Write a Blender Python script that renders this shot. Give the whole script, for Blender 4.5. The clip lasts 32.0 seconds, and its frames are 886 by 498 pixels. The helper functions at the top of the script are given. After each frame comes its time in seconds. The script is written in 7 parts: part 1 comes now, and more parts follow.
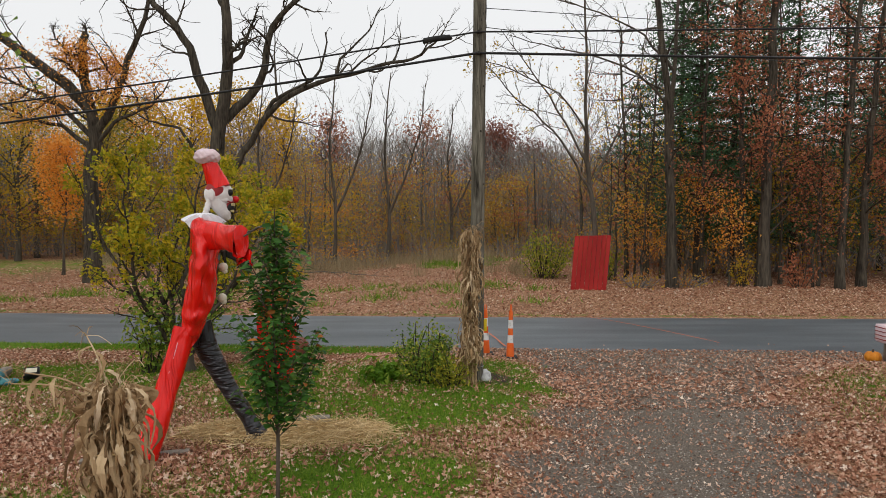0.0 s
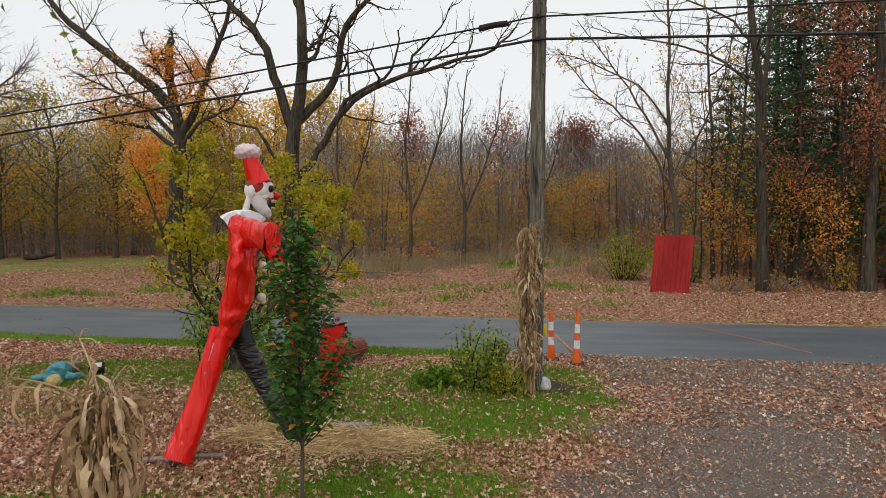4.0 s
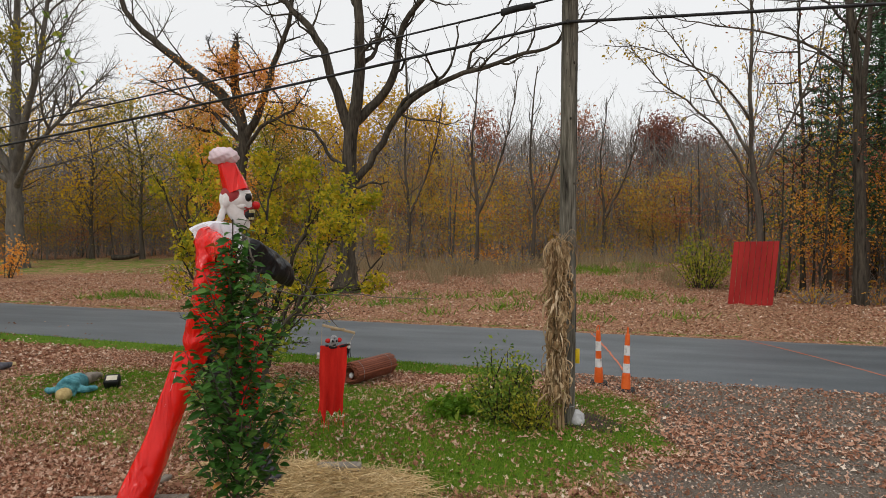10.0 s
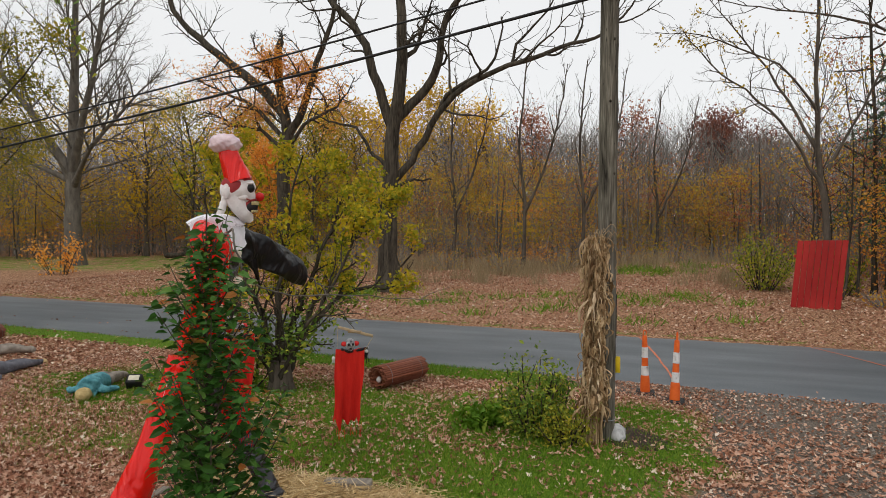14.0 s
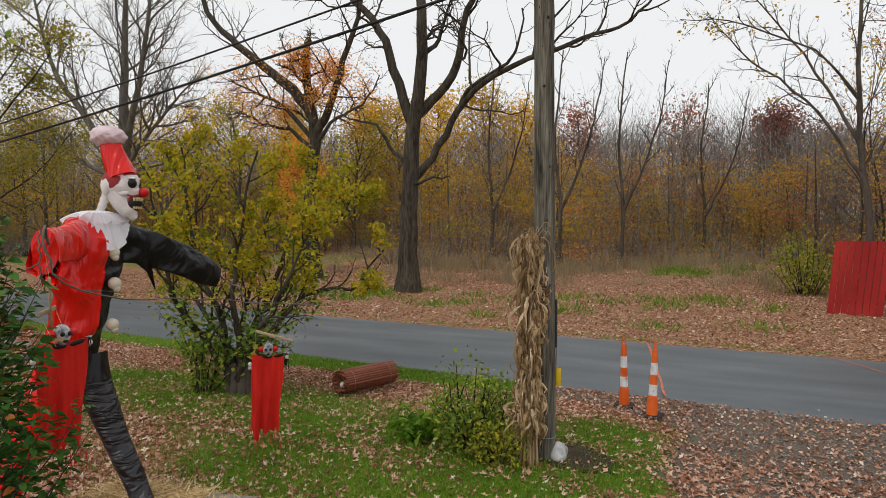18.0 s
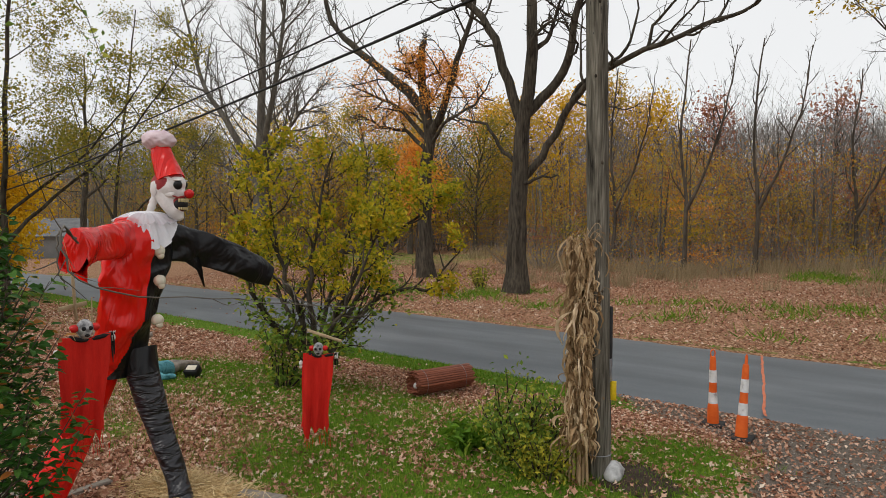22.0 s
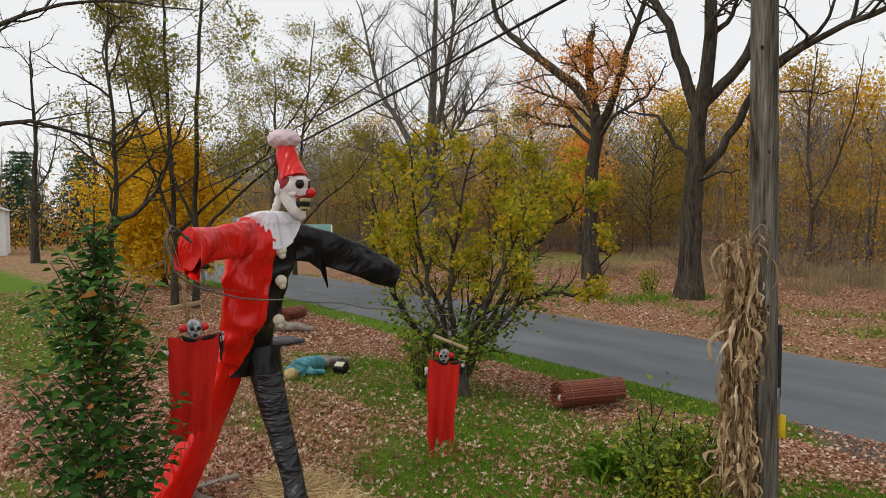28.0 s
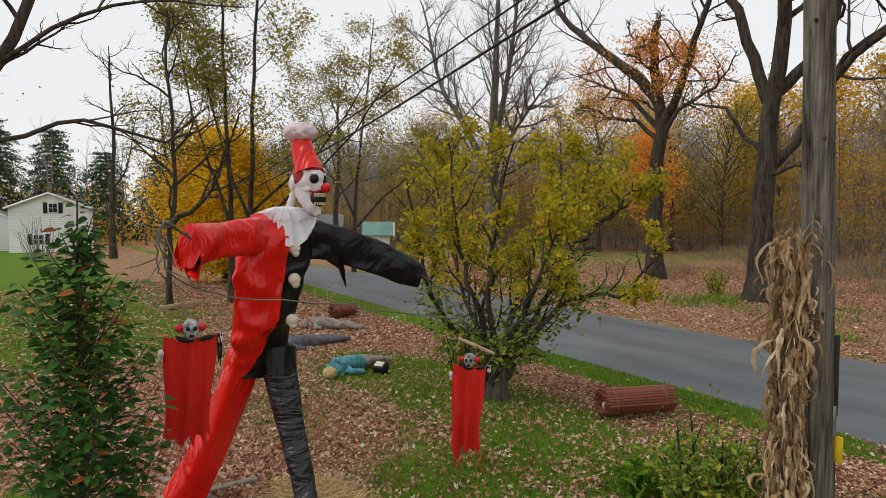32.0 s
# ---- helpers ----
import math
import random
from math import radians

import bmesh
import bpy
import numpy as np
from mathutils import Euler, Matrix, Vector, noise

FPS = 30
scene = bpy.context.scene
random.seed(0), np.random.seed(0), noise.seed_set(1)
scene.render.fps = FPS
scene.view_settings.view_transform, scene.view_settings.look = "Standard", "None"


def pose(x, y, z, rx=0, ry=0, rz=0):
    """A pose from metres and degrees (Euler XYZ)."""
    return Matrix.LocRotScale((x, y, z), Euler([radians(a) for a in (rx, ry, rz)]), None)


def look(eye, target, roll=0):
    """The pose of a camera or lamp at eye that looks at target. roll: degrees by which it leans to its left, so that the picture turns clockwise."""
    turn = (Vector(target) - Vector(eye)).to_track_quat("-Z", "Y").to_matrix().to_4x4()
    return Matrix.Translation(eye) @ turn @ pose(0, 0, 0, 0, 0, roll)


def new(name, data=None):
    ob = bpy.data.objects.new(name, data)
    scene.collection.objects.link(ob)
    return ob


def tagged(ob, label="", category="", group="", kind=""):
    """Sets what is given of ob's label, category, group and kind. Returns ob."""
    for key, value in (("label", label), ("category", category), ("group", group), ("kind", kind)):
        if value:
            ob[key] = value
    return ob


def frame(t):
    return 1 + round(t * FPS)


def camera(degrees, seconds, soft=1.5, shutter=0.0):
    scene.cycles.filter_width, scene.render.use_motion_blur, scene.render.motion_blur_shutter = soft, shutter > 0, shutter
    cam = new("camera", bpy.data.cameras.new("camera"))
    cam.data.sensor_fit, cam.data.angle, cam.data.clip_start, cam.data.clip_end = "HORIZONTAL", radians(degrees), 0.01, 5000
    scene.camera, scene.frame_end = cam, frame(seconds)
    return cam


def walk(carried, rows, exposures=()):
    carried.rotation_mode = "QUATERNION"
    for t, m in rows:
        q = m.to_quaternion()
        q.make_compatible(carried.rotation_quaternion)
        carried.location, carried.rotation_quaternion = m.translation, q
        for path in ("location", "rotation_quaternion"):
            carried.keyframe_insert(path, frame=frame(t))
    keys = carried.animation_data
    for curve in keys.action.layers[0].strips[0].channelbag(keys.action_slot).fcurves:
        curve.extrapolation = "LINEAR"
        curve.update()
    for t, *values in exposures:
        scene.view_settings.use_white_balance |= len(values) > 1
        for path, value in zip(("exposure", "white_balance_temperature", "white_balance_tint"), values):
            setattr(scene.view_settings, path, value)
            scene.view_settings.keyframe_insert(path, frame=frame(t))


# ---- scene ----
cam = camera(66.48, 32.0, soft=0.25)
PATH = [
    (0, pose(0.000, 0.000, 2.939, 87.328, 0, -0.000)),
    (0.5, pose(0.057, 0.042, 2.950, 87.302, 0, 0.812)),
    (1, pose(0.114, 0.097, 2.958, 87.284, 0, 1.690)),
    (2, pose(0.221, 0.206, 2.950, 87.251, 0, 3.260)),
    (3, pose(0.307, 0.424, 2.927, 87.272, 0, 5.046)),
    (3.5, pose(0.358, 0.522, 2.913, 87.268, 0, 6.088)),
    (5.5, pose(0.500, 0.804, 2.940, 87.282, 0, 9.645)),
    (6, pose(0.518, 0.976, 2.961, 87.254, 0, 10.535)),
    (7, pose(0.608, 1.345, 2.971, 87.158, 0, 11.375)),
    (8, pose(0.836, 1.625, 2.968, 87.168, 0, 11.740)),
    (9, pose(1.032, 1.783, 2.982, 87.279, 0, 12.947)),
    (10, pose(1.138, 1.869, 3.036, 87.299, 0, 14.118)),
    (11, pose(1.227, 1.974, 3.046, 87.266, 0, 15.037)),
    (12, pose(1.271, 2.163, 3.030, 87.279, 0, 16.190)),
    (13, pose(1.299, 2.389, 3.002, 87.330, 0, 17.293)),
    (14, pose(1.260, 2.654, 2.968, 87.253, 0, 18.501)),
    (14.5, pose(1.221, 2.766, 2.959, 87.253, 0, 19.083)),
    (16.5, pose(1.461, 3.181, 2.956, 87.212, 0, 20.586)),
    (17, pose(1.758, 3.323, 2.956, 87.180, 0, 21.038)),
    (17.5, pose(2.116, 3.537, 2.952, 87.168, 0, 22.148)),
    (18, pose(2.498, 3.781, 2.948, 87.181, 0, 23.740)),
    (18.5, pose(2.852, 4.028, 2.945, 87.222, 0, 25.294)),
    (19, pose(3.072, 4.201, 2.938, 87.248, 0, 26.804)),
    (19.5, pose(3.191, 4.324, 2.926, 87.199, 0, 28.589)),
    (20, pose(3.212, 4.377, 2.929, 87.213, 0, 30.231)),
    (21, pose(3.198, 4.411, 2.932, 87.172, 0, 32.840)),
    (22, pose(3.175, 4.475, 2.952, 87.173, 0, 35.003)),
    (23, pose(3.166, 4.564, 2.969, 87.152, 0, 37.252)),
    (24, pose(3.154, 4.687, 2.978, 87.073, 0, 39.591)),
    (25, pose(3.184, 4.820, 2.951, 87.219, 0, 42.219)),
    (25.5, pose(3.216, 4.900, 2.938, 87.278, 0, 43.788)),
    (27.5, pose(3.137, 5.152, 2.960, 87.102, 0, 48.628)),
    (28, pose(3.126, 5.216, 2.959, 87.074, 0, 49.614)),
    (29, pose(3.095, 5.352, 2.950, 87.056, 0, 51.271)),
    (30, pose(3.085, 5.488, 2.944, 87.012, 0, 52.754)),
    (31, pose(3.065, 5.583, 2.935, 87.008, 0, 53.628)),
    (32, pose(3.088, 5.793, 2.943, 86.881, 0, 55.289)),
]
walk(cam, PATH)

# ---- light: an overcast autumn day ----
world = bpy.data.worlds.new("overcast_sky")
scene.world = world
world.use_nodes = True
wn, wl = world.node_tree.nodes, world.node_tree.links
wn.clear()
sky = wn.new("ShaderNodeTexSky")
sky.sky_type, sky.sun_disc = "NISHITA", False
sky.sun_elevation, sky.sun_rotation = radians(40), radians(200)
sky_level = wn.new("ShaderNodeVectorMath")
sky_level.operation = "SCALE"
sky_level.inputs["Scale"].default_value = 0.10
wcoord = wn.new("ShaderNodeTexCoord")
wnoise = wn.new("ShaderNodeTexNoise")
wnoise.inputs["Scale"].default_value, wnoise.inputs["Detail"].default_value = 1.6, 4
wramp = wn.new("ShaderNodeValToRGB")
wramp.color_ramp.elements[0].color = (0.86, 0.865, 0.87, 1)
wramp.color_ramp.elements[1].color = (0.96, 0.96, 0.955, 1)
wmix = wn.new("ShaderNodeMix")
wmix.data_type = "RGBA"
wmix.inputs[0].default_value = 0.93
wback = wn.new("ShaderNodeBackground")
wback.inputs["Strength"].default_value = 1.0
wout = wn.new("ShaderNodeOutputWorld")
wl.new(sky.outputs[0], sky_level.inputs[0])
wl.new(wcoord.outputs["Generated"], wnoise.inputs["Vector"])
wl.new(wnoise.outputs["Fac"], wramp.inputs[0])
wl.new(sky_level.outputs[0], wmix.inputs[6])
wl.new(wramp.outputs[0], wmix.inputs[7])
wl.new(wmix.outputs[2], wback.inputs[0])
wl.new(wback.outputs[0], wout.inputs[0])
sun_data = bpy.data.lights.new("sun", "SUN")
sun_data.energy, sun_data.angle, sun_data.color = 0.9, radians(25), (1.0, 0.96, 0.9)
sun = new("sun", sun_data)
sun.matrix_world = look((0, 0, 30), (6, 22, 0))
scene.view_settings.exposure = 0.0

# ---- materials ----
def mat(name, stops, scale=4.0, detail=6.0, rough=0.8, bump=0.3, bump_scale=None, stretch=(1, 1, 1), island=0.0, objrand=0.0,
        metal=0.0, fine=0.25, translucent=0.0, spec=0.22, alpha=1.0, bump_dist=0.02, fold=0.0):
    """A surface of noise at two scales through a colour ramp; island / objrand vary it leaf by leaf or piece by piece."""
    m = bpy.data.materials.new(name)
    m.use_nodes = True
    n, l = m.node_tree.nodes, m.node_tree.links
    bsdf = n["Principled BSDF"]
    geo = n.new("ShaderNodeNewGeometry")
    mapping = n.new("ShaderNodeMapping")
    mapping.inputs["Scale"].default_value = stretch
    l.new(geo.outputs["Position"], mapping.inputs["Vector"])
    big = n.new("ShaderNodeTexNoise")
    big.inputs["Scale"].default_value, big.inputs["Detail"].default_value = scale, detail
    small = n.new("ShaderNodeTexNoise")
    small.inputs["Scale"].default_value, small.inputs["Detail"].default_value = (bump_scale or scale * 9), 3
    l.new(mapping.outputs[0], big.inputs["Vector"])
    l.new(mapping.outputs[0], small.inputs["Vector"])
    fac = n.new("ShaderNodeMix")
    fac.inputs[0].default_value = fine
    l.new(big.outputs["Fac"], fac.inputs[2])
    l.new(small.outputs["Fac"], fac.inputs[3])
    val = fac.outputs[0]
    for amount, node, out in ((island, geo, "Random Per Island"), (objrand, None, "Random")):
        if amount > 0:
            node = node or n.new("ShaderNodeObjectInfo")
            k = n.new("ShaderNodeMix")
            k.inputs[0].default_value = amount
            l.new(val, k.inputs[2])
            l.new(node.outputs[out], k.inputs[3])
            val = k.outputs[0]
    spread = n.new("ShaderNodeMapRange")
    lo = 0.3 * (1 - max(island, objrand))
    spread.inputs[1].default_value, spread.inputs[2].default_value = lo, 1 - lo
    l.new(val, spread.inputs[0])
    ramp = n.new("ShaderNodeValToRGB")
    els = ramp.color_ramp.elements
    while len(els) < len(stops):
        els.new(0.5)
    for i, (e, (p, c)) in enumerate(zip(els, stops)):
        e.position, e.color = p, (*c, 1)
    l.new(spread.outputs[0], ramp.inputs[0])
    l.new(ramp.outputs[0], bsdf.inputs["Base Color"])
    bsdf.inputs["Roughness"].default_value, bsdf.inputs["Metallic"].default_value = rough, metal
    bsdf.inputs["Specular IOR Level"].default_value = spec
    if bump > 0:
        b = n.new("ShaderNodeBump")
        b.inputs["Strength"].default_value, b.inputs["Distance"].default_value = bump, bump_dist
        l.new(fac.outputs[0], b.inputs["Height"])
        l.new(b.outputs[0], bsdf.inputs["Normal"])
        if fold > 0:
            # soft pulled folds, as in hanging satin
            w = n.new("ShaderNodeTexNoise")
            w.inputs["Scale"].default_value, w.inputs["Detail"].default_value, w.inputs["Distortion"].default_value = 3.0, 3, 0.8
            pull = n.new("ShaderNodeMapping")
            across = stretch[2] > 1
            pull.inputs["Rotation"].default_value = (0, 0, 0) if across else (0.5, 0.45, 0.3)
            pull.inputs["Scale"].default_value = stretch if across else (1.5, 0.8, 0.45)
            l.new(geo.outputs["Position"], pull.inputs["Vector"])
            l.new(pull.outputs[0], w.inputs["Vector"])
            b2 = n.new("ShaderNodeBump")
            b2.inputs["Strength"].default_value, b2.inputs["Distance"].default_value = 1.0, fold
            l.new(w.outputs["Fac"], b2.inputs["Height"])
            l.new(b.outputs[0], b2.inputs["Normal"])
            l.new(b2.outputs[0], bsdf.inputs["Normal"])
    if alpha < 1:
        bsdf.inputs["Alpha"].default_value = alpha
    if translucent > 0:
        tr = n.new("ShaderNodeBsdfTranslucent")
        l.new(ramp.outputs[0], tr.inputs["Color"])
        mx = n.new("ShaderNodeMixShader")
        mx.inputs[0].default_value = translucent
        l.new(bsdf.outputs[0], mx.inputs[1])
        l.new(tr.outputs[0], mx.inputs[2])
        l.new(mx.outputs[0], n["Material Output"].inputs["Surface"])
    return m


def two(a, b, lo=0.0, hi=1.0):
    return [(lo, a), (hi, b)]


BARK = mat("grey_brown_bark", two((0.035, 0.028, 0.022), (0.14, 0.115, 0.09)), 5, 8, 0.9, 0.7, 34, (1, 1, 0.22))
BARK_DARK = mat("dark_bark", two((0.01, 0.008, 0.006), (0.115, 0.096, 0.072)), 4, 9, 0.92, 1.0, 16, (1, 1, 0.16), fine=0.55, bump_dist=0.09)
BARK_PALE = mat("pale_grey_bark", two((0.06, 0.053, 0.045), (0.2, 0.178, 0.15)), 4, 8, 0.9, 0.6, 30, (1, 1, 0.25))
WOODS_BARK = mat("woodland_bark", two((0.05, 0.045, 0.04), (0.25, 0.23, 0.205)), 0.35, 4, 0.95, 0.0, 3, island=0.6)
LEAF_GREEN = mat("dark_green_leaf", [(0, (0.024, 0.08, 0.012)), (0.7, (0.055, 0.15, 0.024)), (1, (0.13, 0.23, 0.04))], 3, 3, 0.45, 0.15, island=0.75, translucent=0.25, spec=0.15)
LEAF_RUST = mat("rust_sapling_leaf", two((0.34, 0.1, 0.02), (0.56, 0.26, 0.06)), 3, 3, 0.5, 0.1, island=0.8, translucent=0.25)
LEAF_YG = mat("yellow_green_leaf", [(0, (0.12, 0.18, 0.018)), (0.35, (0.34, 0.33, 0.018)), (0.8, (0.64, 0.48, 0.025)), (1, (0.62, 0.3, 0.035))], 1.3, 3, 0.6, 0.0, island=0.6, translucent=0.4)
LEAF_LOCUST = mat("olive_yellow_leaf", [(0, (0.1, 0.13, 0.02)), (0.5, (0.28, 0.25, 0.03)), (1, (0.5, 0.35, 0.035))], 0.6, 3, 0.6, 0.0, island=0.6, translucent=0.35)
LEAF_GOLD = mat("golden_maple_leaf", [(0, (0.5, 0.28, 0.012)), (0.5, (0.82, 0.52, 0.018)), (1, (0.88, 0.64, 0.04))], 0.8, 3, 0.6, 0.0, island=0.6, translucent=0.5)
LEAF_ORANGE = mat("orange_leaf", [(0, (0.62, 0.22, 0.035)), (0.5, (0.88, 0.4, 0.06)), (1, (0.9, 0.55, 0.14))], 0.8, 3, 0.6, 0.0, island=0.7, translucent=0.45)
LEAF_AMBER = mat("amber_leaf", [(0, (0.3, 0.23, 0.03)), (0.5, (0.6, 0.41, 0.035)), (1, (0.76, 0.42, 0.04))], 0.5, 3, 0.6, 0.0, island=0.6, translucent=0.5)
LEAF_OAK = mat("russet_oak_leaf", [(0, (0.22, 0.065, 0.035)), (0.5, (0.44, 0.16, 0.085)), (1, (0.55, 0.27, 0.13))], 0.6, 3, 0.65, 0.0, island=0.7, translucent=0.3)
LEAF_WOODS = mat("woodland_leaf", [(0, (0.2, 0.11, 0.05)), (0.28, (0.52, 0.22, 0.055)), (0.5, (0.62, 0.36, 0.06)), (0.78, (0.5, 0.42, 0.07)), (1, (0.24, 0.28, 0.06))], 0.07, 3, 0.8, 0.0, island=0.4, translucent=0.4)
WOODS_DEEP = mat("woodland_depth", [(0, (0.095, 0.09, 0.086)), (0.6, (0.24, 0.218, 0.2)), (1, (0.32, 0.27, 0.2))], 0.12, 3, 0.95, 0.0, island=0.6)
LEAF_BUSHY = mat("bush_leaf", [(0, (0.1, 0.16, 0.02)), (0.6, (0.32, 0.34, 0.035)), (1, (0.58, 0.46, 0.04))], 0.9, 3, 0.6, 0.0, island=0.6, translucent=0.35)
LEAF_BUSHGREEN = mat("narrow_green_leaf", [(0, (0.06, 0.13, 0.02)), (0.6, (0.2, 0.3, 0.04)), (1, (0.5, 0.46, 0.05))], 2, 3, 0.55, 0.0, island=0.65, translucent=0.3)
GRAVEL = mat("gravel_stone", [(0, (0.06, 0.05, 0.042)), (0.5, (0.2, 0.172, 0.145)), (1, (0.5, 0.46, 0.41))], 3, 3, 0.85, 0.2, island=0.85)
LEAF_RED = mat("dark_red_leaf", two((0.16, 0.06, 0.045), (0.34, 0.13, 0.08)), 0.3, 3, 0.7, 0.0, island=0.7, translucent=0.25)
NEEDLE = mat("pine_needles", two((0.028, 0.08, 0.036), (0.1, 0.2, 0.085)), 0.6, 3, 0.6, 0.0, island=0.6, translucent=0.15)
FALLEN = mat("fallen_leaf", [(0, (0.13, 0.054, 0.032)), (0.3, (0.34, 0.152, 0.088)), (0.62, (0.52, 0.285, 0.188)), (0.88, (0.64, 0.44, 0.32)), (0.95, (0.78, 0.67, 0.55)), (1, (0.56, 0.26, 0.06))], 0.5, 3, 0.75, 0.15, 60, island=0.88, translucent=0.1)
GRASS = mat("lawn_blades", [(0, (0.055, 0.135, 0.009)), (0.6, (0.15, 0.29, 0.018)), (1, (0.34, 0.37, 0.055))], 0.7, 3, 0.6, 0.0, island=0.6, translucent=0.3)
DRYGRASS = mat("dry_grass", two((0.2, 0.15, 0.08), (0.45, 0.36, 0.22)), 0.8, 3, 0.8, 0.0, island=0.7, translucent=0.2)
BRUSH = mat("brush_twigs", two((0.115, 0.104, 0.095), (0.34, 0.305, 0.27)), 0.5, 3, 0.9, 0.0, island=0.7)
STRAW = mat("straw", [(0, (0.36, 0.24, 0.1)), (0.6, (0.66, 0.48, 0.24)), (1, (0.82, 0.66, 0.4))], 2, 3, 0.7, 0.0, island=0.8)
CORN = mat("dry_corn_leaf", [(0, (0.1, 0.055, 0.025)), (0.4, (0.37, 0.24, 0.12)), (0.75, (0.6, 0.44, 0.26)), (1, (0.78, 0.64, 0.46))], 5, 6, 0.7, 0.5, 45, (6, 6, 1.6), island=0.6, translucent=0.15, fine=0.35)
POLEWOOD = mat("weathered_pole_wood", [(0, (0.014, 0.012, 0.009)), (0.3, (0.085, 0.077, 0.06)), (0.6, (0.17, 0.157, 0.126)), (1, (0.34, 0.318, 0.265))], 16, 9, 0.88, 1.0, 70, (1, 1, 0.04), fine=0.5, bump_dist=0.03)
ASPHALT = mat("worn_asphalt", [(0, (0.045, 0.053, 0.06)), (0.5, (0.085, 0.098, 0.108)), (1, (0.15, 0.163, 0.172))], 0.9, 8, 0.55, 0.35, 120, (0.35, 1.6, 1), fine=0.4, bump_dist=0.006, spec=0.5)
WIRE = mat("black_cable", two((0.012, 0.012, 0.013), (0.03, 0.03, 0.032)), 8, 2, 0.5, 0.1)
RED_SATIN = mat("red_satin", two((0.62, 0.006, 0.003), (0.84, 0.012, 0.006)), 2.2, 4, 0.2, 0.3, 9, (1, 1, 0.6), bump_dist=0.012, spec=0.4, fold=0.12)
BLACK_SATIN = mat("black_satin", two((0.003, 0.003, 0.0035), (0.009, 0.009, 0.011)), 2.2, 4, 0.34, 0.4, 9, (1, 1, 0.6), bump_dist=0.02, spec=0.32, fold=0.1)
GREY_CLOTH = mat("charcoal_trouser", [(0, (0.007, 0.007, 0.009)), (0.5, (0.014, 0.014, 0.018)), (1, (0.03, 0.03, 0.037))], 4.5, 4, 0.36, 0.5, 12, (0.7, 0.7, 2.6), bump_dist=0.03, spec=0.5, fold=0.16)
RED_GAUZE = mat("red_gauze", two((0.6, 0.014, 0.01), (0.85, 0.04, 0.025)), 3, 5, 0.85, 0.5, 45, (6, 6, 0.6), translucent=0.25)
TULLE = mat("white_tulle", two((0.74, 0.74, 0.78), (0.9, 0.9, 0.93)), 6, 4, 0.7, 0.3, translucent=0.15)
LILAC_TULLE = mat("sheer_white_tulle", two((0.7, 0.66, 0.7), (0.86, 0.82, 0.85)), 6, 4, 0.8, 0.2, translucent=0.3, alpha=0.5)
PINK_POM = mat("pink_tulle", two((0.66, 0.48, 0.52), (0.88, 0.75, 0.78)), 9, 5, 0.9, 0.7, 60, translucent=0.15)
BONE = mat("painted_bone", two((0.55, 0.52, 0.5), (0.82, 0.8, 0.79)), 5, 4, 0.5, 0.2)
BONE_DIRTY = mat("smeared_bone", [(0, (0.04, 0.04, 0.045)), (0.45, (0.3, 0.3, 0.31)), (1, (0.75, 0.75, 0.76))], 26, 3, 0.55, 0.2)
BUTTON = mat("cream_plastic", two((0.55, 0.5, 0.38), (0.75, 0.71, 0.58)), 6, 4, 0.4, 0.15)
BLOTCH = mat("dark_red_paint", two((0.16, 0.01, 0.012), (0.36, 0.04, 0.04)), 9, 4, 0.5, 0.2)
# Black for painted pieces, and for the shade inside the slat rolls.
BLACK_PAINT_SHADE = mat("black_paint_shade", two((0.006, 0.006, 0.006), (0.02, 0.02, 0.02)), 9, 3, 0.5, 0.1)
NOSE_RED = mat("glossy_red", two((0.5, 0.01, 0.012), (0.65, 0.03, 0.025)), 6, 3, 0.25, 0.0)
TOOTH = mat("yellowed_tooth", two((0.45, 0.36, 0.16), (0.66, 0.58, 0.34)), 20, 3, 0.4, 0.1)
LUMBER = mat("pale_lumber", two((0.3, 0.21, 0.12), (0.52, 0.4, 0.25)), 7, 5, 0.7, 0.3, 40, (1, 8, 8), objrand=0.2)
OLD_BOARD = mat("grey_board", two((0.15, 0.13, 0.11), (0.33, 0.29, 0.24)), 7, 5, 0.8, 0.4, 40, (8, 1, 8))
SLAT = mat("red_brown_slat", two((0.12, 0.035, 0.02), (0.3, 0.1, 0.055)), 5, 5, 0.55, 0.3, 40, objrand=0.4)
ORANGE_PLASTIC = mat("orange_plastic", two((0.62, 0.09, 0.012), (0.8, 0.16, 0.03)), 6, 5, 0.5, 0.2, 40)
REFLECTIVE = mat("scuffed_white_band", [(0, (0.3, 0.3, 0.3)), (0.3, (0.62, 0.62, 0.62)), (1, (0.8, 0.8, 0.8))], 12, 6, 0.45, 0.1)
RUBBER = mat("black_rubber", two((0.015, 0.015, 0.015), (0.05, 0.05, 0.05)), 9, 4, 0.85, 0.3)
RED_PANEL = mat("red_painted_panel", two((0.27, 0.012, 0.012), (0.43, 0.03, 0.026)), 1.6, 6, 0.6, 0.25, 30, (1, 1, 0.5))
YELLOW = mat("yellow_plastic", two((0.6, 0.4, 0.01), (0.8, 0.58, 0.03)), 6, 3, 0.4, 0.05)
METAL = mat("dull_grey_metal", two((0.2, 0.2, 0.21), (0.4, 0.4, 0.41)), 12, 4, 0.45, 0.15, metal=0.6)
STONE = mat("pale_rock", [(0, (0.2, 0.2, 0.19)), (0.5, (0.5, 0.5, 0.5)), (1, (0.78, 0.78, 0.78))], 7, 6, 0.8, 0.6, 30)
SOIL = mat("dark_mulch", two((0.02, 0.014, 0.01), (0.075, 0.05, 0.035)), 9, 6, 0.95, 0.8, 50)
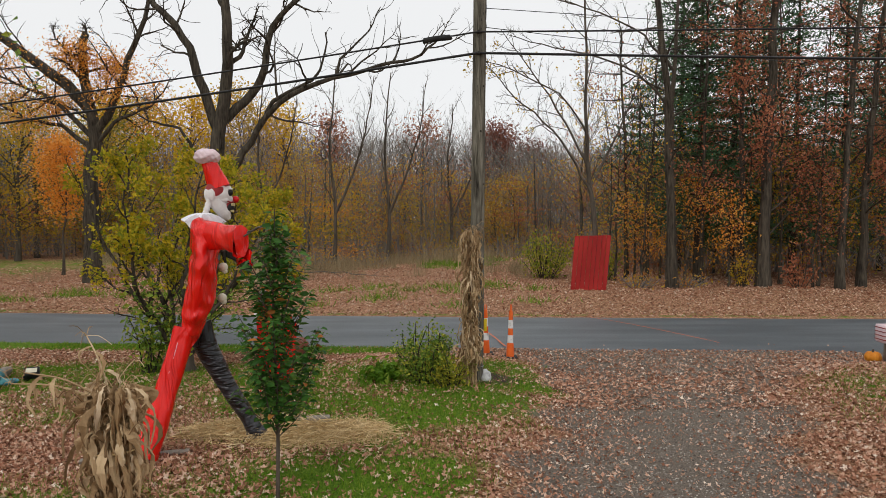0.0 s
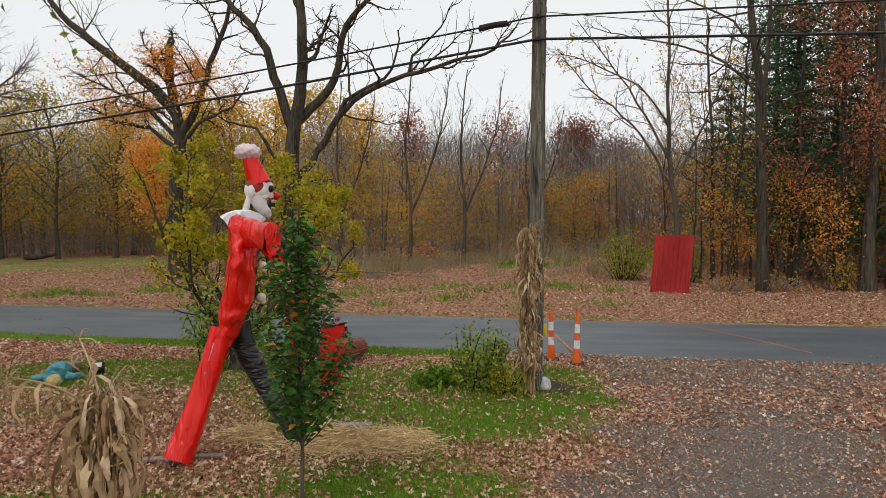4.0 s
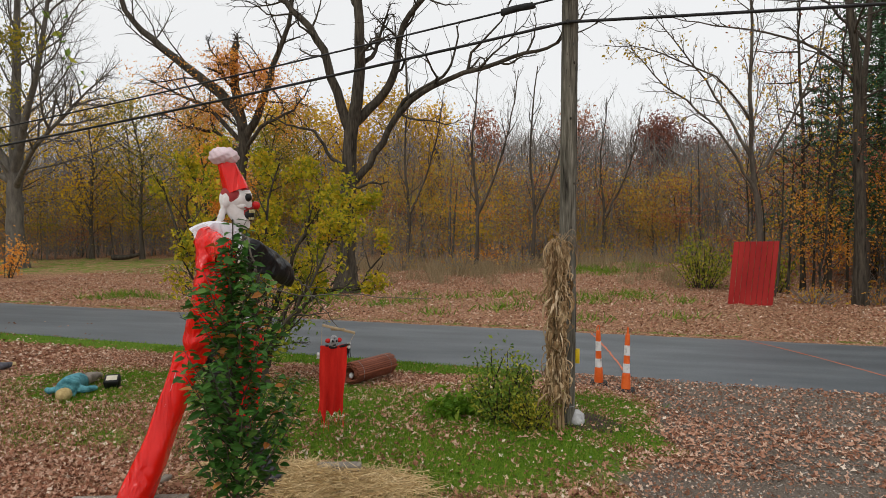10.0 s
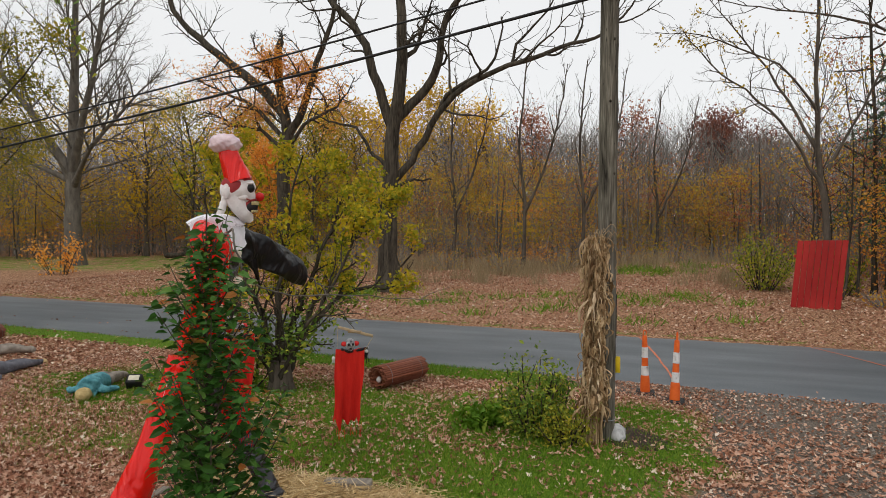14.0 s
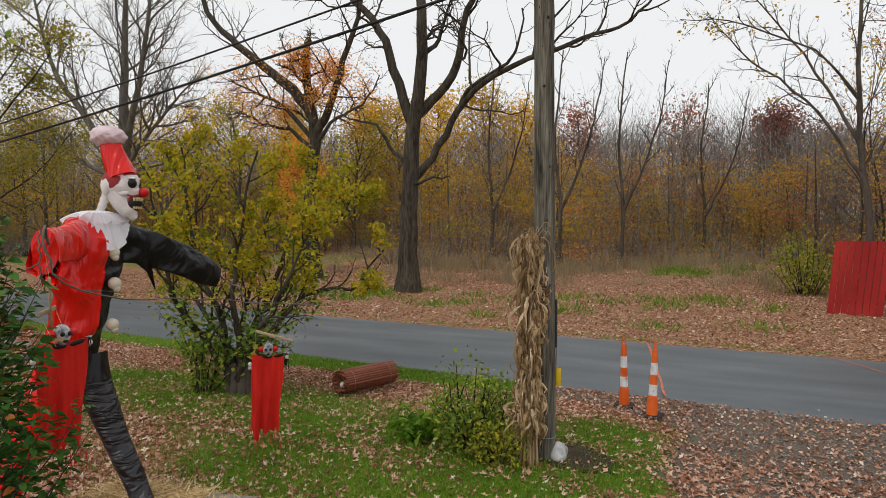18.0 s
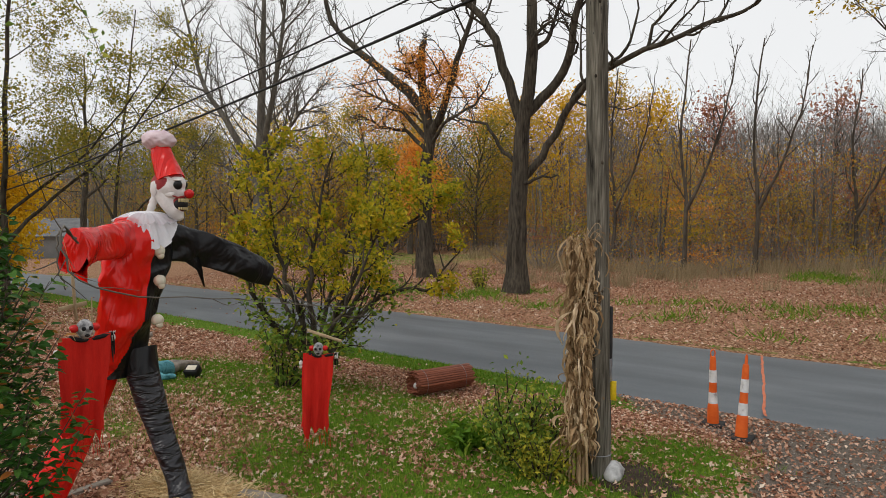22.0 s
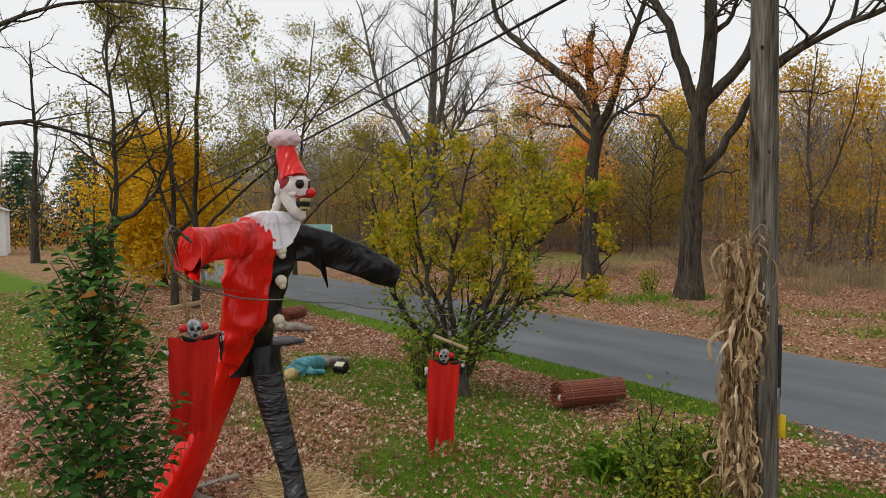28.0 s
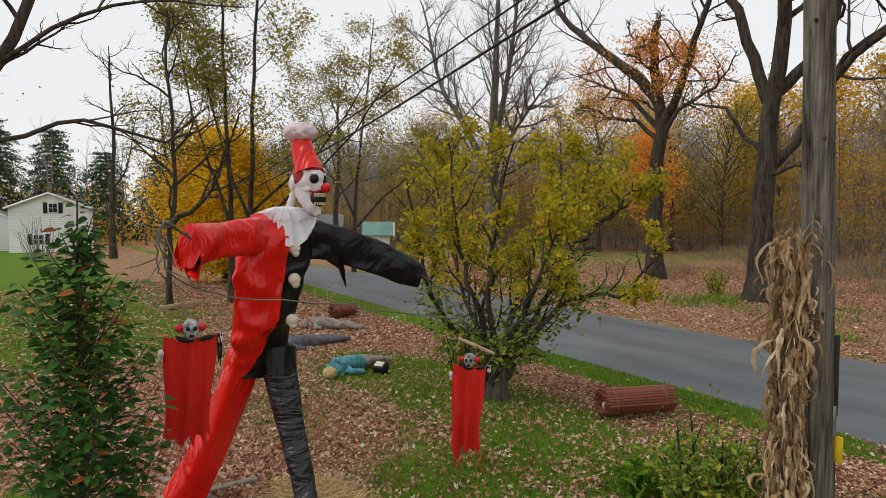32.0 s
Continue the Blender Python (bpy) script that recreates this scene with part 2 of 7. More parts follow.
ROADPAINT = mat("faded_orange_paint", two((0.5, 0.12, 0.05), (0.62, 0.22, 0.12)), 8, 5, 0.7, 0.1)
PUMPKIN = mat("orange_pumpkin", two((0.5, 0.15, 0.01), (0.7, 0.28, 0.03)), 6, 3, 0.5, 0.1)
SIDING = mat("white_clapboard", two((0.78, 0.79, 0.8), (0.88, 0.89, 0.9)), 0.8, 4, 0.6, 0.05)
SHINGLE = mat("grey_shingle", two((0.11, 0.115, 0.12), (0.22, 0.22, 0.225)), 2, 6, 0.9, 0.2)
GLASS = mat("dark_window_glass", two((0.015, 0.018, 0.02), (0.03, 0.034, 0.038)), 1, 2, 0.08, 0.0)
SHUTTER = mat("black_shutter", two((0.012, 0.012, 0.013), (0.03, 0.03, 0.03)), 3, 3, 0.6, 0.1)
GREENROOF = mat("green_metal_roof", two((0.12, 0.25, 0.22), (0.2, 0.34, 0.3)), 1, 3, 0.5, 0.05)
GREYWALL = mat("grey_siding", two((0.16, 0.165, 0.17), (0.26, 0.26, 0.26)), 1, 4, 0.7, 0.05)
BLUEKNIT = mat("teal_knit", two((0.025, 0.14, 0.18), (0.16, 0.42, 0.47)), 16, 5, 0.9, 0.9, 60)
GREYKNIT = mat("grey_brown_fabric", two((0.18, 0.155, 0.13), (0.38, 0.33, 0.28)), 9, 5, 0.9, 0.7, 50)
NAVY = mat("faded_navy_fabric", two((0.06, 0.06, 0.075), (0.2, 0.2, 0.23)), 7, 5, 0.9, 0.6, 40)
BLOND = mat("straw_hair", two((0.34, 0.24, 0.1), (0.6, 0.47, 0.22)), 14, 5, 0.8, 0.8, 60)


def ground_material():
    """Leaf litter, lawn and gravel, mixed by the sheet's own cover masks with ragged edges."""
    m = bpy.data.materials.new("leaf_strewn_ground")
    m.use_nodes = True
    n, l = m.node_tree.nodes, m.node_tree.links
    bsdf = n["Principled BSDF"]
    bsdf.inputs["Roughness"].default_value = 0.92
    bsdf.inputs["Specular IOR Level"].default_value = 0.1
    geo = n.new("ShaderNodeNewGeometry")

    def noise_tex(scale, detail=5.0, rough=0.6):
        t = n.new("ShaderNodeTexNoise")
        t.inputs["Scale"].default_value, t.inputs["Detail"].default_value, t.inputs["Roughness"].default_value = scale, detail, rough
        l.new(geo.outputs["Position"], t.inputs["Vector"])
        return t.outputs["Fac"]

    def ramp(src, stops):
        r = n.new("ShaderNodeValToRGB")
        els = r.color_ramp.elements
        while len(els) < len(stops):
            els.new(0.5)
        for e, (p, c) in zip(els, stops):
            e.position, e.color = p, (*c, 1)
        l.new(src, r.inputs[0])
        return r.outputs[0]

    def leafcells(scale):
        v = n.new("ShaderNodeTexVoronoi")
        v.inputs["Scale"].default_value = scale
        l.new(geo.outputs["Position"], v.inputs["Vector"])
        s = n.new("ShaderNodeSeparateColor")
        l.new(v.outputs["Color"], s.inputs[0])
        return s.outputs[0]

    cell = leafcells(30)
    litter = ramp(cell, [(0, (0.1, 0.05, 0.028)), (0.4, (0.26, 0.13, 0.072)), (0.8, (0.44, 0.25, 0.15)), (1, (0.54, 0.38, 0.24))])
    grass = ramp(noise_tex(26, 6), [(0.3, (0.045, 0.1, 0.009)), (0.55, (0.12, 0.21, 0.018)), (0.75, (0.24, 0.26, 0.05))])
    gravel = ramp(noise_tex(46, 9, 0.85), [(0.32, (0.03, 0.024, 0.019)), (0.48, (0.15, 0.122, 0.098)), (0.62, (0.3, 0.255, 0.215)), (0.74, (0.5, 0.45, 0.4))])
    att = n.new("ShaderNodeAttribute")
    att.attribute_name = "cover"
    sep = n.new("ShaderNodeSeparateColor")
    l.new(att.outputs["Color"], sep.inputs[0])

    def ragged(src, scale, amount):
        a = n.new("ShaderNodeMath")
        a.operation = "MULTIPLY_ADD"
        l.new(noise_tex(scale, 7, 0.7), a.inputs[0])
        a.inputs[1].default_value = amount
        l.new(src, a.inputs[2])
        k = n.new("ShaderNodeMapRange")
        k.inputs[1].default_value, k.inputs[2].default_value = 0.42 + amount / 2, 0.58 + amount / 2
        l.new(a.outputs[0], k.inputs[0])
        return k.outputs[0]

    def mix(f, a, b):
        x = n.new("ShaderNodeMix")
        x.data_type = "RGBA"
        l.new(f, x.inputs[0])
        l.new(a, x.inputs[6])
        l.new(b, x.inputs[7])
        return x.outputs[2]

    col = mix(ragged(sep.outputs[0], 1.7, 1.0), litter, grass)
    col = mix(ragged(sep.outputs[1], 2.3, 0.8), col, gravel)
    l.new(col, bsdf.inputs["Base Color"])
    b = n.new("ShaderNodeBump")
    b.inputs["Strength"].default_value, b.inputs["Distance"].default_value = 0.8, 0.035
    l.new(noise_tex(42, 8, 0.75), b.inputs["Height"])
    l.new(b.outputs[0], bsdf.inputs["Normal"])
    return m


GROUND = ground_material()

# ---- building helpers ----
UP = np.array((0.0, 0.0, 1.0))


def unit(v):
    return v / (np.linalg.norm(v, axis=-1, keepdims=True) + 1e-9)


class Build:
    """Collects vertices and faces, and turns them into one mesh."""

    def __init__(self):
        self.v, self.f, self.m, self.n = [], [], [], 0

    def add(self, verts, faces, m=0):
        self.v.append(np.asarray(verts, float).reshape(-1, 3))
        faces = np.asarray(faces, int) + self.n
        self.f.append(faces)
        self.m.append(np.full(len(faces), m, int))
        self.n += len(self.v[-1])
        return self

    def tube(self, pts, radii, seg=8, m=0, cap=True, flat=1.0, side=None, ripple=0.0, square=1.0):
        """A round tube along pts; flat squeezes it across `side`."""
        pts = np.asarray(pts, float)
        radii = np.broadcast_to(np.asarray(radii, float), (len(pts),))
        tan = unit(np.gradient(pts, axis=0))
        ref = np.asarray(side if side is not None else ((1, 0, 0) if abs(tan[0][0]) < 0.8 else (0, 1, 0)), float)
        a = unit(np.cross(tan, ref))
        b = np.cross(tan, a)
        th = np.linspace(0, 2 * np.pi, seg, endpoint=False)
        wave = 1 + ripple * np.sin(th * 3 + np.arange(len(pts))[:, None] * 0.9)
        ct, st = (np.sign(q) * np.abs(q) ** square for q in (np.cos(th), np.sin(th)))
        ring = pts[:, None] + (radii[:, None] * wave)[..., None] * (ct[None, :, None] * a[:, None] * flat + st[None, :, None] * b[:, None])
        i = np.arange(len(pts) - 1)[:, None] * seg
        j = np.arange(seg)[None]
        k = (j + 1) % seg
        faces = np.stack([i + j, i + k, i + seg + k, i + seg + j], -1).reshape(-1, 4)
        self.add(ring.reshape(-1, 3), faces, m)
        if cap:
            for r, p in ((ring[0], pts[0]), (ring[-1], pts[-1])):
                jj = np.arange(seg)
                self.add(np.vstack([r, p]), np.stack([jj, (jj + 1) % seg, np.full(seg, seg), np.full(seg, seg)], -1), m)
        return self

    def blob(self, c, r, seg=14, rings=9, m=0, rot=None, shape=None):
        """An ellipsoid, with an optional reshaping of its unit sphere."""
        th = np.linspace(0, 2 * np.pi, seg, endpoint=False)
        ph = np.linspace(0.001, np.pi - 0.001, rings)
        s = np.stack([np.sin(ph)[:, None] * np.cos(th), np.sin(ph)[:, None] * np.sin(th), np.cos(ph)[:, None] + 0 * th], -1).reshape(-1, 3)
        if shape:
            s = shape(s)
        p = s * np.asarray(r, float)
        if rot is not None:
            p = p @ np.asarray(rot).T
        i = np.arange(rings - 1)[:, None] * seg
        j = np.arange(seg)[None]
        k = (j + 1) % seg
        self.add(p + np.asarray(c, float), np.stack([i + j, i + seg + j, i + seg + k, i + k], -1).reshape(-1, 4), m)
        return self

    def box(self, c, size, m=0, rot=None, bevel=0.008):
        """A box with chamfered edges."""
        h = np.asarray(size, float) / 2
        bv = min(bevel, h.min() * 0.45)
        bm = bmesh.new()
        bmesh.ops.create_cube(bm, size=1)
        for w in bm.verts:
            w.co = Vector([w.co[q] * 2 * h[q] for q in range(3)])
        bmesh.ops.bevel(bm, geom=bm.edges[:], offset=bv, segments=1, affect="EDGES")
        bm.verts.index_update()
        p = np.array([w.co[:] for w in bm.verts])
        if rot is not None:
            p = p @ np.asarray(rot).T
        p = p + np.asarray(c, float)
        quads = []
        for fc in bm.faces:
            ix = [w.index for w in fc.verts]
            quads.append(ix if len(ix) == 4 else ix + [ix[-1]])
        bm.free()
        return self.add(p, quads, m)

    def cards(self, pos, nrm, size, rng, m=0, aspect=0.55, fold=0.15):
        """Small pointed leaves at pos, each with its own turn."""
        k = len(pos)
        size = np.broadcast_to(size, (k,))[:, None]
        a = unit(np.cross(nrm, rng.normal(0, 1, (k, 3))))
        b = np.cross(unit(nrm), a)
        q = np.stack([pos - a * size * 0.5, pos + b * size * aspect * 0.5 + nrm * size * fold, pos + a * size * 0.5, pos - b * size * aspect * 0.5 + nrm * size * fold], 1)
        return self.add(q.reshape(-1, 3), np.arange(4 * k).reshape(k, 4), m)

    def mesh(self, name, mats, smooth=True):
        v = np.vstack(self.v)
        f = np.vstack(self.f)
        mi = np.concatenate(self.m)
        tri = f[:, 3] == f[:, 2]
        tot = np.where(tri, 3, 4)
        start = np.concatenate([[0], np.cumsum(tot)[:-1]])
        keep = np.ones(f.shape, bool)
        keep[tri, 3] = False
        loops = f[keep]
        me = bpy.data.meshes.new(name)
        me.vertices.add(len(v))
        me.vertices.foreach_set("co", v.ravel())
        me.loops.add(len(loops))
        me.loops.foreach_set("vertex_index", loops)
        me.polygons.add(len(f))
        me.polygons.foreach_set("loop_start", start)
        me.polygons.foreach_set("loop_total", tot)
        me.polygons.foreach_set("material_index", mi)
        me.polygons.foreach_set("use_smooth", np.full(len(f), smooth))
        for mt in mats if isinstance(mats, (list, tuple)) else [mats]:
            me.materials.append(mt)
        me.update(calc_edges=True)
        return me


def thing(name, base, label, category, group="", kind=""):
    """An empty at a thing's base, to hold its parts."""
    ob = new(name)
    ob.empty_display_size = 0.2
    ob.location = base
    ob["base"] = list(base)
    return tagged(ob, label, category, group, kind)


def part(name, b, mats, parent=None, label="", smooth=True):
    """One mesh as a part of a thing, its vertices given in the world."""
    ob = new(name, b.mesh(name, mats, smooth) if isinstance(b, Build) else b)
    if parent is not None:
        ob.parent = parent
        root = parent
        while root.parent is not None:
            root = root.parent
        if "base" in root:
            ob.matrix_parent_inverse = Matrix.Translation(-Vector(root["base"])) if parent == root else Matrix.Identity(4)
    if label:
        ob["label"] = label
    return ob


def whole(name, b, mats, label, category, group="", kind="", smooth=True):
    """A thing that is a single mesh."""
    return tagged(new(name, b.mesh(name, mats, smooth)), label, category, group, kind)


def curve_pts(ctrl, n=24):
    """A smooth line through control points."""
    c = np.asarray(ctrl, float)
    c = np.vstack([2 * c[0] - c[1], c, 2 * c[-1] - c[-2]])
    out = []
    t = np.linspace(0, len(c) - 3 - 1e-6, n)
    for u in t:
        i = int(u)
        w = u - i
        p0, p1, p2, p3 = c[i], c[i + 1], c[i + 2], c[i + 3]
        out.append(0.5 * (2 * p1 + (p2 - p0) * w + (2 * p0 - 5 * p1 + 4 * p2 - p3) * w * w + (3 * p1 - p0 - 3 * p2 + p3) * w ** 3))
    return np.array(out)


def lerp(a, b, n):
    return np.linspace(a, b, n)


# ---- the lie of the land ----
def road_near(x):
    return 15.2 - np.where(x < 0, 0.075, 0.045) * x


def road_far(x):
    return 20.15 - np.where(x < 0, 0.062, 0.035) * x


def smooth01(a, b, x):
    t = np.clip((x - a) / (b - a), 0, 1)
    return t * t * (3 - 2 * t)


def land(x, y):
    """Height of the ground."""
    x, y = np.asarray(x, float), np.asarray(y, float)
    bank = smooth01(1.0, 3.5, -x)
    lawn = 0.25 * (1 - 0.5 * smooth01(4.5, 8, -x)) * (1 - smooth01(road_near(x) - 3.2 - 1.8 * bank, road_near(x) - 0.3 - 1.3 * bank, y)) * (1 - smooth01(0.6, 2.4, x) * (1 - smooth01(4.6, 7.0, x)))
    far = (0.06 + 0.16 * smooth01(-6, 1, x)) * smooth01(road_far(x) + 0.4, road_far(x) + 4, y) + 0.55 * np.exp(-((x - 3.4) / 4.0) ** 2 - ((y - 37) / 3.5) ** 2)
    hump = 0.06 * np.sin(x * 0.8 + 1) * np.sin(y * 0.7) * smooth01(21, 25, y)
    fall = -0.022 * np.maximum(-x - 24, 0) * (1 - smooth01(60, 110, -x) * 0.3)
    dip = -0.05 * smooth01(road_near(x) - 0.25, road_near(x) + 0.1, y) * (1 - smooth01(road_far(x) - 0.1, road_far(x) + 0.25, y))
    return lawn + far + hump + fall + dip


def drive_mask(x, y):
    """1 on the gravel drive that runs from the road to the yard."""
    left = 0.75 + 0.28 * (y - 7)
    left = np.where(y > 11, 1.87 + 0.05 * (y - 11), left)
    left = np.where(y > 13.2, 1.98 - 1.6 * (y - 13.2), left)
    right = 4.15 + 0.42 * (y - 7)
    right = np.where(y > 11.5, 6.04 + 1.6 * (y - 11.5), right)
    wav = 0.25 * np.sin(y * 2.7 + 0.6) + 0.18 * np.sin(y * 5.9 + x * 2)
    m = smooth01(-0.7, 0.6, x - left + wav) * smooth01(-0.8, 0.8, right - x + wav)
    return m * (y < road_near(x) + 0.1)


def grass_mask(x, y):
    """How green the ground is."""
    verge = np.exp(-((y - (road_near(x) - 0.45)) / 0.6) ** 4) * (x < 1.6) * 1.0
    verge2 = 0.5 * np.exp(-((y - (road_far(x) + 0.25)) / 0.3) ** 2)
    patch = 1.0 * np.exp(-(((x + 0.9) / 2.7) ** 2 + ((y - 10.2) / 2.2) ** 2) ** 1.5) + 0.75 * np.exp(-(((x + 5.2) / 3.4) ** 2 + ((y - 12.0) / 1.5) ** 2) ** 1.5)
    patch = patch + 0.9 * np.exp(-(((x - 1.2) / 0.85) ** 2 + ((y - 12.0) / 1.2) ** 2)) + 0.7 * np.exp(-(((x - 7.3) / 1.5) ** 2 + ((y - 10.3) / 1.9) ** 2))
    patch = patch + 0.85 * np.exp(-(((x + 0.9) / 1.7) ** 2 + ((y - 6.8) / 0.9) ** 2)) + 0.45 * np.exp(-(((x + 8) / 4) ** 2 + ((y - 12.2) / 1.2) ** 2))
    patch = patch + 0.6 * np.exp(-(((x + 3.9) / 1.5) ** 2 + ((y - 6.1) / 0.8) ** 2)) + 0.5 * np.exp(-(((x + 5.6) / 1.6) ** 2 + ((y - 9.0) / 0.7) ** 2))
    yard = 0.62 * smooth01(7.5, 11.5, -x) * (1 - smooth01(8.6, 11.8, y)) + 0.5 * np.exp(-(((x + 6.6) / 2.2) ** 2 + ((y - 10.9) / 1.4) ** 2)) + 0.4 * smooth01(11, 16, -x) * (y < 18) + 0.5 * smooth01(26, 34, y) * smooth01(14, 22, -x) * (1 - smooth01(46, 52, y))
    tufts = 0.32 * np.exp(-((y - 24.5) / 2.2) ** 2) * (0.5 + 0.5 * np.sin(x * 1.1 + np.sin(y * 1.7) * 2)) * (x < 4)
    return np.clip(verge + verge2 + patch + yard + tufts, 0, 1)


def make_ground():
    xs = np.concatenate([-np.geomspace(600, 62, 16), np.arange(-60, -22, 1.0), np.arange(-22, 14, 0.25), np.arange(14, 45, 1.0), np.geomspace(46, 600, 16)])
    ys = np.concatenate([-np.geomspace(400, 9, 12), np.arange(-8, 4, 0.8), np.arange(4, 26, 0.22), np.arange(26, 60, 0.9), np.geomspace(61, 700, 16)])
    gx, gy = np.meshgrid(xs, ys)
    gz = land(gx, gy)
    nx, ny = len(xs), len(ys)
    i = (np.arange(ny - 1)[:, None] * nx + np.arange(nx - 1)[None]).ravel()
    b = Build().add(np.stack([gx, gy, gz], -1), np.stack([i, i + 1, i + nx + 1, i + nx], -1))
    ob = whole("ground", b, GROUND, "leaf-strewn autumn lawn with green patches and a gravel drive", "ground", kind="structure")
    col = ob.data.color_attributes.new("cover", "FLOAT_COLOR", "POINT")
    c = np.zeros((nx * ny, 4))
    apron = smooth01(12.3, 12.9, gy + 0.15 * np.sin(gx * 3)) * (gy < road_near(gx) + 0.3) * smooth01(1.5, 2.3, gx) * (1 - smooth01(8, 10, gx))
    c[:, 0] = grass_mask(gx, gy).ravel()
    c[:, 1] = np.clip(drive_mask(gx, gy) * 0.8 + apron, 0, 1).ravel()
    c[:, 3] = 1
    col.data.foreach_set("color", c.ravel())


def make_road():
    rng = np.random.default_rng(4)
    xs = np.arange(-70, 60, 0.3)
    e0 = road_near(xs) + 0.06 * np.sin(xs * 1.3) + rng.normal(0, 0.025, len(xs))
    e0 = np.where((xs > 1.6) & (xs < 9), e0 - 0.35 * smooth01(1.6, 3, xs), e0)
    e1 = road_far(xs) + rng.normal(0, 0.03, len(xs))
    w = np.linspace(0, 1, 9)
    y = e0[:, None] * (1 - w) + e1[:, None] * w
    z = land(xs, (road_near(xs) + road_far(xs)) / 2)[:, None] + 0.06 + 0.05 * (1 - (2 * w - 1) ** 2)
    z[:, 0] -= 0.05
    z[:, -1] -= 0.05
    nx = len(w)
    i = (np.arange(len(xs) - 1)[:, None] * nx + np.arange(nx - 1)[None]).ravel()
    b = Build().add(np.stack([np.repeat(xs[:, None], nx, 1), y, z], -1), np.stack([i, i + nx, i + nx + 1, i + 1], -1))
    whole("road", b, ASPHALT, "narrow grey asphalt country road without markings", "road", kind="structure")

    def stripe(name, a, c, width):
        n = 40
        p = lerp(np.array(a), np.array(c), n) + np.c_[rng.normal(0, 0.008, n), rng.normal(0, 0.008, n)]
        d = unit(np.array(c) - np.array(a))
        q = np.array((-d[1], d[0]))
        wd = width * rng.uniform(0.55, 0.85, n)[:, None] / 2
        u = (p[:, 1] - road_near(p[:, 0])) / (road_far(p[:, 0]) - road_near(p[:, 0]))
        zz = land(p[:, 0], (road_near(p[:, 0]) + road_far(p[:, 0])) / 2) + 0.066 + 0.05 * (1 - (2 * u - 1) ** 2)
        zz = np.maximum(zz, 0.012)
        v = np.stack([np.c_[p - q * wd, zz], np.c_[p + q * wd, zz]], 1).reshape(-1, 3)
        k = np.arange(n - 1) * 2
        whole(name, Build().add(v, np.stack([k, k + 1, k + 3, k + 2], -1)), ROADPAINT, "faded orange spray-paint line across the asphalt", "road marking", kind="structure")

    stripe("paint_line_1", (4.25, 19.75), (6.6, 15.2), 0.06)
    stripe("paint_line_2", (0.6, 19.8), (1.43, 15.2), 0.06)


make_ground()
make_road()

# ---- trees ----
def sprout(rng, p, d, L, r, lvl, P, out, tips):
    """One limb and all that grows from it."""
    n = max(3, int(P["segs"][lvl]))
    pts, dd = [np.array(p, float)], unit(np.array(d, float))
    for _ in range(n):
        dd = unit(dd + rng.normal(0, P["wob"][lvl], 3) + UP * P["up"][lvl])
        pts.append(pts[-1] + dd * L / n)
    pts = np.array(pts)
    rad = r * (1 - np.linspace(0, 1, n + 1) * (1 - P["tip"][lvl]))
    out.append((pts, rad, lvl))
    limb(rng, pts, rad, L, lvl, P, out, tips)


def limb(rng, pts, rad, L, lvl, P, out, tips):
    """What grows from a limb that stands already."""
    n = len(pts) - 1
    if lvl >= P["levels"]:
        for q in pts[1:]:
            tips.append(q)
        return
    kids = P["kids"][lvl]
    az = rng.uniform(0, 6.28)
    for c in range(kids):
        f = P["from"][lvl] + (1 - P["from"][lvl]) * (c + rng.uniform(0, 1)) / kids
        u = min(f * n, n - 1e-3)
        i = int(u)
        q = pts[i] + (pts[i + 1] - pts[i]) * (u - i)
        t = unit(pts[i + 1] - pts[i])
        az += 2.4 + rng.normal(0, 0.5)
        s = unit(np.cross(t, (0.3, 0.8, 0.52)))
        o = s * math.cos(az) + np.cross(t, s) * math.sin(az)
        ang = radians(P["ang"][lvl]) * rng.uniform(0.7, 1.25)
        d = t * math.cos(ang) + o * math.sin(ang)
        rr = min((rad[i] + (rad[i + 1] - rad[i]) * (u - i)) * 0.8, r_of(L, P, lvl) * rng.uniform(0.7, 1.1))
        ln = L * P["len"][lvl] * (1 - P["fall"][lvl] * f) * rng.uniform(0.65, 1.15)
        if lvl == 0 and P.get("dome"):
            ln *= 1 - P["dome"] + P["dome"] * (0.3 + 0.95 * math.sin(math.pi * min(max((f - P["from"][0]) / (1 - P["from"][0]), 0.1), 0.96)) ** 0.7)
        sprout(rng, q, d, ln, rr, lvl + 1, P, out, tips)


def r_of(L, P, lvl):
    return P["rad"][lvl]


def wood(b, out, sides=(9, 6, 4, 3, 3), m=0):
    for pts, rad, lvl in out:
        b.tube(pts, rad, sides[min(lvl, 4)], m, cap=False)
    return b


def slivers(b, p, d, length, width, rng):
    """Thin straight twigs as narrow pointed blades."""
    w = unit(np.cross(d, rng.normal(0, 1, d.shape))) * width[:, None]
    L = d * length[:, None]
    q = np.stack([p - w, p + w, p + L + w * 0.3, p + L - w * 0.3], 1)
    b.add(q.reshape(-1, 3), np.arange(4 * len(p)).reshape(-1, 4))


def foliage(rng, tips, per, size, spread, droop=0.0):
    """Leaf cards strewn about the twig ends."""
    t = np.repeat(np.array(tips), per, 0)
    pos = t + rng.normal(0, spread, t.shape) - UP * droop * rng.uniform(0, 1, (len(t), 1))
    nrm = unit(rng.normal(0, 1, t.shape) + UP * 0.6)
    return Build().cards(pos, nrm, size * rng.uniform(0.6, 1.3, len(t)), rng)


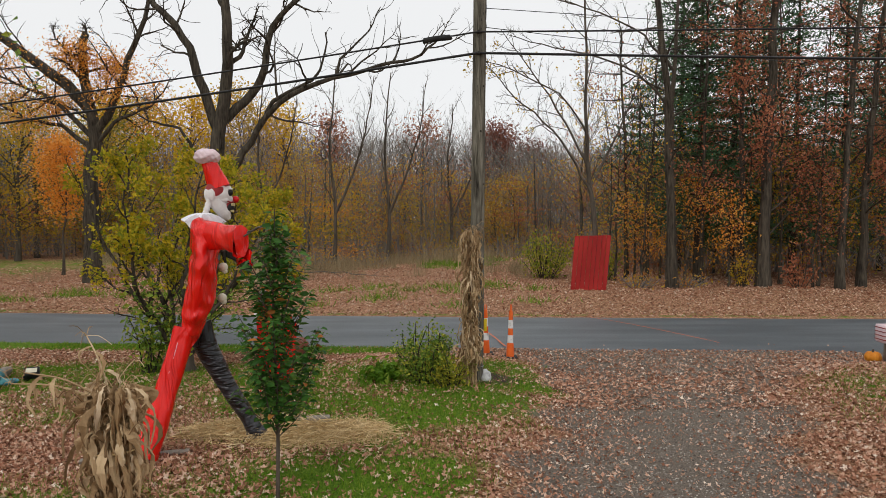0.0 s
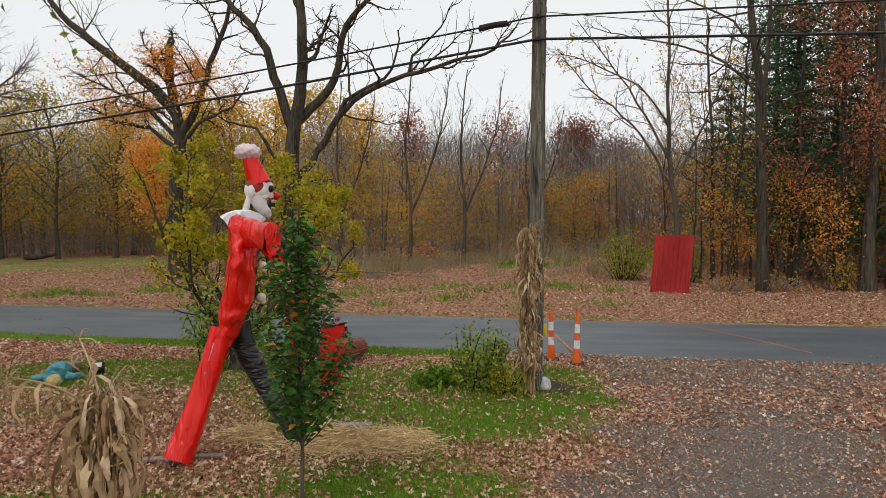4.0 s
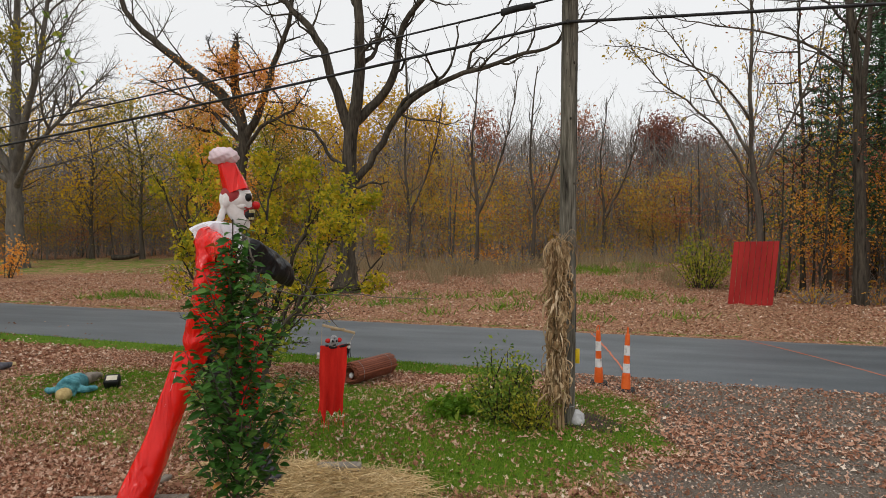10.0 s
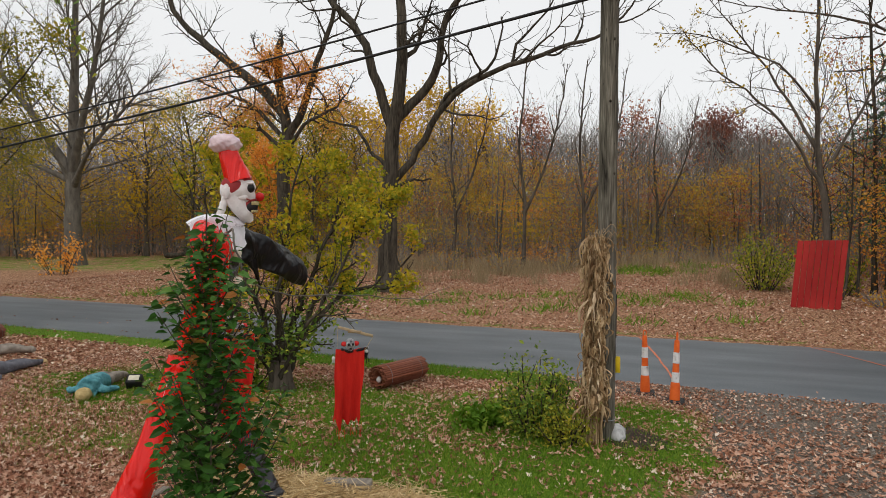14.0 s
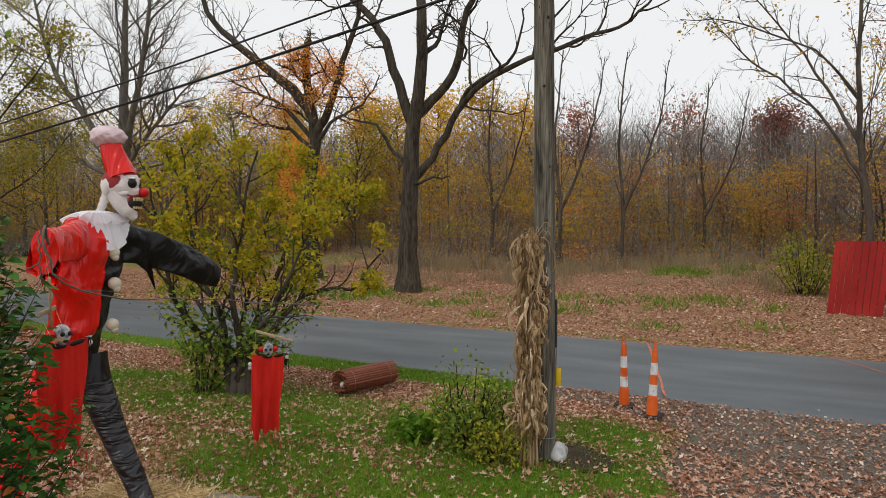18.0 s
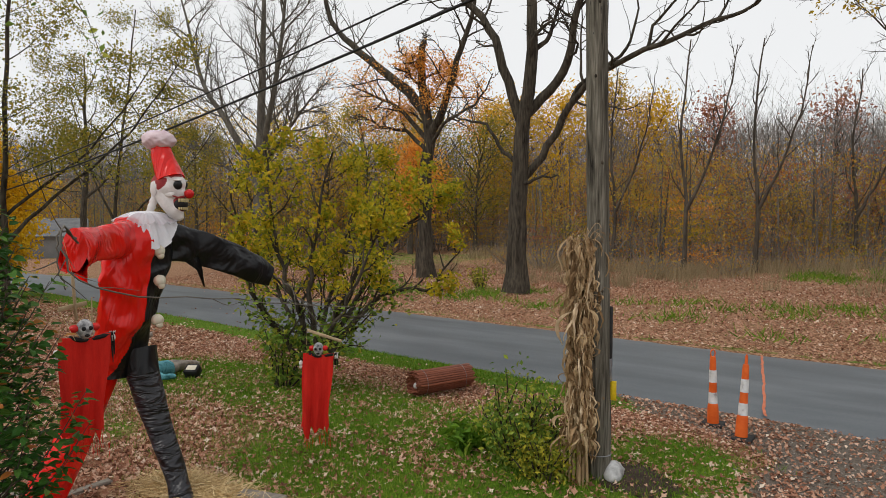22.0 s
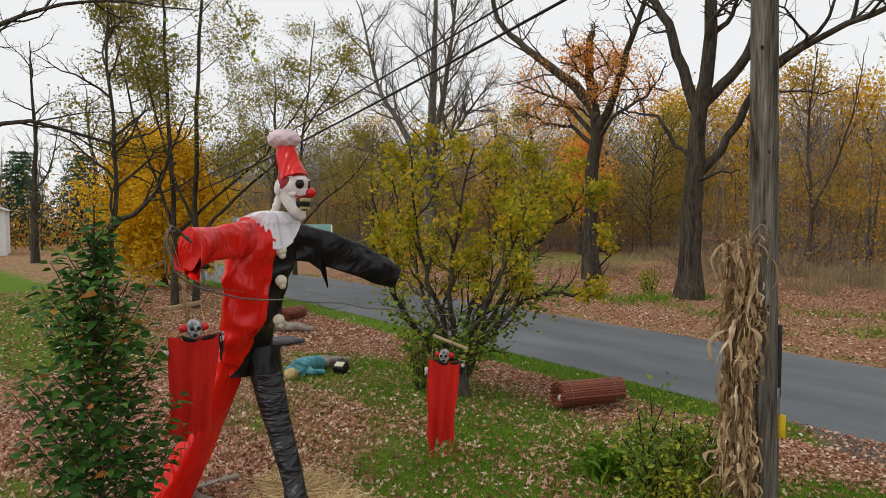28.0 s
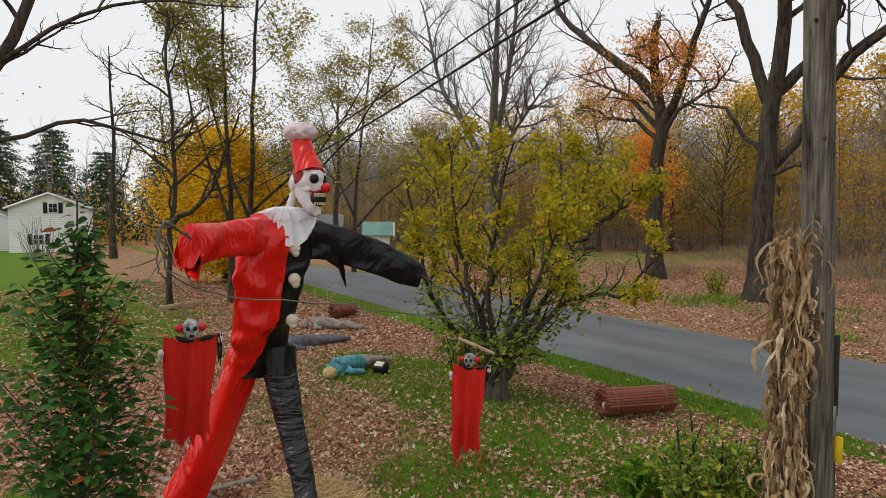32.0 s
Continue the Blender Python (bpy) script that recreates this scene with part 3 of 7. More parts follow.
BARE = dict(levels=3, segs=(10, 6, 4, 3), wob=(0.05, 0.13, 0.17, 0.2), up=(0.05, 0.06, 0.05, 0.03), tip=(0.25, 0.2, 0.2, 0.3),
            kids=(13, 7, 6, 0), ang=(42, 40, 42, 40), len=(0.42, 0.5, 0.5, 0.5), fall=(0.45, 0.5, 0.4, 0.4), rad=(0.07, 0.03, 0.012, 0.006), **{"from": (0.3, 0.2, 0.2, 0.2)})


def spec(**k):
    d = dict(BARE)
    d.update(k)
    return d


def tree(name, base, label, trunk, P, seed, bark, leaf=None, per=0, size=0.1, spread=0.25, L=None, keep=None, droop=0.0, sides=(10, 6, 4, 3, 3), crown_label=""):
    """A tree whose main stems follow the given lines; limbs, twigs and leaves grow from them."""
    rng = np.random.default_rng(seed)
    tips, wooden = [], []
    for line, r0, r1, lvl in trunk:
        out = []
        wooden.append(out)
        pts = curve_pts(line, max(8, 3 * len(line)))
        pts[1:] += rng.normal(0, 0.03, pts[1:].shape)
        rad = np.linspace(r0, r1, len(pts))
        if lvl == 0:
            rad[0] *= 1.45
            rad[1] *= 1.12
        out.append((pts, rad, lvl))
        length = np.linalg.norm(np.diff(pts, axis=0), axis=1).sum()
        limb(rng, pts, rad, L or length, lvl, P, out, tips)
    root = thing(name, base, label, "tree")
    for k, out in enumerate(wooden):
        b = wood(Build(), out, sides)
        part("trunk" if k == 0 else "limb", b, bark, root)
    if leaf is not None:
        if keep is not None:
            tips = [q for q in tips if keep(q)]
        if tips:
            part("crown", foliage(rng, tips, per, size, spread, droop), leaf, root, crown_label, smooth=False)
    return root


def on_land(x, y):
    return (x, y, float(land(x, y)))


# the great bare tree across the road
bx, by = -9.05, 26.7
bz = float(land(bx, by))


def grown(lines, x, y, s):
    """Main stems given as offsets from a tree's foot, with their heights, at size s."""
    return [([(x + dx * s, y + dy * s, 2.9 + (z - 2.9) * s) for dx, dy, z in line], r0 * s, r1 * s, lvl) for line, r0, r1, lvl in lines]


tree("bare_tree", (bx, by, bz), "large bare dark-barked tree with forking crooked limbs", grown([
    ([(0, 0, -0.1), (0.05, 0, 2.5), (0.15, 0, 5), (0.4, 0, 7.0), (0.75, -0.2, 9.6), (0.7, -0.1, 12.5), (1.3, 0, 15.5)], 0.41, 0.12, 0),
    ([(0.4, 0, 6.9), (1.3, 0.4, 7.9), (2.1, 0.3, 9.0), (2.35, 0.2, 10.4), (3.2, 0, 11.6), (4.4, 0, 12.5), (5.2, 0, 13.8)], 0.21, 0.05, 1),
    ([(0.3, 0, 6.4), (-0.3, -0.3, 8.4), (-0.9, -0.5, 10.2), (-2.1, -0.6, 11.6), (-2.9, -0.6, 12.5), (-3.4, -0.6, 14.5)], 0.22, 0.06, 1),
    ([(0.2, 0.1, 4.4), (1.0, 0.4, 5.3), (2.0, 0.3, 6.9), (3.2, 0, 8.0), (5.2, -0.2, 8.7), (7.3, -0.4, 9.2), (8.6, -0.5, 9.5), (9.6, -0.5, 10.4)], 0.17, 0.035, 1),
    ([(2.0, 0.3, 6.9), (2.6, 0.2, 7.9), (3.9, 0, 8.5), (4.6, 0, 9.3), (4.8, 0, 10.6)], 0.11, 0.03, 2),
    ([(5.2, -0.2, 8.7), (5.5, -0.2, 9.6), (6.4, -0.3, 10.4), (7.1, -0.3, 11.6)], 0.07, 0.02, 2),
    ([(0.15, 0, 4.9), (-0.7, 0, 5.6), (-1.3, -0.2, 6.6), (-2.4, -0.2, 6.9), (-3.4, -0.2, 7.4)], 0.10, 0.02, 2),
    ([(0.4, -0.1, 4.2), (1.3, -0.4, 4.4), (2.2, -0.6, 4.45)], 0.08, 0.02, 2),
], bx, by, 0.94), spec(levels=3, kids=(6, 10, 7, 0), len=(0.34, 0.4, 0.5, 0.5), segs=(10, 9, 7, 5), wob=(0.06, 0.24, 0.26, 0.26), up=(0.05, 0.12, 0.1, 0.06), ang=(50, 58, 50, 45), rad=(0.1, 0.055, 0.02, 0.01), **{"from": (0.55, 0.3, 0.2, 0.2)}),
    11, BARK_DARK, sides=(16, 9, 5, 4, 3))

# the half-dead tree that still holds orange leaves
ox, oy = -15.2, 29.4
oz = float(land(ox, oy))
tree("orange_tree", (ox, oy, oz), "half-dead tree with a broken top and tufts of orange leaves", grown([
    ([(0, 0, -0.1), (-0.1, 0, 3), (0.0, 0, 5.4), (0.2, 0, 7.0), (-0.1, 0, 8.6), (-0.3, 0, 10.2), (-0.2, 0, 11.4)], 0.37, 0.16, 0),
    ([(0.0, 0, 7.9), (-1.2, 0, 9.2), (-2.6, 0, 10.2), (-4.4, 0, 11.6), (-6.2, 0, 13.2), (-7.2, 0, 16)], 0.3, 0.1, 1),
    ([(0.2, 0, 6.8), (1.1, 0, 8.2), (1.8, 0, 10.2), (2.7, 0, 12.5), (2.9, 0, 15)], 0.22, 0.06, 1),
    ([(0.1, 0, 6.0), (-1.5, 0.3, 7.2), (-3.2, 0.2, 7.6), (-4.6, 0.2, 8.4)], 0.12, 0.03, 1),
    ([(0.1, 0, 6.6), (-1.6, -0.2, 8.3), (-3.2, 0.2, 9.0), (-5.0, 0, 9.9)], 0.13, 0.03, 1),
    ([(0.3, 0, 6.4), (1.5, -0.3, 7.4), (2.9, 0, 8.2), (3.8, 0, 9.4)], 0.11, 0.02, 1),
], ox, oy, 0.93), spec(levels=3, kids=(8, 12, 8, 0), len=(0.28, 0.4, 0.5, 0.5), ang=(60, 55, 50, 45), wob=(0.05, 0.22, 0.24, 0.24), rad=(0.08, 0.05, 0.018, 0.009), **{"from": (0.5, 0.25, 0.2, 0.2)}),
    5, BARK_DARK, LEAF_ORANGE, 6, 0.105, 0.3, keep=lambda q: 5.3 < q[2] < 10.4 and -5.6 < q[0] - ox < 3.2 and noise.noise(Vector((q[0] * 0.8, q[1] * 0.8, q[2] * 1.0))) > -0.12 + 0.06 * abs(q[2] - 8.2), sides=(12, 8, 5, 4, 3))

# the tall bare tree further along the road
wx, wy = -35.8, 37.0
wz = float(land(wx, wy))
tree("bare_tree", (wx, wy, wz), "tall bare grey tree with many rising limbs", [
    ([(wx, wy, wz - 0.1), (wx, wy, 3), (wx + 0.2, wy, 6.5), (wx + 0.3, wy, 10), (wx + 0.6, wy, 15), (wx + 0.9, wy, 21)], 0.6, 0.1, 0),
    ([(wx + 0.1, wy, 5.5), (wx - 2, wy - 1, 9.5), (wx - 4.5, wy - 1.5, 13), (wx - 6, wy - 2, 19)], 0.3, 0.06, 0),
    ([(wx + 0.2, wy, 6), (wx + 2.2, wy - 1, 9.5), (wx + 4, wy - 1.4, 14), (wx + 5, wy - 1.5, 20)], 0.28, 0.06, 0),
    ([(wx + 0.1, wy, 4.8), (wx + 3, wy - 1.5, 7.0), (wx + 6.5, wy - 2.5, 9), (wx + 9, wy - 3, 10.5)], 0.18, 0.04, 0),
    ([(wx + 0.1, wy, 5.2), (wx - 3.5, wy - 1, 7.0), (wx - 7, wy - 2, 9.6)], 0.18, 0.04, 0),
], spec(levels=3, kids=(18, 11, 7, 0), len=(0.42, 0.5, 0.5, 0.5), up=(0.05, 0.08, 0.06, 0.03), ang=(44, 40, 42, 40), rad=(0.08, 0.034, 0.015, 0.009)), 21, BARK_PALE, sides=(10, 6, 4, 3, 3))

# thin-leaved olive trees beside the lawn
for k, (x, y, h, seed) in enumerate([(-18.0, 12.35, 11.5, 31), (-17.5, 12.8, 11, 32), (-27.5, 21.5, 12, 33)]):
    z = float(land(x, y))
    lean = (-0.5, 0.9, 1.6)[k]
    tree("locust_tree", (x, y, z), "slender dark-stemmed tree with sparse olive-yellow leaves", [
        ([(x, y, z - 0.1), (x + lean * 0.1, y, 3), (x + lean * 0.5, y, 6), (x + lean, y, 9.5), (x + lean * 1.4, y, h)], 0.10, 0.02, 0),
        ([(x + lean * 0.2, y, 2.2), (x + 0.9, y + 0.9, 3.4), (x + 2.2, y + 2.1, 4.9), (x + 3.6, y + 3.2, 7.2)], 0.06, 0.015, 0),
        ([(x + lean * 0.1, y, 2.6), (x - 0.7, y - 0.6, 5.0), (x - 1.0, y - 1.1, 7.6), (x - 1.2, y - 1.4, 9.5)], 0.05, 0.012, 0),
    ], spec(levels=3, kids=(11, 5, 4, 0), len=(0.32, 0.45, 0.45, 0.5), up=(0.05, 0.0, -0.02, 0), ang=(66, 50, 45, 40), rad=(0.018, 0.008, 0.005, 0.003)), seed, BARK_DARK, LEAF_LOCUST, 11, 0.095, 0.2,
        keep=lambda q: q[2] > 4.0 and noise.noise(Vector((q[0] * 0.9, q[1] * 0.9, q[2] * 1.3))) > -0.16)

# the golden maple
gx0, gy0 = -24.7, 14.2
tree("golden_maple", on_land(gx0, gy0), "dense golden-yellow maple in full autumn colour", [
    ([(gx0, gy0, -0.2), (gx0, gy0, 2), (gx0 + 0.1, gy0, 3.2), (gx0, gy0, 5.5)], 0.14, 0.03, 0),
], spec(levels=2, kids=(50, 9, 0), len=(0.5, 0.42, 0.5), fall=(0.3, 0.4, 0.4), dome=0.8, ang=(66, 45, 45), up=(0.02, 0.04, 0), rad=(0.04, 0.012, 0.008), **{"from": (0.05, 0.2, 0.2)}), 41, BARK_DARK, LEAF_GOLD, 18, 0.18, 0.34)

# bare trees in the yard
for x, y, h, lean, seed in [(-17.3, 10.36, 8.5, 0.3, 51), (-14.5, 4.2, 14, 1.4, 53), (-52, 14.2, 15, 0.4, 54), (-50, 17.6, 12, -1.2, 52), (-41, 27, 13, 0.6, 57)]:
    z = float(land(x, y))
    tree("bare_tree", (x, y, z), "slim bare grey-barked yard tree", [
        ([(x, y, z - 0.1), (x + lean * 0.1, y, h * 0.25), (x + lean * 0.2, y + 0.2, h * 0.5), (x + lean * 0.9, y, h * 0.78), (x + lean, y, h)], 0.085 if h < 9 else 0.24, 0.03, 0),
        ([(x + lean * 0.1, y, h * 0.3), (x + lean + 0.8, y + 0.9, h * 0.42), (x + lean * 2 + 1.4, y + 1.4, h * 0.66)], 0.08, 0.02, 0),
    ], spec(levels=3, kids=(10, 6, 5, 0), len=(0.34, 0.48, 0.5, 0.5), ang=(52, 45, 45, 40), wob=(0.05, 0.2, 0.2, 0.2), rad=(0.06, 0.025, 0.012, 0.006)), seed, BARK_DARK)

# the autumn shrub on the lawn
sx, sy = -4.72, 12.18
sz = float(land(sx, sy))
SR, SD = np.array((0.69, 0.725, 0)), np.array((-0.725, 0.69, 0))
stems = []
for line, r0 in (
        ([(0.1, 0.0, 0.3), (0.25, 0.1, 0.6), (0.5, 0.1, 1.0), (1.15, 0.0, 1.6), (1.9, -0.1, 1.75), (2.3, -0.2, 2.3)], 0.085),
        ([(0.08, 0.1, 0.3), (0.2, 0.25, 0.9), (0.43, 0.35, 1.4), (0.75, 0.4, 2.15), (1.1, 0.45, 2.75), (1.4, 0.5, 3.6)], 0.075),
        ([(0.0, 0.05, 0.3), (0.02, -0.1, 0.75), (-0.07, -0.2, 1.3), (-0.1, -0.35, 2.0), (0.05, -0.4, 2.9), (0.25, -0.5, 3.85)], 0.07),
        ([(-0.06, 0.0, 0.3), (-0.17, 0.1, 0.9), (-0.3, 0.2, 1.4), (-0.55, 0.3, 2.1), (-0.7, 0.4, 3.0), (-0.8, 0.4, 4.0)], 0.075),
        ([(-0.1, -0.05, 0.25), (-0.35, -0.1, 0.75), (-0.7, -0.25, 1.3), (-1.0, -0.4, 2.0), (-1.15, -0.5, 2.7), (-1.25, -0.6, 3.3)], 0.06),
        ([(0.05, 0.15, 0.3), (0.1, 0.6, 0.9), (0.3, 1.1, 1.6), (0.6, 1.5, 2.4), (0.8, 1.7, 3.3)], 0.065),
        ([(0.0, -0.1, 0.3), (0.1, -0.45, 0.9), (0.4, -0.8, 1.5), (0.7, -1.1, 2.2), (0.95, -1.3, 3.0)], 0.05),
        ([(-0.08, 0.1, 0.3), (-0.3, 0.5, 1.0), (-0.7, 0.9, 1.8), (-1.0, 1.3, 2.8), (-1.2, 1.5, 3.6)], 0.055),
        ([(0.3, 0.15, 0.9), (0.8, 0.3, 1.7), (1.2, 0.3, 2.4), (1.75, 0.3, 2.9), (2.0, 0.3, 3.3)], 0.05)):
    foot = [(sx + q * 0.05, sy + q * 0.05, sz - 0.05) for q in line[0][:1]]
    stems.append((foot + [tuple(np.array((sx, sy, z + 0.06)) + SR * a + SD * b) for a, b, z in line], r0, 0.012, 0))
lilac = tree("lilac_shrub", (sx, sy, sz), "many-stemmed shrub with yellow-green autumn leaves on the lawn", stems,
     spec(levels=3, kids=(11, 5, 4, 0), segs=(8, 6, 5, 4), len=(0.3, 0.5, 0.5, 0.5), wob=(0.1, 0.2, 0.24, 0.24), ang=(48, 42, 42, 40), up=(0.05, 0.14, 0.09, 0.05), rad=(0.024, 0.01, 0.005, 0.0035), **{"from": (0.34, 0.2, 0.2, 0.2)}),
     62, BARK_DARK, LEAF_YG, 3, 0.09, 0.075, keep=lambda q: q[2] > 1.75 and noise.noise(Vector((q[0] * 1.6, q[1] * 1.6, q[2] * 1.6))) > 0.04 - 0.1 * (q[2] - 2.2), sides=(8, 5, 3, 3, 3))
lrng = np.random.default_rng(63)
burl = Build()
for k in range(9):
    a = k * 0.7 + lrng.normal(0, 0.1)
    c = np.array((math.cos(a), math.sin(a), 0))
    burl.tube(curve_pts([np.array((sx, sy, sz - 0.06)) + c * lrng.uniform(0.2, 0.3), np.array((sx, sy, sz + 0.06)) + c * 0.14, np.array((sx, sy, sz + 0.3)) + c * 0.1, np.array((sx, sy, sz + 0.5)) + c * 0.13], 9), np.interp(np.arange(9), [0, 2, 5, 8], [0.03, 0.075, 0.085, 0.04]), 8)
part("rootstock", burl, BARK, lilac, "gnarled grey-brown foot of many stems")
pos = []
for k, (i, lo, hi, n) in enumerate(((0, 0.35, 0.75, 460), (1, 0.3, 0.5, 160), (3, 0.3, 0.5, 130), (4, 0.3, 0.65, 400), (6, 0.35, 0.6, 140), (8, 0.3, 0.6, 150))):
    pts = curve_pts(stems[i][0], 40)
    u = lrng.uniform(lo, hi, n)
    q = np.stack([np.interp(u, np.linspace(0, 1, 40), pts[:, c]) for c in range(3)], -1)
    pos.append(q + lrng.normal(0, 1, q.shape) * (0.17, 0.17, 0.13) - UP * 0.06)
pos = np.vstack(pos)
part("shoot_leaves", Build().cards(pos, unit(lrng.normal(0, 0.6, pos.shape) + UP), 0.1 * lrng.uniform(0.6, 1.2, len(pos)), lrng, aspect=0.75), LEAF_BUSHGREEN, lilac, "fresh green leaves on the lower shoots", smooth=False)


# ---- the woods ----
EDGE_X = [-110, -60, -40, -24, -14, -6, 3, 7, 8.5, 12, 48]
EDGE_Y = [30, 40, 47, 50, 44, 41, 47, 44, 35, 30, 29]


def wood_edge(x):
    return np.interp(x, EDGE_X, EDGE_Y)


def stem_shape(seed, h, r, kids):
    """One slim bare woodland tree at the origin."""
    rng = np.random.default_rng(seed)
    out, tips = [], []
    P = spec(levels=2, kids=(kids, 4, 0), len=(0.27, 0.45, 0.5), ang=(33, 32, 40), up=(0.04, 0.14, 0.1), wob=(0.06, 0.14, 0.16), rad=(0.03, 0.013, 0.009), segs=(6, 3, 3), tip=(0.15, 0.2, 0.3), **{"from": (0.3, 0.15, 0.2)})
    sprout(rng, (0, 0, -0.2), (rng.normal(0, 0.04), rng.normal(0, 0.04), 1), h, r, 0, P, out, tips)
    for k in range(len(out)):
        if out[k][2] == 2:
            out[k] = (out[k][0][[0, -1]], out[k][1][[0, -1]], 2)
    b = wood(Build(), out, (5, 3, 3, 3, 3))
    return np.vstack(b.v), np.vstack(b.f), np.array(tips)


def spun(rng, v, s, o):
    a = rng.uniform(0, 6.28)
    R = np.array(((math.cos(a), -math.sin(a), 0), (math.sin(a), math.cos(a), 0), (0, 0, 1))) * s
    return v @ R.T + o


def canopy(x, y):
    """Height of the wood's top: the deeper in, the taller."""
    return 2.5 + (0.132 - 0.02 * np.clip(np.asarray(x) / 8, 0, 1)) * np.hypot(x * 0.8 + 1, y)


def make_woods():
    rng = np.random.default_rng(70)
    shapes = [stem_shape(71 + k, h, r, kd) for k, (h, r, kd) in enumerate([(11, 0.065, 15), (13, 0.085, 16), (9.5, 0.045, 13), (14, 0.105, 17), (7.5, 0.035, 12), (12, 0.07, 15)])]
    n = 760
    x = rng.uniform(-105, 48, n * 2)
    y = wood_edge(x) + rng.gamma(1.3, 15, n * 2)
    ok = (y < 100) & (rng.uniform(0, 1, n * 2) < 0.75)
    b = Build()
    tipset, twig = [], []
    for px, py in list(zip(x[ok], y[ok]))[:n]:
        v, f, tips = shapes[rng.integers(len(shapes))]
        o = np.array(on_land(px, py))
        top = canopy(px, py) * rng.uniform(0.7, 1.1)
        sc = np.clip((top - o[2]) / v[:, 2].max(), 0.5, 1.9)
        b.add(spun(rng, v, sc, o), f)
        twig.append(o + tips[rng.integers(len(tips), size=110)] * sc)
        if rng.uniform() < 0.5:
            t = o + tips[rng.integers(len(tips), size=60)] * sc
            tipset.append(t[t[:, 2] < 7.5])
    # plain straight boles among them
    for _ in range(480):
        px = rng.uniform(-100, 46)
        py = wood_edge(px) + rng.gamma(1.4, 11)
        o = np.array(on_land(px, py))
        top = canopy(px, py) * rng.uniform(0.55, 1.0)
        lean = rng.normal(0, 0.35, 2)
        r = rng.uniform(0.045, 0.12)
        b.tube([o - UP * 0.2, o + (lean[0] * 0.4, lean[1] * 0.4, top * 0.5), o + (lean[0], lean[1], top)], [r, r * 0.7, 0.012], 4, cap=False)
    whole("far_woods", b, WOODS_BARK, "dense bare autumn woodland beyond the field", "woods", kind="stuff")

    # undergrowth twigs
    n = 85000
    x = rng.uniform(-100, 47, n)
    y = wood_edge(x) + rng.gamma(1.2, 9, n) - 0.8
    z = rng.gamma(1.5, 1.9, n) * np.clip(0.35 + (y - wood_edge(x)) * 0.12, 0.3, 1.5)
    p = np.stack([x, y, land(x, y) + np.minimum(z, 11)], -1)
    tw = np.vstack(twig)
    p = np.vstack([p, tw + rng.normal(0, 0.35, tw.shape)])
    n = len(p)
    d = unit(np.stack([rng.normal(0, 0.4, n), rng.normal(0, 0.4, n), rng.uniform(0.4, 1, n)], -1))
    b = Build()
    slivers(b, p, d, rng.uniform(0.5, 1.8, n), rng.uniform(0.005, 0.016, n), rng)
    whole("undergrowth", b, BRUSH, "tangle of bare brown twigs and saplings in the woods", "undergrowth", kind="stuff", smooth=False)

    # leaves that still hang between the trunks
    nc = 2600
    cx = rng.uniform(-100, 46, nc)
    cy = wood_edge(cx) + rng.gamma(1.2, 9, nc)
    cz = rng.gamma(2.0, 1.9, nc)
    cz = np.where(cz > 6.5, rng.uniform(0.8, 6.5, nc), cz)
    pick = rng.integers(nc, size=260000)
    p = np.stack([cx[pick], cy[pick], 0.2 + cz[pick]], -1) + rng.normal(0, 1, (len(pick), 3)) * (1.0, 1.0, 0.32)
    p[:, 2] = np.maximum(p[:, 2], land(p[:, 0], p[:, 1]) + 0.1)
    tp = np.vstack(tipset)
    p = np.vstack([p, tp + rng.normal(0, 0.4, tp.shape)])
    lb = Build().cards(p, unit(rng.normal(0, 1, p.shape) + UP * 0.4), rng.uniform(0.07, 0.19, len(p)), rng, aspect=0.65)
    whole("woodland_leaves", lb, LEAF_WOODS, "thin orange and brown leaves left in the woods", "foliage", kind="stuff", smooth=False)

    # patches of one colour among them
    for leaf, count, hi, label in ((LEAF_AMBER, 46, 5.5, "amber leaves of young trees at the wood's edge"), (LEAF_OAK, 40, 6.5, "russet leaves of young oaks in the woods"),
                                   (LEAF_LOCUST, 34, 4.0, "olive leaves of shrubs at the wood's edge"), (LEAF_ORANGE, 16, 3.5, "bright orange leaves of saplings in the woods")):
        spots = []
        for _ in range(count):
            x = rng.uniform(-62, 10)
            c = np.array((x, float(wood_edge(x)) + rng.uniform(-0.5, 9), rng.uniform(0.5, hi)))
            m = rng.integers(180, 420)
            tier = np.round(rng.normal(0, 1, m)) * 0.38
            spots.append(c + np.stack([rng.normal(0, 0.85, m), rng.normal(0, 0.85, m), tier + rng.normal(0, 0.07, m)], -1))
        p = np.vstack(spots)
        p[:, 2] = np.maximum(p[:, 2], 0.15)
        whole("woodland_leaves", Build().cards(p, unit(rng.normal(0, 0.8, p.shape) + UP * 0.6), rng.uniform(0.09, 0.19, len(p)), rng, aspect=0.65), leaf, label, "foliage", kind="stuff", smooth=False)

    # the wood's depth, brown and close behind the first rows
    n = 120000
    x = rng.uniform(-125, 60, n)
    y = wood_edge(x) + 12 + rng.gamma(1.5, 12, n)
    g = land(x, y)
    z = g + rng.uniform(0, 1, n) ** 1.25 * np.maximum(canopy(x, y) * 0.9 - g, 3)
    p = np.stack([x, y, z], -1)
    d = unit(np.stack([rng.normal(0, 0.45, n), rng.normal(0, 0.45, n), rng.uniform(0.3, 1, n)], -1))
    b = Build()
    slivers(b, p, d, rng.uniform(0.7, 2.2, n), rng.uniform(0.012, 0.045, n) * np.where(z > 9, 0.55, 1.1), rng)
    whole("deep_woods", b, WOODS_DEEP, "brown depth of twigs and leaves far inside the woods", "woods", kind="stuff", smooth=False)


make_woods()


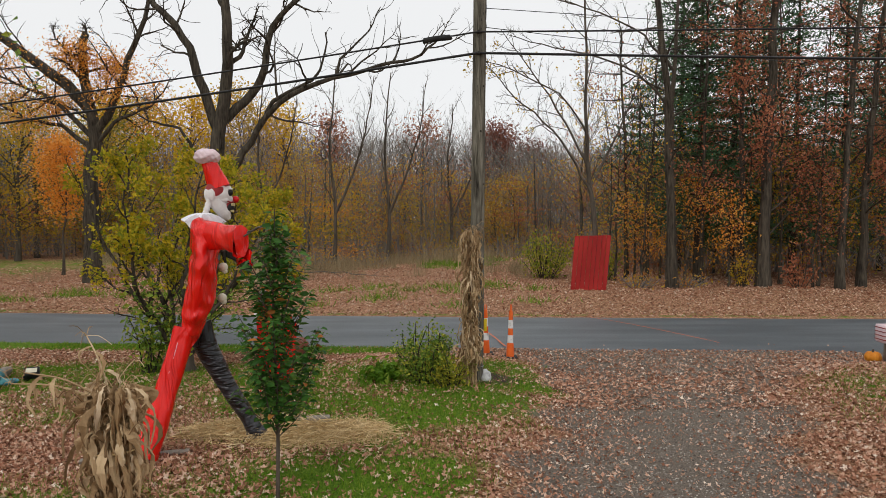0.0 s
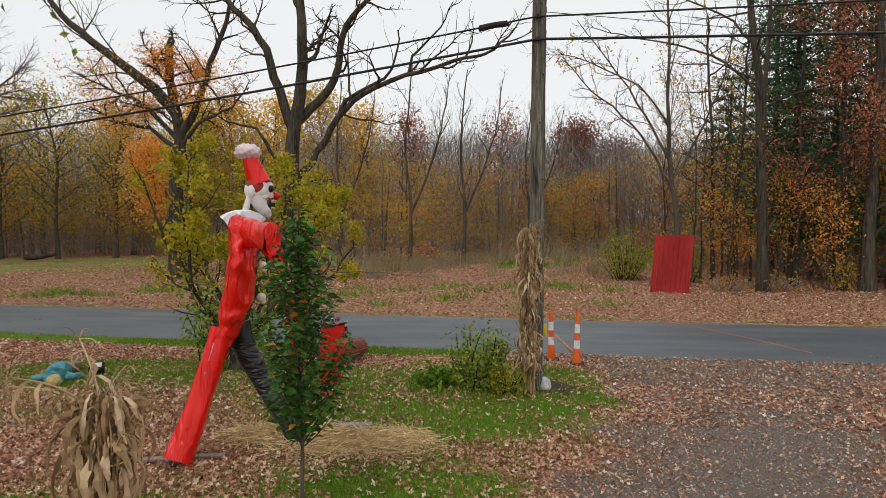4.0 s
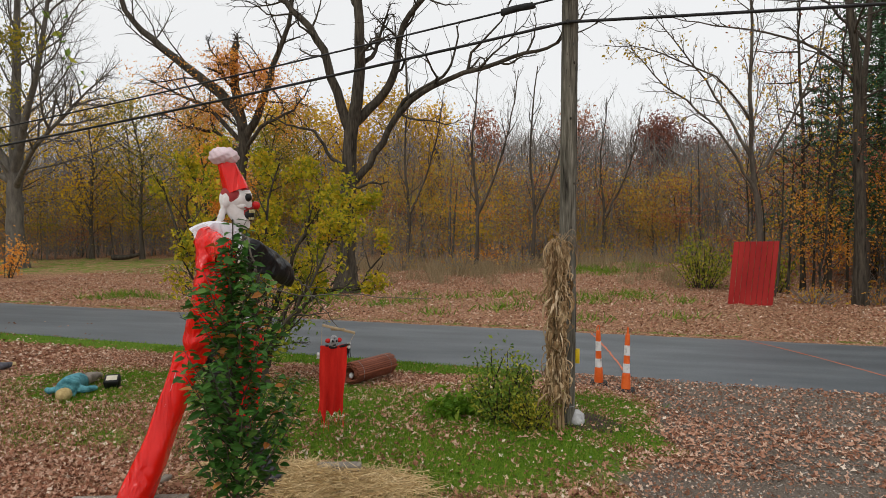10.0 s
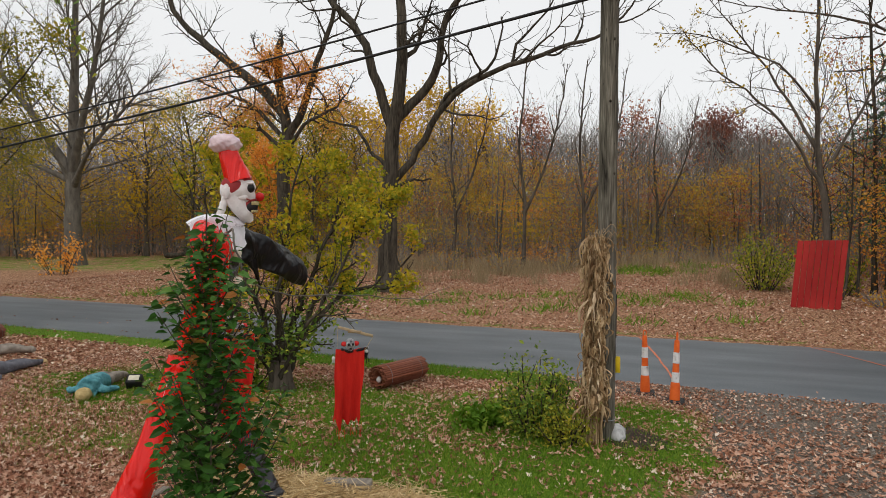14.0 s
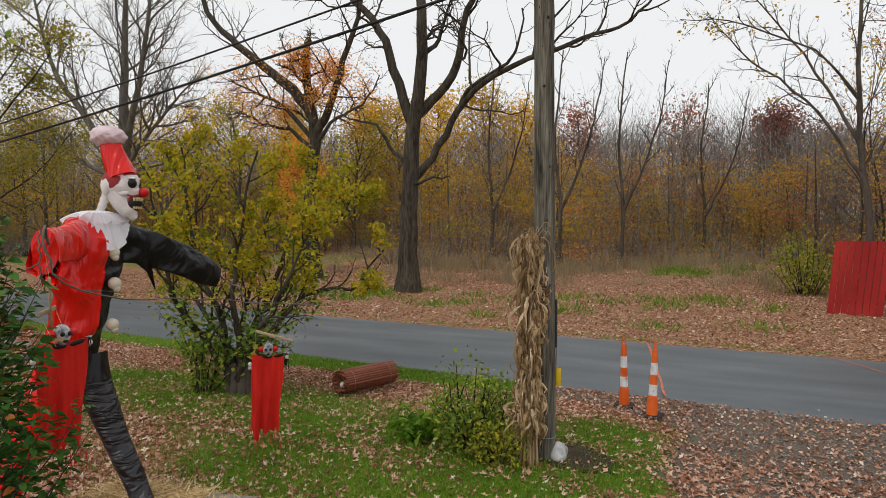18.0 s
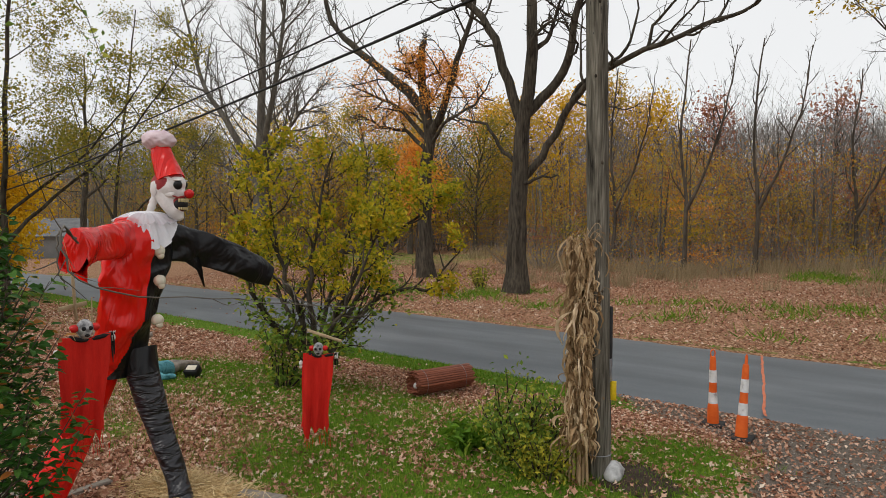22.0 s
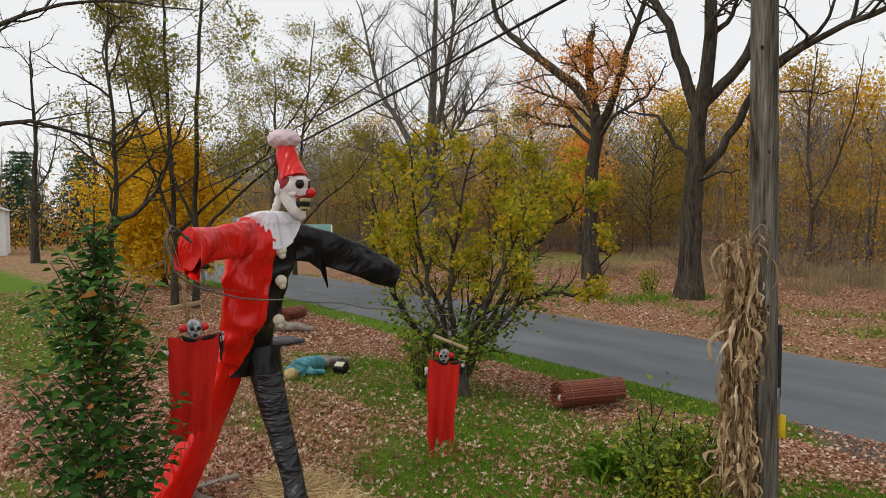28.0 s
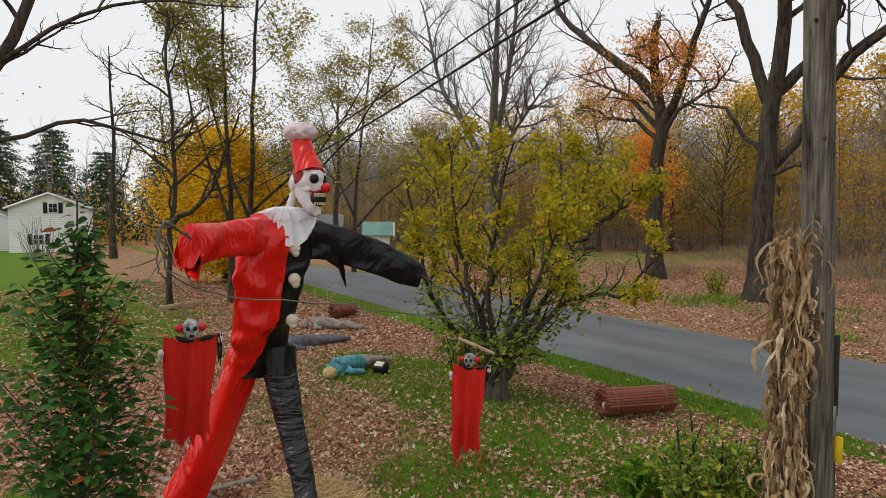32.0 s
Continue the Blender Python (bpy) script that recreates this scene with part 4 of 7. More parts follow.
def leafy(name, x, y, h, r, leaf, seed, label, per=5, size=0.22, spread=0.4, kids=26, start=0.25, bark=None, wide=0.34, dome=0.0):
    z = float(land(x, y))
    rng = np.random.default_rng(seed)
    q = rng.normal(0, 0.25, 4)
    return tree(name, (x, y, z), label, [
        ([(x, y, z - 0.1), (x + q[0] * 0.4, y, h * 0.33), (x + q[1], y, h * 0.66), (x + q[2] * 2, y, h)], r, r * 0.2, 0)],
        spec(levels=2, kids=(kids, 6, 0), segs=(8, 5, 4), len=(wide, 0.45, 0.5), ang=(52, 42, 40), rad=(r * 0.32, 0.02, 0.01), dome=dome, **{"from": (start, 0.2, 0.2)}),
        seed, bark or BARK, leaf, per, size, spread)


for k, (x, y, h) in enumerate([(-19.5, 53, 11.5), (-15.8, 55, 12.4), (-12.6, 56, 11), (-23.5, 54, 11.5), (-28, 57, 12)]):
    leafy("yellow_tree", x, y, h, 0.16, LEAF_GOLD if k % 2 == 0 else LEAF_AMBER, 300 + k, "yellow-leaved tree at the edge of the woods", 6, 0.25, 0.55, 30, 0.3, None, 0.36, 1.0)
for k, (x, y, h) in enumerate([(-29, 46, 9.5), (-33.5, 46, 11), (-38.5, 46.5, 10.5), (-25, 49, 9.5), (-43.5, 44, 11), (-49, 41, 11), (-31, 51.5, 11.5), (-40, 53, 12.5), (-56, 44, 11)]):
    leafy("field_tree", x, y, h, 0.17, (LEAF_AMBER, LEAF_LOCUST, LEAF_GOLD, LEAF_LOCUST, LEAF_AMBER)[k % 5], 320 + k, "open-grown tree with thin yellow and olive leaves", 6, 0.2, 0.5, 26, 0.16, None, 0.5, 0.9)
leafy("red_tree", 5.2, 66, 10.8, 0.25, LEAF_RED, 340, "rounded dark red tree rising over the woods", 6, 0.28, 0.6, 40, 0.45, None, 0.34, 1.0)
leafy("red_tree", 9.5, 68, 9.4, 0.25, LEAF_RED, 344, "rounded dark red tree rising over the woods", 4, 0.28, 0.6, 36, 0.4, None, 0.34, 1.0)
leafy("red_tree", -9.5, 60, 11.2, 0.2, LEAF_OAK, 341, "rusty red tree in the woods", 3, 0.26, 0.6, 30, 0.35, None, 0.3, 1.0)
leafy("red_tree", -2, 62, 11.2, 0.2, LEAF_OAK, 342, "rusty red tree in the woods", 2, 0.26, 0.6, 30, 0.35, None, 0.36, 1.0)
for k, (x, y, h) in enumerate([(-6.5, 50, 5.5), (1.8, 50.5, 5), (-10.5, 47, 5), (5, 48, 5.2), (8.5, 42, 5), (-3, 49, 4.2), (3.6, 47, 3.8)]):
    leafy("understorey_maple", x, y, h, 0.07, (LEAF_WOODS, LEAF_OAK, LEAF_AMBER)[k % 3], 345 + k, "slender young maple with thin orange leaves in the woods", 3, 0.12, 0.5, 18, 0.2, None, 0.42, 0.6)
leafy("orange_sapling", -18.7, 33.2, 6.2, 0.07, LEAF_ORANGE, 343, "young tree with bright orange leaves", 9, 0.17, 0.35, 16, 0.42, None, 0.36, 0.6)

# slim bare trees at the field's far edge
for x, y, h, seed in [(-6.2, 38.5, 11.5, 351), (-3.3, 40.5, 11.5, 352), (-11.5, 43, 11.5, 354), (0.5, 46, 10.5, 355)]:
    z = float(land(x, y))
    tree("slim_tree", (x, y, z), "slim bare tree with steep forking limbs at the field's edge", [
        ([(x, y, z - 0.1), (x + 0.1, y, h * 0.3), (x - 0.2, y, h * 0.6), (x + 0.2, y, h)], 0.12, 0.03, 0),
        ([(x + 0.1, y, h * 0.28), (x + 1.0, y, h * 0.45), (x + 1.9, y, h * 0.7), (x + 2.3, y, h * 0.95)], 0.08, 0.02, 0),
    ], spec(levels=3, kids=(10, 5, 3, 0), len=(0.26, 0.45, 0.5, 0.5), up=(0.05, 0.12, 0.1, 0.05), ang=(34, 32, 36, 40), rad=(0.036, 0.015, 0.008, 0.005)), seed, BARK)
# the fan-shaped tree behind the red panel
x, y = 5.8, 26.0
tree("fan_tree", on_land(x, y), "slender grey tree fanning out into fine twigs with few leaves", [
    ([(x, y, 0), (x + 0.05, y, 2.4), (x - 0.2, y, 4.6), (x - 0.35, y, 6.6), (x - 0.3, y, 9), (x - 0.5, y, 12)], 0.12, 0.03, 0),
    ([(x - 0.05, y, 3.6), (x - 0.9, y - 0.2, 5.2), (x - 2.0, y - 0.4, 6.6), (x - 3.3, y - 0.5, 7.6), (x - 4.2, y - 0.5, 8.8)], 0.055, 0.012, 0),
    ([(x - 0.2, y, 4.8), (x - 1.0, y + 0.3, 6.4), (x - 2.2, y + 0.5, 8.4), (x - 3.6, y + 0.5, 10.2)], 0.055, 0.012, 0),
    ([(x, y, 4.4), (x + 0.8, y, 6.0), (x + 1.6, y, 8.2), (x + 2.0, y, 10.8)], 0.05, 0.012, 0),
    ([(x - 0.3, y, 6.2), (x - 1.4, y - 0.6, 7.4), (x - 3.4, y - 0.9, 8.4), (x - 5.0, y - 1.0, 8.7)], 0.04, 0.01, 0),
], spec(levels=3, kids=(14, 5, 3, 0), len=(0.24, 0.45, 0.5, 0.5), ang=(42, 38, 40, 40), up=(0.05, 0.04, 0.04, 0.02), wob=(0.05, 0.14, 0.18, 0.2), rad=(0.022, 0.011, 0.006, 0.005)), 353, BARK,
    LEAF_AMBER, 1, 0.11, 0.12, keep=lambda q: noise.noise(Vector((q[0] * 1.5, q[1] * 1.5, q[2] * 1.5))) > (0.05 if q[2] < 4.6 else 0.3), crown_label="few amber leaves left on the twigs")


# ---- the mixed stand right of the field ----
def pine(x, y, h, r, start, seed, wide=1.0, tufts=75):
    """A white pine: whorls of level boughs with needle tufts."""
    rng = np.random.default_rng(seed)
    z = float(land(x, y))
    root = thing("pine_tree", (x, y, z), "tall dark green pine with level boughs", "tree")
    b = Build().tube(np.array([(x + 0.1 * math.sin(t * 2), y, z - 0.1 + t * h) for t in np.linspace(0, 1, 12)]), np.linspace(r, 0.03, 12), 9)
    pos, nrm = [], []
    for zz in np.arange(start, h, 0.55):
        reach = wide * (3.1 - 2.4 * ((zz - start) / (h - start)) ** 1.2) * rng.uniform(0.8, 1.15)
        a0 = rng.uniform(0, 6.28)
        for k in range(5):
            a = a0 + k * 1.257 + rng.normal(0, 0.2)
            L = reach * rng.uniform(0.6, 1.1)
            d = np.array((math.cos(a), math.sin(a), 0))
            pts = np.array([(x, y, z + zz) + d * L * t + UP * (0.25 * t * L - 0.16 * (t * L) ** 2) for t in np.linspace(0, 1, 5)])
            b.tube(pts, np.linspace(0.03, 0.006, 5), 4, cap=False)
            m = int(tufts * L)
            t = rng.uniform(0.15, 1.02, m)
            c = np.array((x, y, z + zz)) + d * (L * t)[:, None] + UP * (0.25 * t * L - 0.16 * (t * L) ** 2)[:, None]
            pos.append(c + rng.normal(0, 1, (m, 3)) * (0.28, 0.28, 0.1))
    part("trunk", b, BARK_DARK, root)
    p = np.vstack(pos)
    part("crown", Build().cards(p, unit(rng.normal(0, 1, p.shape) + UP), rng.uniform(0.15, 0.33, len(p)) * max(1.0, wide * 0.9), rng, aspect=0.28), NEEDLE, root, "dark green needle tufts", smooth=False)


for x, y, h, st, seed in [(10.97, 29.2, 15, 2.6, 401), (13.2, 31.0, 16, 1.8, 402), (15.6, 30.2, 14, 1.7, 403), (12.0, 34.5, 17, 3, 404), (18.5, 31.5, 15, 1.8, 405), (16.8, 36, 17, 5, 406), (22, 34, 16, 4, 407)]:
    pine(x, y, h, 0.17, st, seed, 1.0, 46)
for x, y, h, st, seed in [(11.5, 40, 10.5, 2, 451), (15.6, 41, 11, 2, 452), (20, 42, 10.5, 2, 453), (25, 38, 11, 2, 455)]:
    pine(x, y, h, 0.16, st, seed, 1.2, 40)

for x, y, h, r, lean, seed in [(8.95, 26.3, 16, 0.19, -0.9, 411), (12.4, 26.1, 17, 0.23, 0.4, 412), (12.0, 27.1, 15, 0.13, -0.3, 413), (15.2, 25.8, 14, 0.15, 0.5, 414), (16.5, 26.6, 15, 0.16, 0.7, 415), (10.6, 27.7, 12, 0.09, 0.1, 420), (14.8, 26.6, 11, 0.06, 0.2, 422), (13.7, 27.4, 12, 0.07, -0.2, 423), (8.0, 29.4, 11, 0.09, -0.3, 416), (8.5, 28.2, 10, 0.08, 0.3, 417), (18.6, 27.4, 14, 0.15, -0.3, 418), (20.5, 28.6, 15, 0.2, 0.3, 419)]:
    z = float(land(x, y))
    oak = seed in (412, 413, 415, 418, 419)
    lower = 1.6 if seed in (412, 415) else 3.5
    tree("woodland_oak" if oak else "woodland_tree", (x, y, z), "tall straight oak holding russet leaves" if oak else "tall bare woodland trunk with a few rust-coloured leaves", [
        ([(x, y, z - 0.1), (x + lean * 0.15, y, h * 0.25), (x + lean * 0.4, y, h * 0.5), (x + lean, y, h * 0.8), (x + lean * 1.1, y, h)], r, r * 0.35, 0)],
        spec(levels=2, kids=(26 if oak else 16, 6, 0), len=(0.25, 0.45, 0.5), ang=(68, 42, 40), up=(0.03, 0.03, 0), rad=(0.045, 0.016, 0.008), **{"from": (lower / h, 0.2, 0.2)}),
        seed, BARK_DARK, LEAF_OAK, 11 if oak else 2, 0.12, 0.22, keep=(lambda q: True) if oak else (lambda q: q[2] < 5.5))

for k, (x, y, h) in enumerate([(11.2, 26.4, 3.6), (14.3, 26.0, 4.6), (16.2, 27.4, 5.0), (9.9, 27.8, 4.2), (18.4, 26.6, 4.4), (13.4, 28.2, 5.5), (8.2, 28.0, 3.4)]):
    leafy("woodland_maple", x, y, h, 0.05, (LEAF_ORANGE, LEAF_OAK, LEAF_AMBER)[k % 3], 471 + k, "slim young maple with yellow and orange leaves in the shade", 2, 0.11, 0.28, 20, 0.25, BARK_DARK, 0.42, 0.5)

# the long bare limb that reaches over the field from the stand
x, y = 9.6, 28.0
tree("bare_limb_tree", on_land(x, y), "bare tree with one long arching limb over the field", [
    ([(x, y, 0), (x - 0.1, y, 4), (x - 0.2, y, 7.4), (x, y, 11), (x + 0.2, y, 15)], 0.14, 0.04, 0),
    ([(x - 0.2, y, 7.3), (x - 1.5, y - 0.3, 8.6), (x - 3.4, y - 0.5, 9.4), (x - 5.4, y - 0.6, 9.8), (x - 7, y - 0.6, 10.2)], 0.055, 0.012, 0),
    ([(x - 0.2, y, 9.0), (x - 1.7, y, 10.6), (x - 4, y, 11.6), (x - 6, y, 12.1)], 0.05, 0.012, 0),
], spec(levels=3, kids=(11, 5, 4, 0), len=(0.3, 0.45, 0.5, 0.5), ang=(48, 42, 40, 40), wob=(0.05, 0.16, 0.2, 0.2), rad=(0.022, 0.011, 0.006, 0.005)), 421, BARK)

# thin young trees between the panel and the stand
for k, (x, y, h) in enumerate([(6.6, 27.6, 8.0), (7.3, 28.6, 9.0), (7.9, 27.2, 6.5), (8.4, 29.6, 9.5), (6.2, 30.4, 8.5), (7.0, 31.6, 9.5), (9.4, 29.2, 8.5)]):
    leafy("young_tree", x, y, h, 0.045, (LEAF_AMBER, LEAF_OAK)[k % 2], 481 + k, "thin young tree with few amber and russet leaves", 1, 0.12, 0.3, 16, 0.25, BARK_DARK, 0.3, 0.3)

# low bushes at the wood's edge
def bush(name, x, y, w, h, leaf, seed, label, n=700, size=0.1, stems=14, stem_mat=None, joined=False):
    rng = np.random.default_rng(seed)
    z = float(land(x, y))
    root = thing(name, (x, y, z), label, "shrub")
    b = Build()
    pos = []
    for k in range(stems):
        a = rng.uniform(0, 6.28)
        o = w * 0.5 * math.sqrt(rng.uniform(0, 1))
        tip = np.array((x + o * math.cos(a), y + o * math.sin(a), z + h * rng.uniform(0.7, 1.05) * (1 - 0.35 * (2 * o / w) ** 2)))
        foot = np.array((x + 0.3 * o * math.cos(a), y + 0.3 * o * math.sin(a), z - 0.04))
        mid = (foot + tip) / 2 + rng.normal(0, 0.05 * h, 3)
        pts = curve_pts([foot, mid, tip], 9)
        if not joined:
            b = Build()
        b.tube(pts, np.linspace(0.012, 0.004, 9) * (1 + h * 0.3), 5, cap=False)
        if not joined:
            part("stem", b, stem_mat or BARK_DARK, root)
        u = rng.uniform(0.2, 1.03, n // stems)
        q = np.stack([np.interp(u, np.linspace(0, 1, 9), pts[:, c]) for c in range(3)], -1)
        pos.append(q + rng.normal(0, 0.07 * w + 0.03, q.shape))
    if joined:
        tagged(part("brushwood", b, stem_mat or BARK_DARK, root), kind="stuff")
    p = np.vstack(pos)
    p[:, 2] = np.maximum(p[:, 2], z + 0.03)
    tagged(part("foliage", Build().cards(p, unit(rng.normal(0, 1, p.shape) + UP * 0.5), size * rng.uniform(0.6, 1.3, len(p)), rng), leaf, root, smooth=False), kind="stuff")
    return root


bush("green_bush", 4.6, 30.5, 2.6, 2.2, LEAF_BUSHY, 431, "yellow-green leafy bush beside the red panel", 1700, 0.13, 26)
bush("green_bush", 6.9, 29.0, 1.8, 1.9, LEAF_BUSHY, 432, "yellow-green leafy bush beside the red panel", 900, 0.13, 18)
bush("yellow_bush", 11.6, 26.2, 1.4, 1.6, LEAF_AMBER, 433, "low maple sprout with yellow leaves", 300, 0.11, 12)
bush("yellow_bush", 13.6, 25.8, 1.6, 1.4, LEAF_OAK, 434, "low sprout with pinkish russet leaves", 380, 0.14, 12)
bush("orange_bush", -28.6, 29.4, 3.2, 2.3, LEAF_ORANGE, 436, "low young maple with orange leaves by the road", 700, 0.17, 16)
bush("green_sprout", -10.9, 27.2, 1.2, 1.0, LEAF_BUSHY, 435, "green sprouts at the foot of the great bare tree", 420, 0.11, 14)
for k, (x, y, w, h) in enumerate([(-10.5, 38.6, 3, 1.3), (-7, 37.2, 2.6, 1.2), (-13.5, 37.8, 3, 1.6), (-4.2, 39.4, 2.4, 1.1), (1.5, 42.0, 3.5, 1.6), (-1.2, 42.6, 3, 1.5), (-16.5, 39.5, 3, 1.5), (4.4, 43, 3, 1.5), (9.6, 26.6, 2.4, 0.6), (7.6, 26.3, 2.0, 0.6)]):
    bush("field_brush", x, y, w, h, LEAF_WOODS, 440 + k, "grey-brown tangled brush at the edge of the field", 260, 0.12, 60, BRUSH, True)
bush("lilac_shoots", -5.2, 11.85, 0.9, 1.3, LEAF_BUSHGREEN, 461, "green leafy shoots at the foot of the shrub", 520, 0.095, 10)

# ---- utility pole, its cables and fittings ----
PX, PY = 0.545, 11.07
pole_base = on_land(PX, PY)
pole = thing("utility_pole", pole_base, "tall weathered grey wooden utility pole with checked grain", "utility pole")
zz = np.linspace(pole_base[2] - 0.3, 9.6, 60)


def pole_axis(z):
    return np.array((PX + 0.005 * z, PY - 0.054 * z, z))


prng = np.random.default_rng(8)
shaft = Build().tube(np.array([pole_axis(z) for z in zz]), np.interp(zz, [0, 9.6], [0.119, 0.09]), 28)
shaft.v[0] += prng.normal(0, 0.0012, shaft.v[0].shape)
part("shaft", shaft, POLEWOOD, pole)
for k in range(110):
    z, a = prng.uniform(0.5, 6.4), prng.uniform(2.6, 6.8)
    c = pole_axis(z) + 0.104 * np.array((math.cos(a), math.sin(a), 0))
    L = prng.uniform(0.02, 0.12) if k % 3 else prng.uniform(0.2, 0.6)
    part("crack", Build().tube([c, c + (0.0015, 0, L * 0.5), c + (0, 0, L)], [0.001, 0.0045, 0.001], 4), BLACK_PAINT_SHADE, pole)
for z, a in ((3.47, -0.75), (4.3, -1.3), (2.9, -1.1), (5.0, -0.9), (2.2, -0.8)):
    c = pole_axis(z) + 0.108 * np.array((math.cos(a), math.sin(a), 0))
    part("knot", Build().blob(c, (0.014, 0.014, 0.018), 8, 6), BARK_DARK, pole)
# conduit, meter-like box and tags on the road side
for z0, z1, r in ((0.3, 2.0, 0.012),):
    part("ground_wire", Build().tube([pole_axis(z) + (0.085, 0.085, 0) for z in np.linspace(z0, z1, 8)], r, 6), RUBBER, pole)
part("cable_guard", Build().box(pole_axis(1.72) + (0.10, 0.065, 0), (0.035, 0.06, 0.62), rot=None), RUBBER, pole)
part("tag_plate", Build().box(pole_axis(1.38) + (0.115, 0.03, 0), (0.012, 0.045, 0.24)), METAL, pole)
part("yellow_plate", Build().box(pole_axis(1.17) + (0.135, 0.045, 0), (0.07, 0.012, 0.2)), YELLOW, pole, "small bright yellow plastic plate")
part("strap", Build().tube(np.array([pole_axis(0.5) + 0.121 * np.array((math.cos(a), math.sin(a), 0)) for a in np.linspace(0, 6.283, 25)]), 0.006, 5), METAL, pole)
for z in (5.50, 5.82):
    part("insulator", Build().tube([pole_axis(z) + (-0.02, -0.1, 0), pole_axis(z) + (-0.02, -0.16, 0)], [0.03, 0.022], 10), RUBBER, pole)


def cable(name, z0, slope_l, slope_r, label, r=0.014):
    """A cable that runs along the pole line and sags away to either side."""
    s = np.linspace(0, 42, 40)
    y0 = pole_axis(z0)[1] - 0.11
    left = np.c_[PX - 0.99 * s, y0 + 0.12 * s, z0 - slope_l * s + 0.0014 * s * s]
    right = np.c_[PX + 0.99 * s, y0 - 0.10 * s, z0 - slope_r * s + 0.0006 * s * s]
    b = Build().tube(np.vstack([left[::-1], right[1:]]), r, 6)
    return whole(name, b, WIRE, label, "cable")


cable("lower_cable", 5.50, 0.128, 0.042, "thick black communication cable between utility poles", 0.02)
up_cable = cable("upper_cable", 5.82, 0.128, 0.02, "thin black cable above the thicker one", 0.014)
for k, (z0, sl) in enumerate(((6.35, 0.02), (6.05, 0.03))):
    s = np.linspace(0, 40, 14)
    whole("thin_wire", Build().tube(np.c_[PX + 0.98 * s, PY + 0.1 + 0.15 * s * (k + 1), z0 - sl * s + 0.0008 * s * s], 0.006, 5), WIRE, "thin service wire running off from the pole", "cable")
c0 = np.array((PX - 0.62, pole_axis(5.8)[1] - 0.03, 5.74))
whole("cable_splice", Build().tube(curve_pts([c0 + (0.2, -0.024, 0.025), c0 + (0.17, -0.02, 0.01), c0, c0 + (-0.2, 0.024, -0.03), c0 + (-0.24, 0.03, -0.03)], 12), [0.015] + [0.045] * 10 + [0.015], 10), RUBBER, "black splice closure hanging on the upper cable", "splice closure")


# ---- dry corn shocks ----
def ribbon(b, p, d, L, w, rng, droop=1.0, m=0, flare=0.3):
    """One dry curling corn leaf."""
    n = 11
    t = np.linspace(0, 1, n)
    d = unit(np.array(d, float))
    rise = 0.25 * rng.uniform(0, 1)
    pts = p + d[None] * (L * flare * np.sin(t * rng.uniform(1.6, 3.2)))[:, None] + np.cross(d, UP)[None] * (L * rng.normal(0, 0.12) * t ** 1.5)[:, None] + UP * (L * (rise * t - droop * (rise + 0.8) * t ** 1.6))[:, None]
    wig = rng.uniform(0, 6.28, 2)
    pts = pts + d[None] * (0.008 * np.sin(t * 11 + wig[0]))[:, None] * t[:, None] + np.cross(d, UP)[None] * (0.01 * np.sin(t * 7 + wig[1]))[:, None] * t[:, None] + rng.normal(0, 0.003, (n, 3))
    tw = rng.uniform(0, 6.28) + t * rng.uniform(-2.4, 2.4)
    side = np.cross(d, UP)
    across = side[None] * np.cos(tw)[:, None] + d[None] * np.sin(tw)[:, None]
    ww = w * (np.clip(np.sin(np.pi * (0.12 + 0.88 * t)), 0.05, 1) * rng.uniform(0.55, 1.15, n))[:, None]
    q = np.stack([pts - across * ww / 2, pts + UP * 0.006 + d * 0.012, pts + across * ww / 2], 1).reshape(-1, 3)
    i = np.arange(n - 1) * 3
    f = np.vstack([np.stack([i, i + 1, i + 4, i + 3], -1), np.stack([i + 1, i + 2, i + 5, i + 4], -1)])
    b.add(q, f, m)


